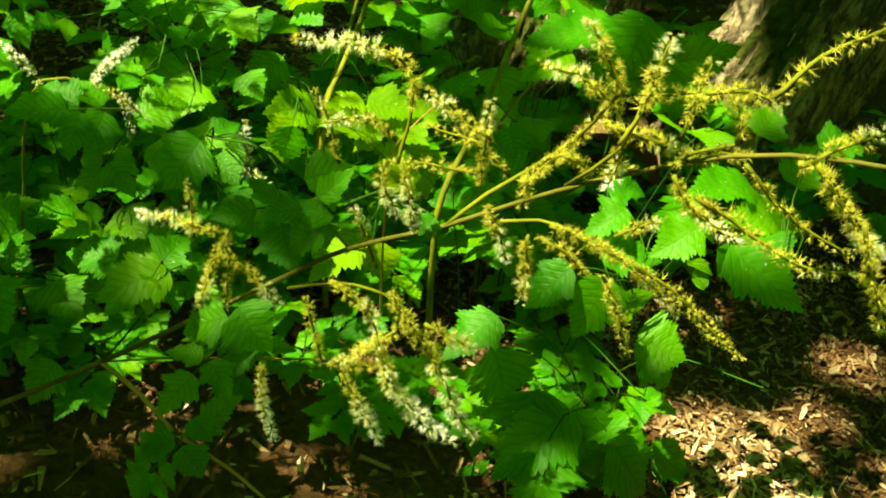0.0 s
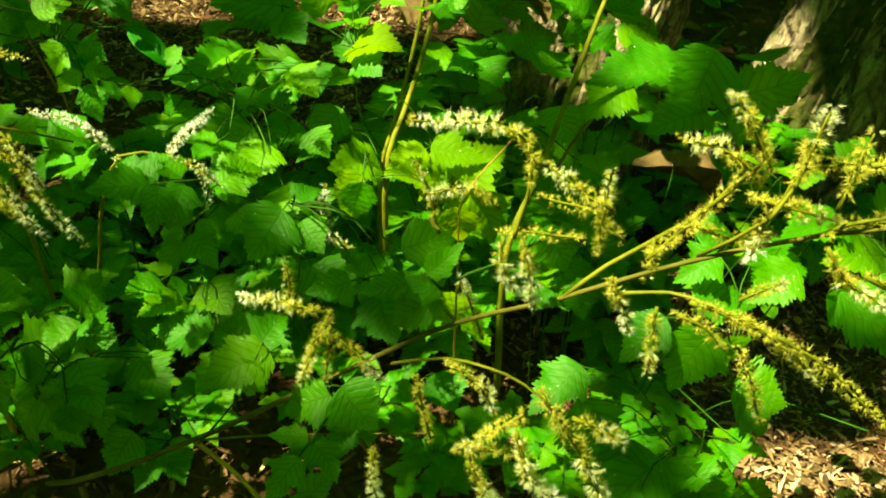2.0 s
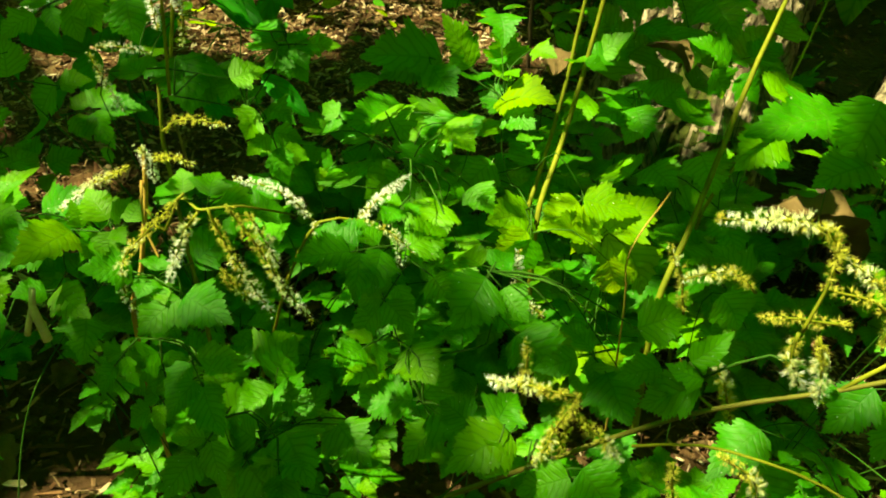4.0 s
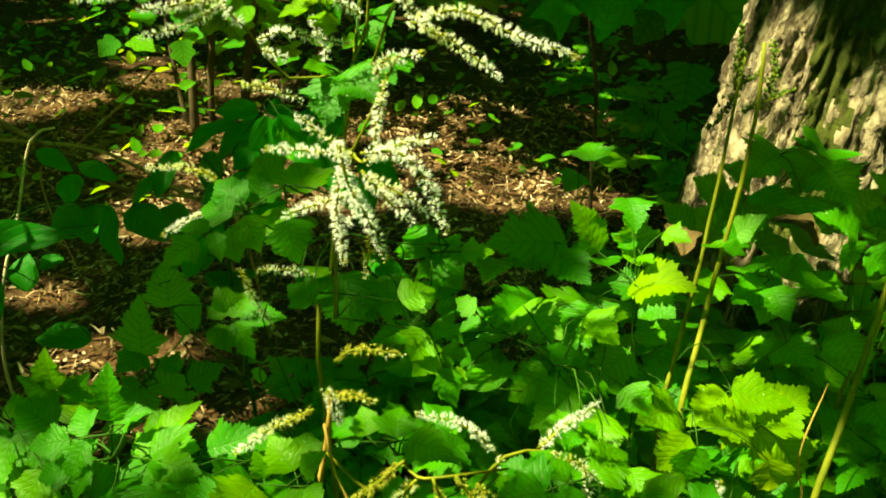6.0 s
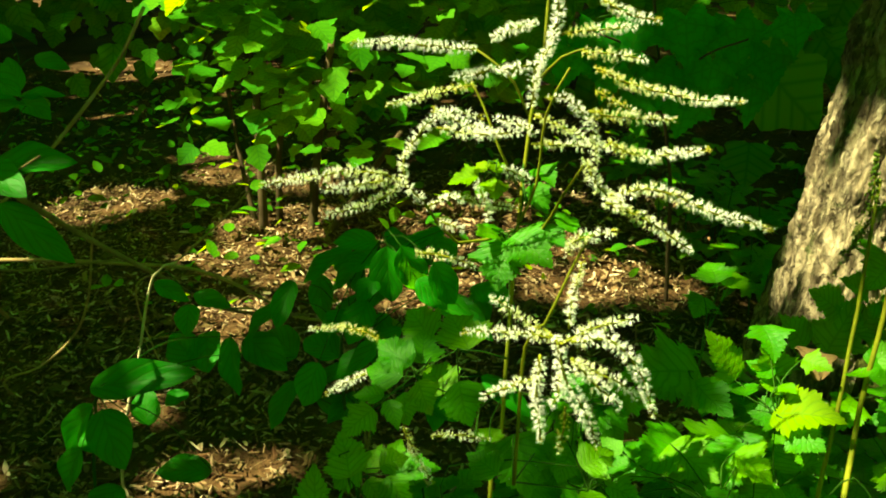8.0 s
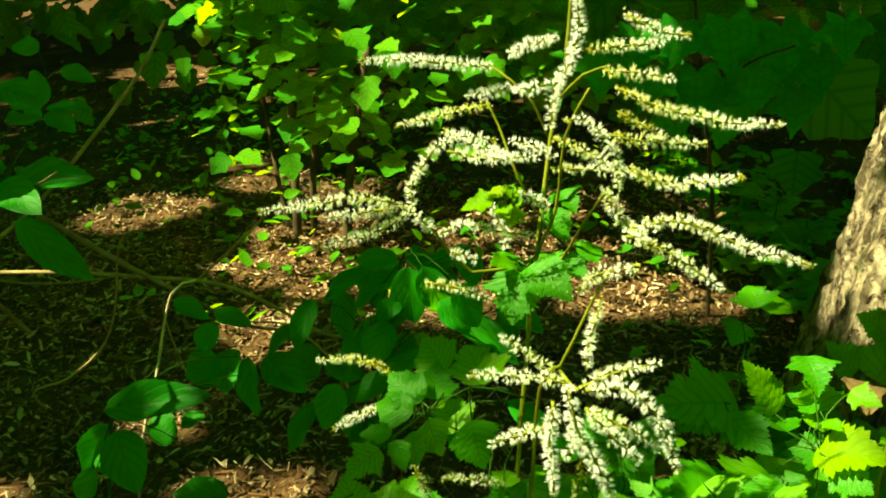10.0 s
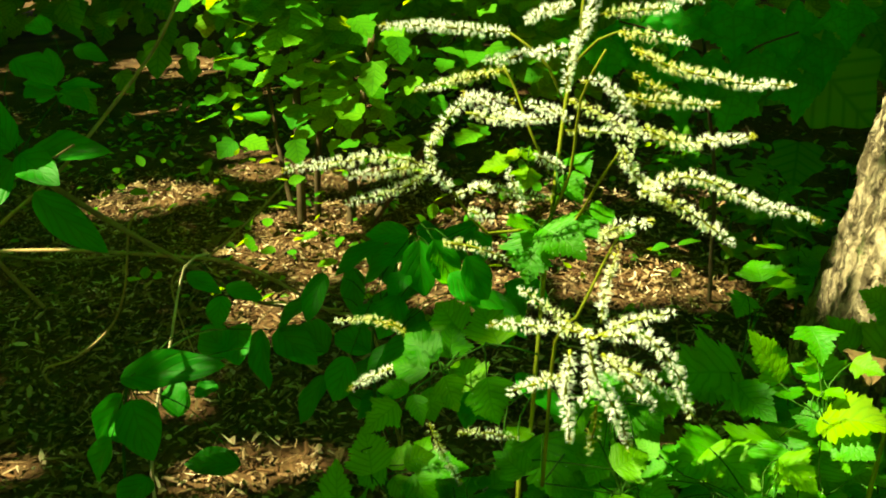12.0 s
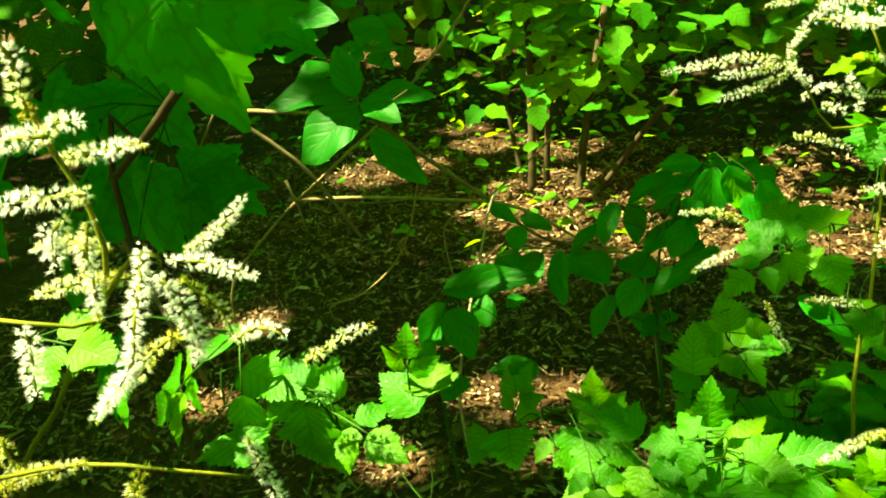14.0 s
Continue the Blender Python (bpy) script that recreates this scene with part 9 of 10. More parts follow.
leaf(maple2, (-0.176, 1.92, 0.579), (-0.2, 1.88, 0.499), 0.108, kind=LOBES, name="lobed_leaf")
leaf(maple2, (0.12, 1.92, 0.602), (0.15, 1.88, 0.511), 0.129, kind=LOBES, name="lobed_leaf")
leaf(maple2, (-0.265, 1.92, 0.614), (-0.288, 1.88, 0.534), 0.108, kind=LOBES, name="lobed_leaf")
leaf(maple2, (-0.02, 1.92, 0.508), (-0.043, 1.88, 0.427), 0.108, kind=LOBES, name="lobed_leaf")
leaf(maple2, (0.096, 1.92, 0.538), (0.115, 1.88, 0.446), 0.107, kind=LOBES, name="lobed_leaf")
leaf(maple2, (-0.14, 1.92, 0.511), (-0.12, 1.88, 0.429), 0.097, kind=LOBES, name="lobed_leaf")
leaf(maple2, (0.165, 1.92, 0.663), (0.182, 1.88, 0.585), 0.115, kind=LOBES, name="lobed_leaf")
stalks(maple2, [[(-0.086, 1.95, 0.604), (-0.092, 1.95, 0.615)], [(-0.092, 1.95, 0.615), (-0.151, 1.939, 0.66), (-0.212, 1.92, 0.655)], [(-0.092, 1.95, 0.615), (-0.107, 1.939, 0.656), (-0.127, 1.92, 0.663)], [(-0.092, 1.95, 0.615), (-0.069, 1.939, 0.662), (-0.043, 1.92, 0.67)], [(-0.086, 1.95, 0.604), (-0.019, 1.939, 0.658), (0.052, 1.92, 0.657)], [(-0.086, 1.95, 0.604), (-0.035, 1.938, 0.616), (0.017, 1.92, 0.584)], [(-0.086, 1.95, 0.604), (-0.086, 1.939, 0.604), (-0.09, 1.92, 0.576)], [(-0.092, 1.95, 0.615), (-0.132, 1.939, 0.617), (-0.176, 1.92, 0.579)], [(-0.086, 1.95, 0.604), (0.014, 1.939, 0.637), (0.12, 1.92, 0.602)], [(-0.092, 1.95, 0.615), (-0.176, 1.939, 0.644), (-0.265, 1.92, 0.614)], [(-0.086, 1.95, 0.604), (-0.05, 1.939, 0.579), (-0.02, 1.92, 0.508)], [(-0.086, 1.95, 0.604), (0.003, 1.939, 0.604), (0.096, 1.92, 0.538)], [(-0.086, 1.95, 0.604), (-0.115, 1.939, 0.58), (-0.14, 1.92, 0.511)], [(-0.086, 1.95, 0.604), (0.037, 1.939, 0.673), (0.165, 1.92, 0.663)]])


# ---------------------------------------------------------------- ground
def ground():
    xs = [-60, -30, -15, -8, -5] + [-4 + 0.08 * i for i in range(101)] + [5, 8, 15, 30, 60]
    ys = [-40, -20, -8, -3] + [-1.5 + 0.08 * i for i in range(101)] + [8, 12, 20, 40, 80]
    verts = [(x, y, ground_z(x, y)) for y in ys for x in xs]
    n = len(xs)
    faces = [(j * n + i, j * n + i + 1, (j + 1) * n + i + 1, (j + 1) * n + i) for j in range(len(ys) - 1) for i in range(n - 1)]
    tagged(new("ground", mesh_of("ground", verts, faces, [SOIL])), "dark woodland soil under bark mulch", "ground", "", "structure")


ground()


def chips(count, xr, yr, small, seed, squeeze=1.0):
    rnd = random.Random(seed)
    verts, faces = [], []
    for _ in range(count):
        x, y = rnd.uniform(*xr), yr[0] + (yr[1] - yr[0]) * rnd.random() ** squeeze
        z = ground_z(x, y)
        l, w, h = (0.003 + 0.026 * rnd.random() ** 3) * small, (0.0010 + 0.0055 * rnd.random() ** 2) * small, rnd.uniform(0.0006, 0.0026) * small
        m = Matrix.LocRotScale((x, y, z + rnd.uniform(0.0, 0.011)), Euler((rnd.gauss(0, 0.5), rnd.gauss(0, 0.35), rnd.random() * 6.283)), (l, w, h))
        k = len(verts)
        t = rnd.uniform(0.1, 0.9)
        verts.extend(m @ Vector(v) for v in ((-1, -1, -1), (1, -t, -1), (1, t, -1), (-1, 1, -1), (-0.95, -0.9, 1), (0.9, -0.8 * t, 0.8), (0.8, 0.9 * t, 1), (-1, 0.8, 0.8)))
        faces.extend(tuple(k + i for i in f) for f in ((4, 5, 6, 7), (0, 1, 5, 4), (1, 2, 6, 5), (2, 3, 7, 6), (3, 0, 4, 7)))
    return verts, faces


def mulch():
    v, f = [], []
    for spec in ((15000, (-2.3, -0.1), (0.9, 2.6), 0.75, 1, 1.0), (15000, (0.15, 1.1), (0.35, 1.2), 0.62, 2, 1.0), (5000, (-3.5, 2.0), (2.0, 5.5), 1.3, 3, 1.2), (2500, (-1.4, 0.2), (0.3, 0.95), 0.75, 4, 1.0)):
        a, b = chips(*spec)
        k = len(v)
        v.extend(a)
        f.extend(tuple(k + i for i in q) for q in b)
    tagged(new("mulch", mesh_of("mulch", v, f, [CHIPS], None, None, False)), "shredded brown bark mulch lying over the soil", "mulch", "", "stuff")


mulch()


def litter():
    """Broken leaves and bark flakes lying on the mulch, each a thin bent scrap."""
    rnd = random.Random(61)
    verts, faces = [], []
    # the 900 scraps are packed in to brighten the sun patch there
    for count, xr, yr, size in ((22000, (-2.3, 0.2), (0.9, 3.0), 1.0), (5000, (0.1, 1.2), (0.35, 1.3), 0.8), (900, (0.36, 0.54), (0.58, 0.78), 1.1), (2600, (-3.4, 2.0), (2.6, 5.6), 1.5), (1000, (-1.4, 0.2), (0.3, 0.95), 0.9)):
        for _ in range(count):
            x, y = rnd.uniform(*xr), rnd.uniform(*yr)
            l, w = size * (0.004 + 0.016 * rnd.random() ** 2), size * (0.0015 + 0.006 * rnd.random() ** 2)
            m = Matrix.LocRotScale((x, y, ground_z(x, y) + rnd.uniform(0.004, 0.018)), Euler((rnd.gauss(0, 0.4), rnd.gauss(0, 0.35), rnd.random() * 6.283)), (l, w, w))
            k = len(verts)
            bend = rnd.uniform(-0.6, 0.9)
            for px, py in ((-1, 0), (-0.4, 0.8), (0.5, 0.9), (1, 0.1), (0.6, -0.8), (-0.5, -0.9)):
                verts.append(m @ Vector((px * rnd.uniform(0.75, 1.15), py * rnd.uniform(0.6, 1.1), bend * abs(py) + 0.25 * rnd.uniform(-1, 1))))
            verts.append(m @ Vector((0, 0, 0.1)))
            faces.extend((k + 6, k + i, k + (i + 1) % 6) for i in range(6))
    tagged(new("leaf_litter", mesh_of("leaf_litter", verts, faces, [LITTER], None, None, False)), "scraps of dry brown leaves and bark over the mulch", "leaf litter", "", "stuff")


litter()


def curled_leaf_mesh(seed):
    """A dry, curled leaf about 1 long."""
    rnd = random.Random(seed)
    verts, faces, n, k = [], [], 22, 9
    for i in range(n + 1):
        v = i / n
        w = 0.34 * math.sin(math.pi * min(1, v * 0.97 + 0.02)) ** 0.8 * (1 + 0.16 * math.sin(v * 17 + seed) + 0.05 * rnd.uniform(-1, 1))
        for j in range(k):
            c = 2 * j / (k - 1) - 1
            verts.append((c * w, v - 0.5, 0.30 * abs(c) ** 1.6 * w * 2 + 0.12 * math.sin(4 * v + seed) + 0.05 * math.sin(7 * c + 5 * v + seed) + 0.012 * rnd.uniform(-1, 1)))
    for i in range(n):
        for j in range(k - 1):
            a = i * k + j
            faces.append((a, a + 1, a + 1 + k, a + k))
    return mesh_of("dead_leaf", verts, faces, [DEADLEAF])


CURLED = [curled_leaf_mesh(s) for s in range(5)]


def dead_leaf(x, y, size, seed, dz=0.0):
    rnd = random.Random(seed)
    ob = new("dead_leaf", CURLED[seed % 5])
    ob.matrix_world = Matrix.LocRotScale((x, y, ground_z(x, y) + 0.012 + dz), Euler((rnd.gauss(0, 0.25), rnd.gauss(0, 0.25), rnd.random() * 6.283)), (size, size, size * 0.7))
    tagged(ob, "dry curled brown leaf lying on the mulch", "dead leaf", "fallen leaves")


seed_ = random.Random(77)
for i_ in range(170):
    dead_leaf(seed_.uniform(-2.2, -0.35), seed_.uniform(1.0, 2.9), seed_.uniform(0.02, 0.06), i_)
for i_ in range(30):
    dead_leaf(seed_.uniform(-0.5, 1.0), seed_.uniform(1.2, 2.8), seed_.uniform(0.03, 0.07), 100 + i_)
for i_ in range(22):
    dead_leaf(seed_.uniform(-1.5, -0.6), seed_.uniform(0.5, 1.1), seed_.uniform(0.03, 0.07), 200 + i_)
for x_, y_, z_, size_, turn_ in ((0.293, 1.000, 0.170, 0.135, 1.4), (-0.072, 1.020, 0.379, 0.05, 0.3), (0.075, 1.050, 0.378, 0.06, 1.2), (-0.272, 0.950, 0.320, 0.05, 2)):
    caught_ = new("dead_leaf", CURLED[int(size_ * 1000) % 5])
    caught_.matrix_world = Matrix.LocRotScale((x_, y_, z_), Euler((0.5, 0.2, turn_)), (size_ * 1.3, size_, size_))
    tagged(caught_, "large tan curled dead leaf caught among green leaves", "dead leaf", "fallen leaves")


# ---------------------------------------------------------------- big tree: trunk, limbs and an unseen crown added to dapple the sun
def trunk_mesh(radius, flares, lean, height, hollow):
    """A trunk with root flares, ridged bark and a lean (metres sideways for each metre up)."""
    verts, faces, mats, n, rows = [], [], [], 260, 240
    for j in range(rows + 1):
        z = -0.12 + height * (j / rows) ** 1.35
        low = math.exp(-max(z, 0) / 0.30)
        for i in range(n):
            a = 2 * math.pi * i / n
            r = radius - 0.018 * z
            for c, s in flares:
                d = (a - c + math.pi) % (2 * math.pi) - math.pi
                r += s * (0.22 + low) * math.exp(-(d / 0.36) ** 2)
            q = Vector((math.cos(a) * 7, math.sin(a) * 7, z * 2.2))
            ridge = abs(noise.noise(q * 1.9))
            plate = noise.cell(Vector((a * 13 + 2.0 * noise.noise(q), z * 26 + 3 * noise.noise(q + Vector((4, 0, 0))), radius * 40)))
            r += 0.010 * ridge + 0.006 * noise.noise(q * 4) + 0.012 * abs(noise.noise(Vector((math.cos(a) * 7, math.sin(a) * 7, z * 22)))) + 0.008 * noise.noise(Vector((math.cos(a) * 16, math.sin(a) * 16, z * 45))) + 0.007 * plate
            verts.append((math.cos(a) * r + lean[0] * z, math.sin(a) * r + lean[1] * z, z))
    for j in range(rows):
        for i in range(n):
            k = (i + 1) % n
            faces.append((j * n + i, j * n + k, (j + 1) * n + k, (j + 1) * n + i))
            a = 2 * math.pi * i / n
            # moss patches, plus a band at the hollow with its shade painted in
            patch = 0.8 * math.exp(-((a - hollow) / 0.26) ** 2) + 0.55 * noise.noise(Vector((a * 6, verts[j * n + i][2] * 5, 3))) + 0.4 * noise.noise(Vector((a * 30, verts[j * n + i][2] * 22, 1)))
            mats.append(1 if patch > 0.5 else 0)
    return mesh_of("trunk", verts, faces, [BARK, MOSS_SHADE], mats)


def tree():
    foot = Vector((0.252, 1.63, 0.0))
    ob = thing("tree", foot, "big old tree with grey furrowed mossy bark and root flares", "tree")
    part("trunk", trunk_mesh(0.155, ((3.75, 0.06), (4.95, 0.11), (0.6, 0.08), (2.3, 0.045)), (0.16, 0.04), 2.6, 4.38), ob)
    top = foot + Vector((0.40, 0.10, 2.4))
    for e in ((-2.6, 3.6, 5.2), (1.8, -0.6, 4.9), (0.4, 2.6, 5.4), (2.4, 1.2, 4.8)):
        mid = top + Vector((e[0] * 0.4, e[1] * 0.4, 1.5))
        stem("limb", ob, [top, mid, foot + Vector(e)], 0.11, 0.03, BARK, "", 0.15, 10)
    return ob


the_tree = tree()
second = thing("tree", (0.66, 1.46, -0.05), "second leaning trunk of pale furrowed bark beside the big tree", "tree")
part("trunk", trunk_mesh(0.14, ((3.6, 0.10), (4.5, 0.07), (0.8, 0.06)), (0.22, 0.02), 3.6, 4.05), second)

stem("limb", second, [Vector((1.42, 1.53, 3.5)), Vector((1.75, 1.7, 4.2)), Vector((2.3, 2.0, 5.0))], 0.075, 0.03, BARK, "", 0.15, 10)
stem("limb", second, [Vector((1.40, 1.53, 3.45)), Vector((1.3, 1.2, 4.2)), Vector((1.2, 0.7, 5.0))], 0.06, 0.025, BARK, "", 0.15, 10)

# lit leaves of the shrub behind, each with a crown hole aimed at it: x and height
LIT_LEAVES = ((-1.25, 0.66), (-1.25, 0.6), (-1.14, 0.52), (-1.15, 0.39), (-0.99, 0.62), (-0.86, 0.62), (-0.87, 0.53), (-0.9, 0.45), (-0.84, 0.46), (-0.67, 0.62), (-0.65, 0.54), (-0.86, 0.38), (-0.53, 0.54), (-0.37, 0.6), (-1.18, 0.32), (-0.78, 0.59))
for x_, z_ in LIT_LEAVES:
    gap(x_, 2.28, z_, 0.03)

# crown holes placed by hand for sun flecks on leaves, bark and mulch
gap(-0.03, 0.62, 0.37, 0.05)
gap(-0.04, 0.6, 0.29, 0.035)
gap(-0.83, 1.03, 0.36, 0.02)
gap(-0.13, 0.9, 0.39, 0.036)
gap(-0.42, 0.8, 0.67, 0.035)
gap(-0.02, 0.86, 0.25, 0.05)
gap(-0.11, 0.94, 0.36, 0.03)
gap(-0.14, 0.97, 0.44, 0.04)
gap(0.12, 1.04, 0.38, 0.032)
gap(-0.07, 0.85, 0.26, 0.04)
gap(0.28, 0.62, 0.04, 0.025)
gap(0.28, 0.95, 0.22, 0.05)
gap(-0.1, 1, 0.39, 0.045)
gap(0.02, 0.98, 0.33, 0.03)
gap(0.13, 1.45, 0.44, 0.1)
gap(0.31, 1.4, 0.42, 0.07)
gap(0.16, 1.47, 0.47, 0.1)
gap(0.16, 1.46, 0.43, 0.08)
gap(0.46, 1.28, 0.28, 0.05)
gap(0.32, 1.33, 0.29, 0.04)
gap(-0.8, 0.29, 0.67, 0.06)
gap(-0.85, 0.31, 0.73, 0.07)
gap(-0.64, 0.58, 0.39, 0.022)
gap(-0.65, 0.72, 0.37, 0.015)
gap(-0.8, 0.41, 0.78, 0.02)
gap(-0.78, 0.55, 0.5, 0.036)
gap(-0.76, 0.58, 0.37, 0.03)
gap(-0.76, 0.38, 0.55, 0.025)
gap(-1.09, 1.08, 0.56, 0.03)
gap(-0.77, 0.32, 0.57, 0.03)
gap(-1, 0.5, 0.8, 0.036)
gap(0.4, 0.64, 0, 0.034)
gap(0.47, 0.6, 0, 0.038)
gap(-1.69, 2.7, 0, 0.16)
gap(-2.73, 5.45, -0, 0.2)
gap(-1.03, 2.46, 0, 0.16)
gap(-0.88, 1.28, 0, 0.07)
gap(-1.27, 1.27, 0, 0.03)
gap(-0.11, 2.14, 0, 0.14)
gap(0.05, 2.93, 0.1, 0.12)
gap(-1.08, 1.49, 0, 0.04)
gap(-0.98, 1.78, 0, 0.05)
gap(-0.98, 1.91, 0, 0.05)
gap(-1.07, 2.5, 0.48, 0.0248)
gap(-1.35, 2.5, 0.59, 0.0248)
gap(-1.16, 2.4, 0.49, 0.0186)
gap(-0.86, 2.3, 0.53, 0.0279)
gap(-0.87, 2.3, 0.44, 0.031)
gap(-1.2, 2.4, 0.37, 0.0186)
gap(-1.08, 2.3, 0.33, 0.0279)
gap(-0.94, 2.4, 0.6, 0.0372)
gap(-0.78, 2.4, 0.56, 0.0372)
gap(-0.95, 2.4, 0.37, 0.031)
gap(-1.14, 2.4, 0.28, 0.0248)
gap(-1.19, 2.5, 0.43, 0.0248)
gap(-0.66, 2.6, 0.45, 0.0682)
gap(-0.47, 2.7, 0.4, 0.0682)
gap(-0.77, 2.5, 0.58, 0.0856)
gap(-1.04, 2.52, 0.1, 0.12)
gap(-1.19, 2.6, 0.32, 0.07)
gap(-0.93, 2.7, 0.38, 0.124)
gap(-1.07, 2.9, 0.05, 0.12)
gap(-0.59, 2.52, 0, 0.1)
gap(-0.45, 2.48, 0, 0.2)
gap(-0.25, 2.08, 0, 0.12)
gap(-1.41, 3.01, 0.1, 0.13)
gap(-1.09, 2.3, 0.1, 0.08)
gap(-0.31, 2.75, 0.1, 0.16)
gap(-2.56, 5.41, 0, 0.2)
gap(-0.82, 2.19, 0, 0.1)
gap(-0.62, 2.04, 0, 0.16)
gap(-0.92, 1.28, 0, 0.06)
gap(-1.55, 1.51, -0, 0.06)
gap(-1.53, 3.25, 0, 0.09)
gap(-0.55, 2.63, 0, 0.09)
gap(-1.75, 2.72, 0, 0.09)
gap(-0.93, 2.11, 0, 0.08)
gap(-1.05, 1.88, 0, 0.06)
gap(-0.78, 2.36, -0, 0.08)
gap(-0.11, 1, 0.37, 0.03)
gap(-0.55, 0.62, 0.41, 0.02)
gap(-0.574, 0.58, 0.432, 0.015)
gap(-0.536, 0.59, 0.407, 0.015)
gap(-0.488, 0.623, 0.40, 0.025)
gap(-0.678, 0.636, 0.36, 0.02)
gap(0.3, 1, 0.2, 0.05)
gap(0.423, 0.688, -0.05, 0.09)
gap(0.479, 0.643, -0.05, 0.05)
gap(0.66, 0.89, -0.05, 0.035)
gap(0.56, 0.78, -0.05, 0.025)
gap(0.62, 0.68, -0.05, 0.03)
gap(0.45, 0.61, 0, 0.05)
gap(-1.55, 2.72, 0, 0.09)
gap(-1, 2.25, 0.02, 0.05)
gap(-1.2, 2.2, 0.02, 0.04)
gap(-0.05, 0.82, 0.28, 0.05)
gap(0.01, 0.82, 0.29, 0.03)
gap(0.03, 0.83, 0.2, 0.04)
gap(-0.05, 0.76, 0.13, 0.045)
gap(-0.01, 0.77, 0.12, 0.03)
gap(0.10, 1.50, 0.42, 0.05)
gap(0.085, 1.50, 0.33, 0.04)
gap(0.127, 1.50, 0.50, 0.05)
gap(0.18, 1.46, 0.39, 0.06)
gap(0.122, 1.46, 0.36, 0.04)
gap(0.356, 1.50, 0.22, 0.045)
gap(0.503, 1.36, 0.26, 0.05)
gap(-0.458, 0.53, 0.365, 0.012)
gap(-0.442, 0.56, 0.414, 0.016)
gap(-0.034, 0.85, 0.28, 0.05)
gap(-0.10, 1.0, 0.335, 0.04)
gap(-0.409, 0.80, 0.68, 0.03)
gap(-0.34, 2.33, 0.0, 0.19)
gap(-0.16, 2.2, 0.0, 0.12)
gap(-0.53, 1.1, 0.46, 0.03)
gap(-0.5, 2.7, 0.5, 0.06)
gap(-0.35, 2.7, 0.62, 0.05)
gap(-0.25, 2.75, 0.4, 0.05)
gap(-1.04, 1.07, 0.6, 0.018)
gap(-1.12, 2.4, 0.74, 0.04)
gap(-0.97, 2.4, 0.66, 0.04)
gap(-0.95, 2.4, 0.55, 0.04)
gap(-0.74, 2.4, 0.68, 0.035)
gap(-0.55, 2.6, 0.70, 0.04)
gap(-0.2, 2.6, 0.76, 0.035)
gap(-0.46, 2.58, 0.0, 0.10)
gap(-0.25, 2.12, 0.0, 0.10)
gap(-1.71, 2.68, 0.0, 0.14)
gap(-1.19, 2.23, 0.0, 0.06)
gap(-1.10, 2.16, 0.0, 0.05)
gap(-1.03, 1.92, 0.0, 0.04)
gap(-0.97, 1.84, 0.0, 0.04)
gap(-1.01, 2.44, 0.0, 0.08)
gap(-2.84, 5.5, 0.0, 0.22)
gap(-2.47, 5.14, 0.0, 0.18)
gap(-0.92, 1.31, 0.0, 0.05)
gap(-0.82, 1.32, 0.0, 0.05)
gap(-1.14, 1.51, 0.0, 0.03)
gap(-0.9, 1.06, 0.2, 0.02)
gap(-0.89, 1.08, 0.3, 0.02)
gap(-1.46, 1.17, 0.0, 0.04)
gap(-1.03, 1.05, 0.0, 0.04)
gap(0.098, 2.507, 0.116, 0.06)
gap(0.04, 2.8, 0.1, 0.08)
gap(0.1, 2.02, 0.12, 0.03)
gap(-0.163, 1.135, 0.453, 0.02)
gap(-0.97, 1.09, 0.60, 0.022)
gap(0.149, 1.71, 0.394, 0.06)
gap(0.13, 1.64, 0.29, 0.06)
gap(0.161, 1.71, 0.46, 0.06)
gap(0.14, 1.6, 0.34, 0.05)
gap(0.12, 1.66, 0.22, 0.04)
gap(-0.842, 2.42, 0.584, 0.028)
gap(-0.763, 2.42, 0.45, 0.022)
gap(-0.623, 2.42, 0.562, 0.03)
gap(-0.97, 2.42, 0.508, 0.022)
gap(-0.906, 2.42, 0.378, 0.02)
gap(-0.436, 2.42, 0.506, 0.03)
gap(-0.319, 2.42, 0.319, 0.03)
gap(-0.495, 2.42, 0.421, 0.025)
gap(-0.236, 2.42, 0.543, 0.03)
gap(-0.752, 2.42, 0.616, 0.03)
gap(-0.549, 2.42, 0.595, 0.03)
gap(-0.132, 2.42, 0.411, 0.02)
gap(-1.082, 2.42, 0.592, 0.016)



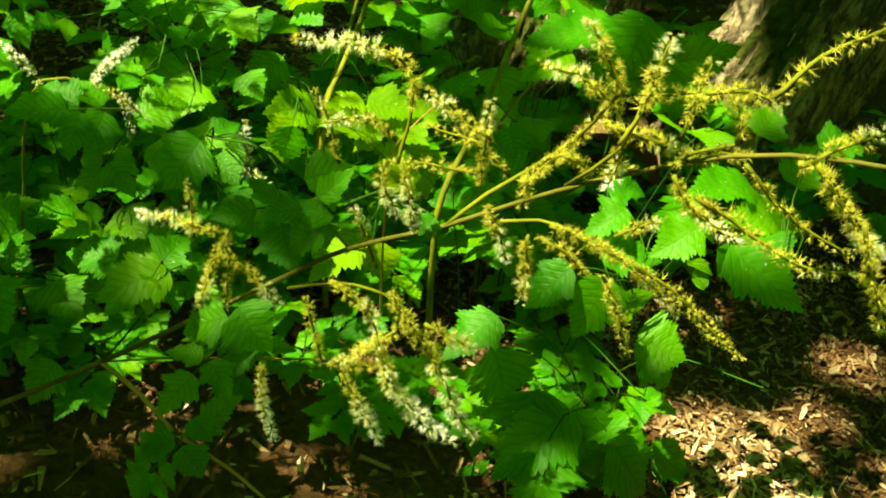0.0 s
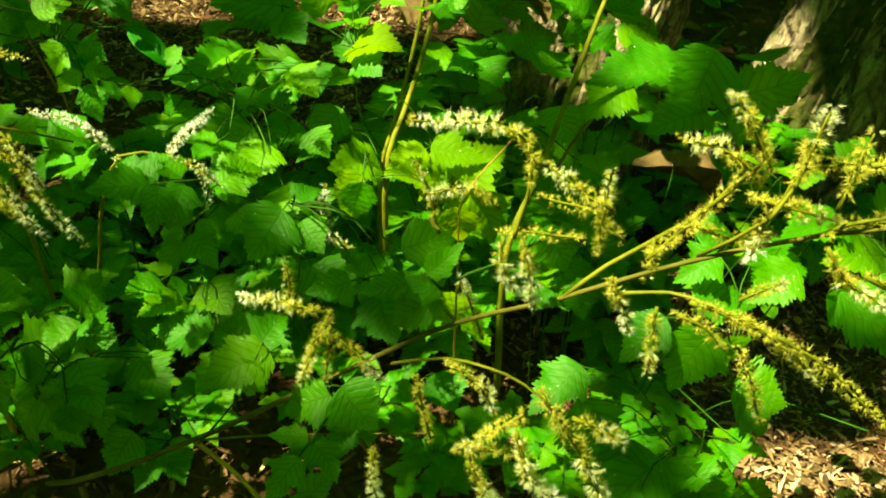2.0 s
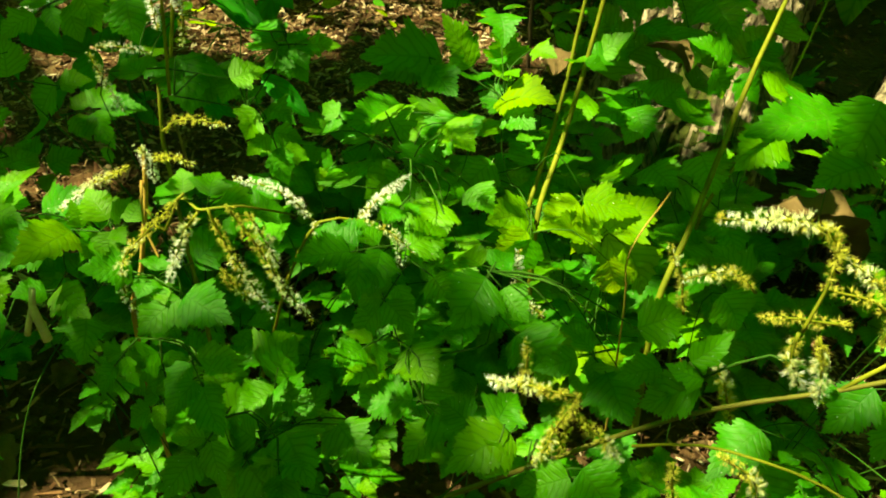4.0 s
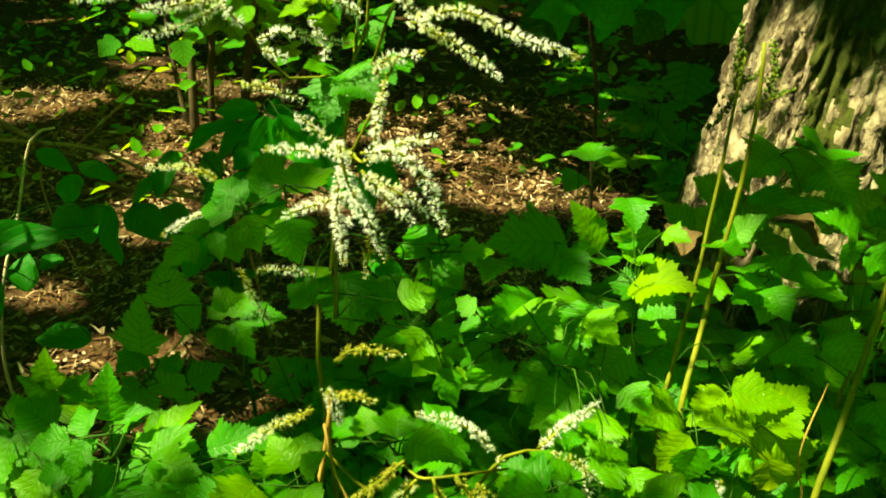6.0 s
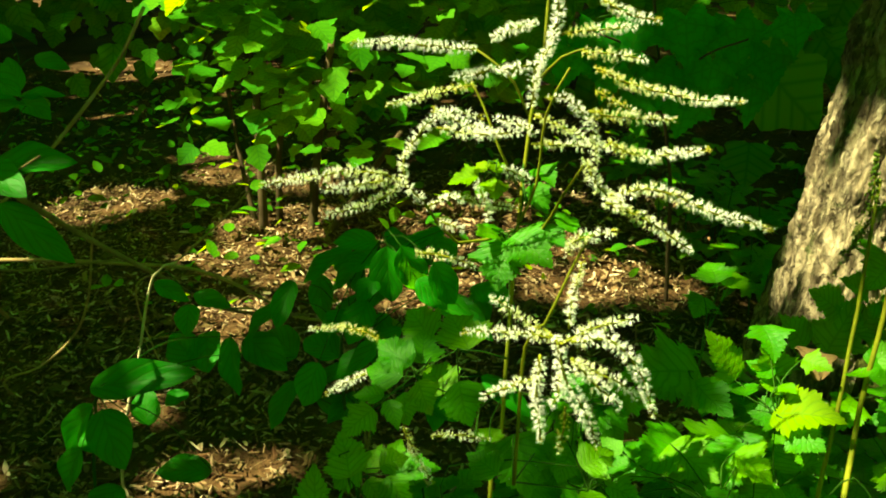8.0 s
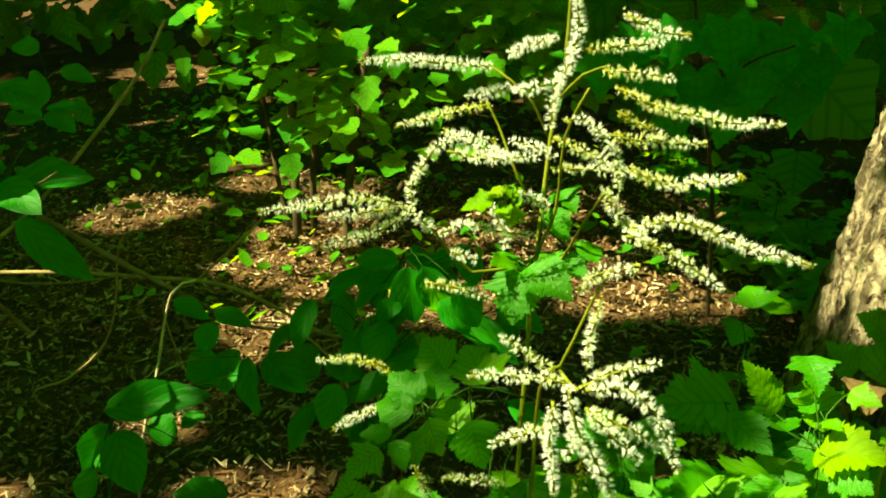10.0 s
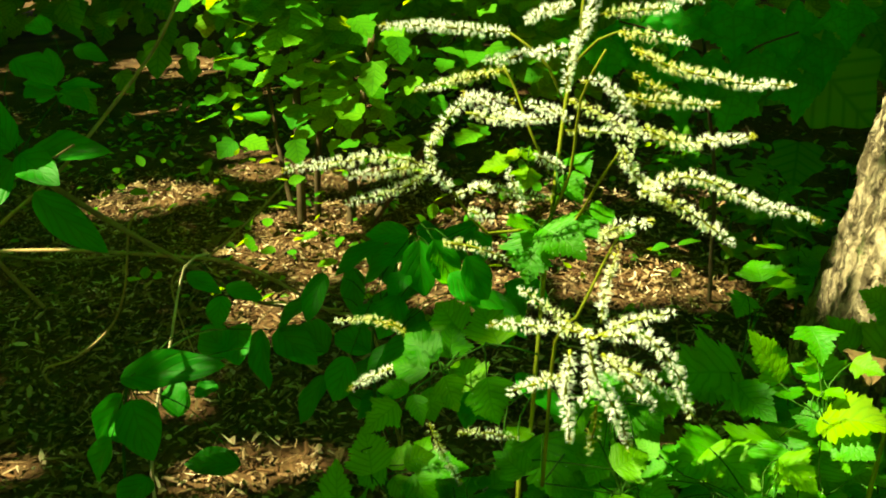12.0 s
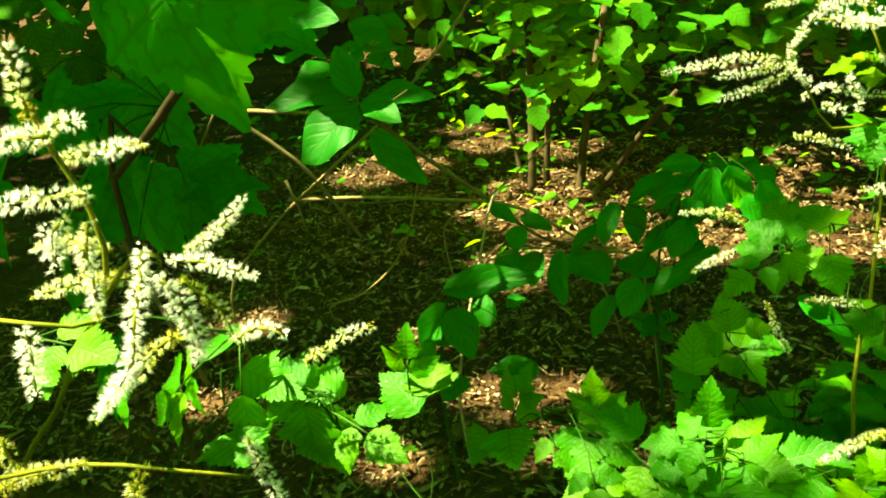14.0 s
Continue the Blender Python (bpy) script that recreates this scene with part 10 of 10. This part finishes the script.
def crown(ob):
    """Leaves out of view overhead, added to shade the bed: many small blades, finest over the bed, left out where the
    gaps are.
    """
    rnd = random.Random(5)
    verts, faces, uvs = [], [], []
    foot = Vector(ob.location)
    side = TO_SUN.cross(Vector((0, 0, 1))).normalized()
    up = side.cross(TO_SUN)
    gu = np.array([[side.dot(Vector(g[:3])), up.dot(Vector(g[:3])), g[3]] for g in GAPS])
    low = np.array([abs(g[2]) < 0.15 and g[3] > 0.045 and g[1] > 1.0 for g in GAPS])      # patches on the open mulch, crossed by single leaves
    for count, xr, yr, sizes in ((CROWN_LEAVES[0], (-6.5, 4.5), (-2.5, 9.5), (0.12, 0.22)), (CROWN_LEAVES[1], (-2.6, 1.6), (0.0, 4.0), (0.03, 0.065))):
        inner = sizes[0] < 0.1
        for _ in range(count):
            x, y, z, size = rnd.uniform(*xr), rnd.uniform(*yr), rnd.uniform(3.4, 5.4), rnd.uniform(*sizes)
            turn = (rnd.gauss(0.2, 0.5), rnd.gauss(0, 0.5), rnd.random() * 6.283)
            if not inner and -2.6 < x < 1.6 and 0.0 < y < 4.0:
                continue
            if not inner and (y < -0.4 or x > 2.0) and rnd.random() < 0.75:
                continue
            p = Vector((x, y, 0.0)) + TO_SUN * (z / TO_SUN.z)
            near_gap = (gu[:, 0] - side.dot(p)) ** 2 + (gu[:, 1] - up.dot(p)) ** 2 < (gu[:, 2] + 0.3 * size) ** 2
            if near_gap.any() and ((near_gap & ~low).any() or rnd.random() > 0.05):
                continue
            m = Matrix.LocRotScale(p, Euler(turn), (size, size, size))
            k = len(verts)
            verts.extend(m @ Vector(v) - foot for v in ((0, -0.5, 0), (0.34, -0.15, 0.05), (0.3, 0.2, 0.05), (0, 0.55, -0.08), (-0.3, 0.2, 0.05), (-0.34, -0.15, 0.05)))
            uvs.extend(((0.5, 0), (0.9, 0.3), (0.9, 0.6), (0.5, 1), (0.1, 0.6), (0.1, 0.3)))
            faces.extend(((k, k + 1, k + 2, k + 3), (k, k + 3, k + 4, k + 5)))
    tagged(part("crown", mesh_of("crown", verts, faces, [CROWNLEAF], None, uvs), ob), "", "", "", "stuff")


crown(the_tree)


# ---------------------------------------------------------------- shrub with bare stems behind, woods and low growth
def in_beam(p, low=0.15):
    """Whether a beam that reaches the mulch passes here: the growth behind is open along these."""
    for x, y, z, r in GAPS:
        if z < low and r > 0.045 and y > 1.0:
            d = p - Vector((x, y, z))
            if (d - TO_SUN * d.dot(TO_SUN)).length < r * 0.95:
                return True
    return False


def leaf_cloud(name, parent, places, mat, seed, label="", kind="stuff", lobed=True, face=None):
    """Many small leaves joined into one part; places yields centre, size."""
    rnd = random.Random(seed)
    verts, faces, uvs = [], [], []
    base = Vector(parent.location) if parent else Vector()
    half = ((0.10, -0.03, 0.0), (0.26, 0.0, 0.02), (0.40, 0.08, 0.04), (0.43, 0.17, 0.05), (0.39, 0.27, 0.04), (0.36, 0.36, 0.02), (0.45, 0.45, 0.03), (0.47, 0.56, 0.03), (0.39, 0.64, 0.01), (0.29, 0.70, 0.0), (0.20, 0.82, -0.03), (0.10, 0.93, -0.07))
    shape = ((0, 0, 0),) + half + ((0, 1.0, -0.10),) + tuple((-x, y, z) for x, y, z in reversed(half)) if lobed else \
            ((0, 0, 0), (0.2, 0.15, 0.03), (0.3, 0.4, 0.05), (0.22, 0.7, 0.03), (0, 1.0, -0.1), (-0.22, 0.7, 0.03), (-0.3, 0.4, 0.05), (-0.2, 0.15, 0.03))
    n = len(shape)
    for c, size in places:
        if face:
            turn = Vector([f + rnd.gauss(0, 0.32) for f in face]).to_track_quat('Z', 'Y').to_matrix().to_4x4()
            m = Matrix.Translation(c) @ turn @ Matrix.Rotation(rnd.gauss(3.14, 0.9), 4, 'Z') @ Matrix.Scale(size, 4)
        else:
            m = Matrix.LocRotScale(c, Euler((rnd.gauss(0.15, 0.45), rnd.gauss(0, 0.45), rnd.random() * 6.283)), (size, size, size))
        k = len(verts)
        verts.append(m @ Vector((0, 0.4, -0.03)) - base)
        uvs.append((0.5, 0.4))
        for v in shape:
            verts.append(m @ Vector(v) - base)
            uvs.append((0.5 + v[0], v[1]))
        for i in range(n):
            faces.append((k, k + 1 + (i + 1) % n, k + 1 + i)[::-1])
    me = mesh_of(name, verts, faces, [mat], None, uvs)
    if parent:
        return tagged(part(name, me, parent), "", "", "", kind)
    return tagged(new(name, me), label, "undergrowth", "", kind)


def back_shrub():
    ob = thing("shrub", (-1.1, 2.45, 0), "shrub with several bare dark stems and lobed leaves above the mulch", "shrub")
    stem("stem", ob, [(-1.111, 2.45, -0.05), (-1.111, 2.45, -0.123), (-1.094, 2.45, 0.141), (-1.091, 2.5, 0.373), (-1.1, 2.55, 0.552)], 0.016, 0.0096, DARKBARK, "", 0.06)
    stem("stem", ob, [(-1.077, 2.5, -0.05), (-1.077, 2.5, -0.145), (-1.058, 2.5, 0.124), (-1.017, 2.5, 0.419)], 0.013, 0.0078, DARKBARK, "", 0.06)
    stem("stem", ob, [(-0.955, 2.4, -0.05), (-0.955, 2.4, -0.031), (-0.933, 2.42, 0.164), (-0.899, 2.45, 0.348), (-0.86, 2.5, 0.551)], 0.015, 0.009, DARKBARK, "", 0.06)
    stem("stem", ob, [(-0.949, 2.4, -0.05), (-0.949, 2.4, -0.049), (-0.838, 2.35, 0.105), (-0.761, 2.3, 0.215), (-0.654, 2.2, 0.359)], 0.012, 0.0072, DARKBARK, "", 0.06)
    stem("stem", ob, [(-1.109, 2.45, -0.05), (-1.109, 2.45, -0.105), (-1.195, 2.6, 0.235), (-1.238, 2.7, 0.535)], 0.009, 0.0054, DARKBARK, "", 0.06)
    rnd = random.Random(31)
    places = []
    for _ in range(4000):
        a = rnd.random() * 6.283
        r = rnd.random() ** 0.6
        z = 0.30 + 1.3 * rnd.random() ** 0.8
        places.append((Vector((-0.84 + 0.55 * r * math.cos(a), 2.5 + 0.5 * r * math.sin(a), z)), rnd.uniform(0.035, 0.08)))
    for _ in range(420):
        a = rnd.random() * 6.283
        r = rnd.random() ** 0.6
        places.append((Vector((-0.36 + 0.34 * r * math.cos(a), 2.8 + 0.25 * r * math.sin(a), 0.34 + 0.9 * rnd.random())), rnd.uniform(0.04, 0.09)))
    places = [q for q in places if rnd.random() < 0.09 or not in_beam(q[0])]
    for x, z in LIT_LEAVES:
        tip = Vector((x, 2.28, z))
        places = [q for q in places if (q[0] - tip - TO_SUN * (q[0] - tip).dot(TO_SUN)).length > 0.05 or (q[0] - tip).dot(TO_SUN) < 0]
        places.append((tip, rnd.uniform(0.05, 0.085)))
    leaf_cloud("foliage", ob, places, WOODS, 1, face=(0.0, -0.3, 0.9))


back_shrub()


def undergrowth():
    rnd = random.Random(8)
    places = []
    # low green patches on the mulch
    for cx, cy, sx, sy, n, h in ((-1.35, 2.9, 0.45, 0.5, 240, 0.16), (-0.2, 2.4, 0.5, 0.35, 50, 0.08), (-1.9, 3.6, 0.8, 0.5, 200, 0.16), (0.2, 2.1, 0.4, 0.4, 90, 0.14), (0.1, 3.2, 1.0, 0.6, 260, 0.2), (-0.9, 2.0, 0.2, 0.2, 40, 0.08), (-1.2, 3.5, 0.8, 0.6, 220, 0.25)):
        for _ in range(n):
            x, y = rnd.gauss(cx, sx), rnd.gauss(cy, sy)
            places.append((Vector((x, y, ground_z(x, y) + h * rnd.random() ** 1.5 + 0.01)), rnd.uniform(0.02, 0.06)))
    leaf_cloud("low_growth", None, places, WOODS, 2, "low patches of small green woodland plants", "stuff", False)
    places = []
    # dark leafy thicket behind everything
    for cx, cy, sx, sy, n, z0, z1 in ((1.6, 3.4, 0.9, 0.5, 420, 0.1, 1.6), (0.2, 4.3, 1.2, 0.5, 1300, 0.2, 2.2), (-3.8, 3.6, 0.35, 0.8, 900, 0.3, 2.0), (-3.4, 6.3, 1.5, 0.35, 1300, 0.2, 2.6), (-1.2, 5.4, 1.2, 0.5, 1300, 0.3, 2.6), (2.8, 2.2, 0.7, 0.9, 900, 0.1, 1.6)):
        for _ in range(n):
            places.append((Vector((rnd.gauss(cx, sx), rnd.gauss(cy, sy), rnd.uniform(z0, z1))), rnd.uniform(0.12, 0.26) if cx > 1 else rnd.uniform(0.07, 0.17)))
    places = [q for q in places if not in_beam(q[0])]
    leaf_cloud("thicket", None, places, WOODS, 3, "dark thicket of broad lobed leaves behind the bed", "stuff", True, (0.0, -0.75, 0.65))
    places = []
    for _ in range(9000):
        a = rnd.uniform(0, 6.283)
        r = rnd.uniform(6.5, 9.5)
        places.append((Vector((r * math.cos(a), 2 + r * math.sin(a), rnd.uniform(0.0, 4.5))), rnd.uniform(0.2, 0.5)))
    leaf_cloud("far_woods", None, places, WOODS, 4, "dark green woods closing the garden all round", "stuff", True)


undergrowth()


# ---------------------------------------------------------------- leafy goatsbeard shoots that fill the bed
def shoot(seed, height, large=False):
    """One leafy shoot: a stem with compound leaves of toothed leaflets; large: broad leaves in threes."""
    rnd = random.Random(seed)
    ob = thing("goatsbeard_shoot", (0, 0, 0), "leafy goatsbeard shoot with toothed compound leaves", "plant", "goatsbeard shoots")
    top = Vector((rnd.uniform(-0.04, 0.04), rnd.uniform(-0.04, 0.04), height))
    stem("stem", ob, [Vector((0, 0, -0.03)), 0.5 * top + Vector((0.01, 0, 0)), top], 0.0028, 0.0015, STALK)
    for f in range(4):
        a = f * 1.75 + rnd.uniform(-0.4, 0.4)
        root = top * rnd.uniform(0.5, 1.0)
        d = Vector((math.cos(a), math.sin(a), 0))
        tip = root + d * rnd.uniform(0.13, 0.18) + Vector((0, 0, rnd.uniform(-0.03, 0.05)))
        frond(ob, root, tip, (0.0, -0.2, 1.0), SERRATE, 1 if large else 2 if f % 2 else 3, 0, 1.25 if large else 1.0)
    return ob


kinds = [shoot(11, 0.20), shoot(12, 0.28), shoot(13, 0.14), shoot(14, 0.26, True), shoot(15, 0.2, True), shoot(16, 0.3, True)]
seed_ = random.Random(21)
SHOOT_AREAS = ((-0.05, 0.3, 0.88, 1.02, 9), (-0.15, 0.55, 0.98, 1.4, 22), (-0.2, -0.08, 0.62, 0.95, 5), (0.14, 0.35, 0.62, 0.95, 5), (-0.95, -0.35, 0.6, 0.8, 10), (-0.62, -0.25, 0.82, 1.1, 16), (0.0, 0.7, 1.18, 1.36, 9), (0.7, 1.2, 0.9, 1.5, 8), (-0.36, 0.0, 0.84, 1.12, 14), (-0.4, 0.1, 0.5, 0.72, 16), (0.0, 0.3, 0.5, 0.7, 7), (0.08, 0.45, 1.75, 2.5, 18), (0.0, 0.6, 2.3, 3.1, 10))

spots = []
for x0, x1, y0, y1, n in SHOOT_AREAS:
    for _ in range(n):
        spots.append((seed_.uniform(x0, x1), seed_.uniform(y0, y1)))
spots = [q for q in spots if not (q[0] < -0.07 and q[1] < 0.63)]       # bare dark mulch under the arching stem
used = set()
for x_, y_ in spots:
    s_ = seed_.uniform(0.6, 0.95) * (0.95 if y_ > 1.15 else 0.9 if y_ > 0.84 else 0.66)
    m_ = Matrix.LocRotScale((x_, y_, ground_z(x_, y_)), Euler((0, 0, seed_.random() * 6.283)), (s_, s_, s_))
    k_ = seed_.randrange(3) + (3 if y_ > 0.84 and x_ > -0.4 else 0)
    if k_ not in used:
        used.add(k_)
        kinds[k_].matrix_basis = m_
    else:
        c_ = copy_thing(kinds[k_], m_)
        c_.scale = (s_, s_, s_)
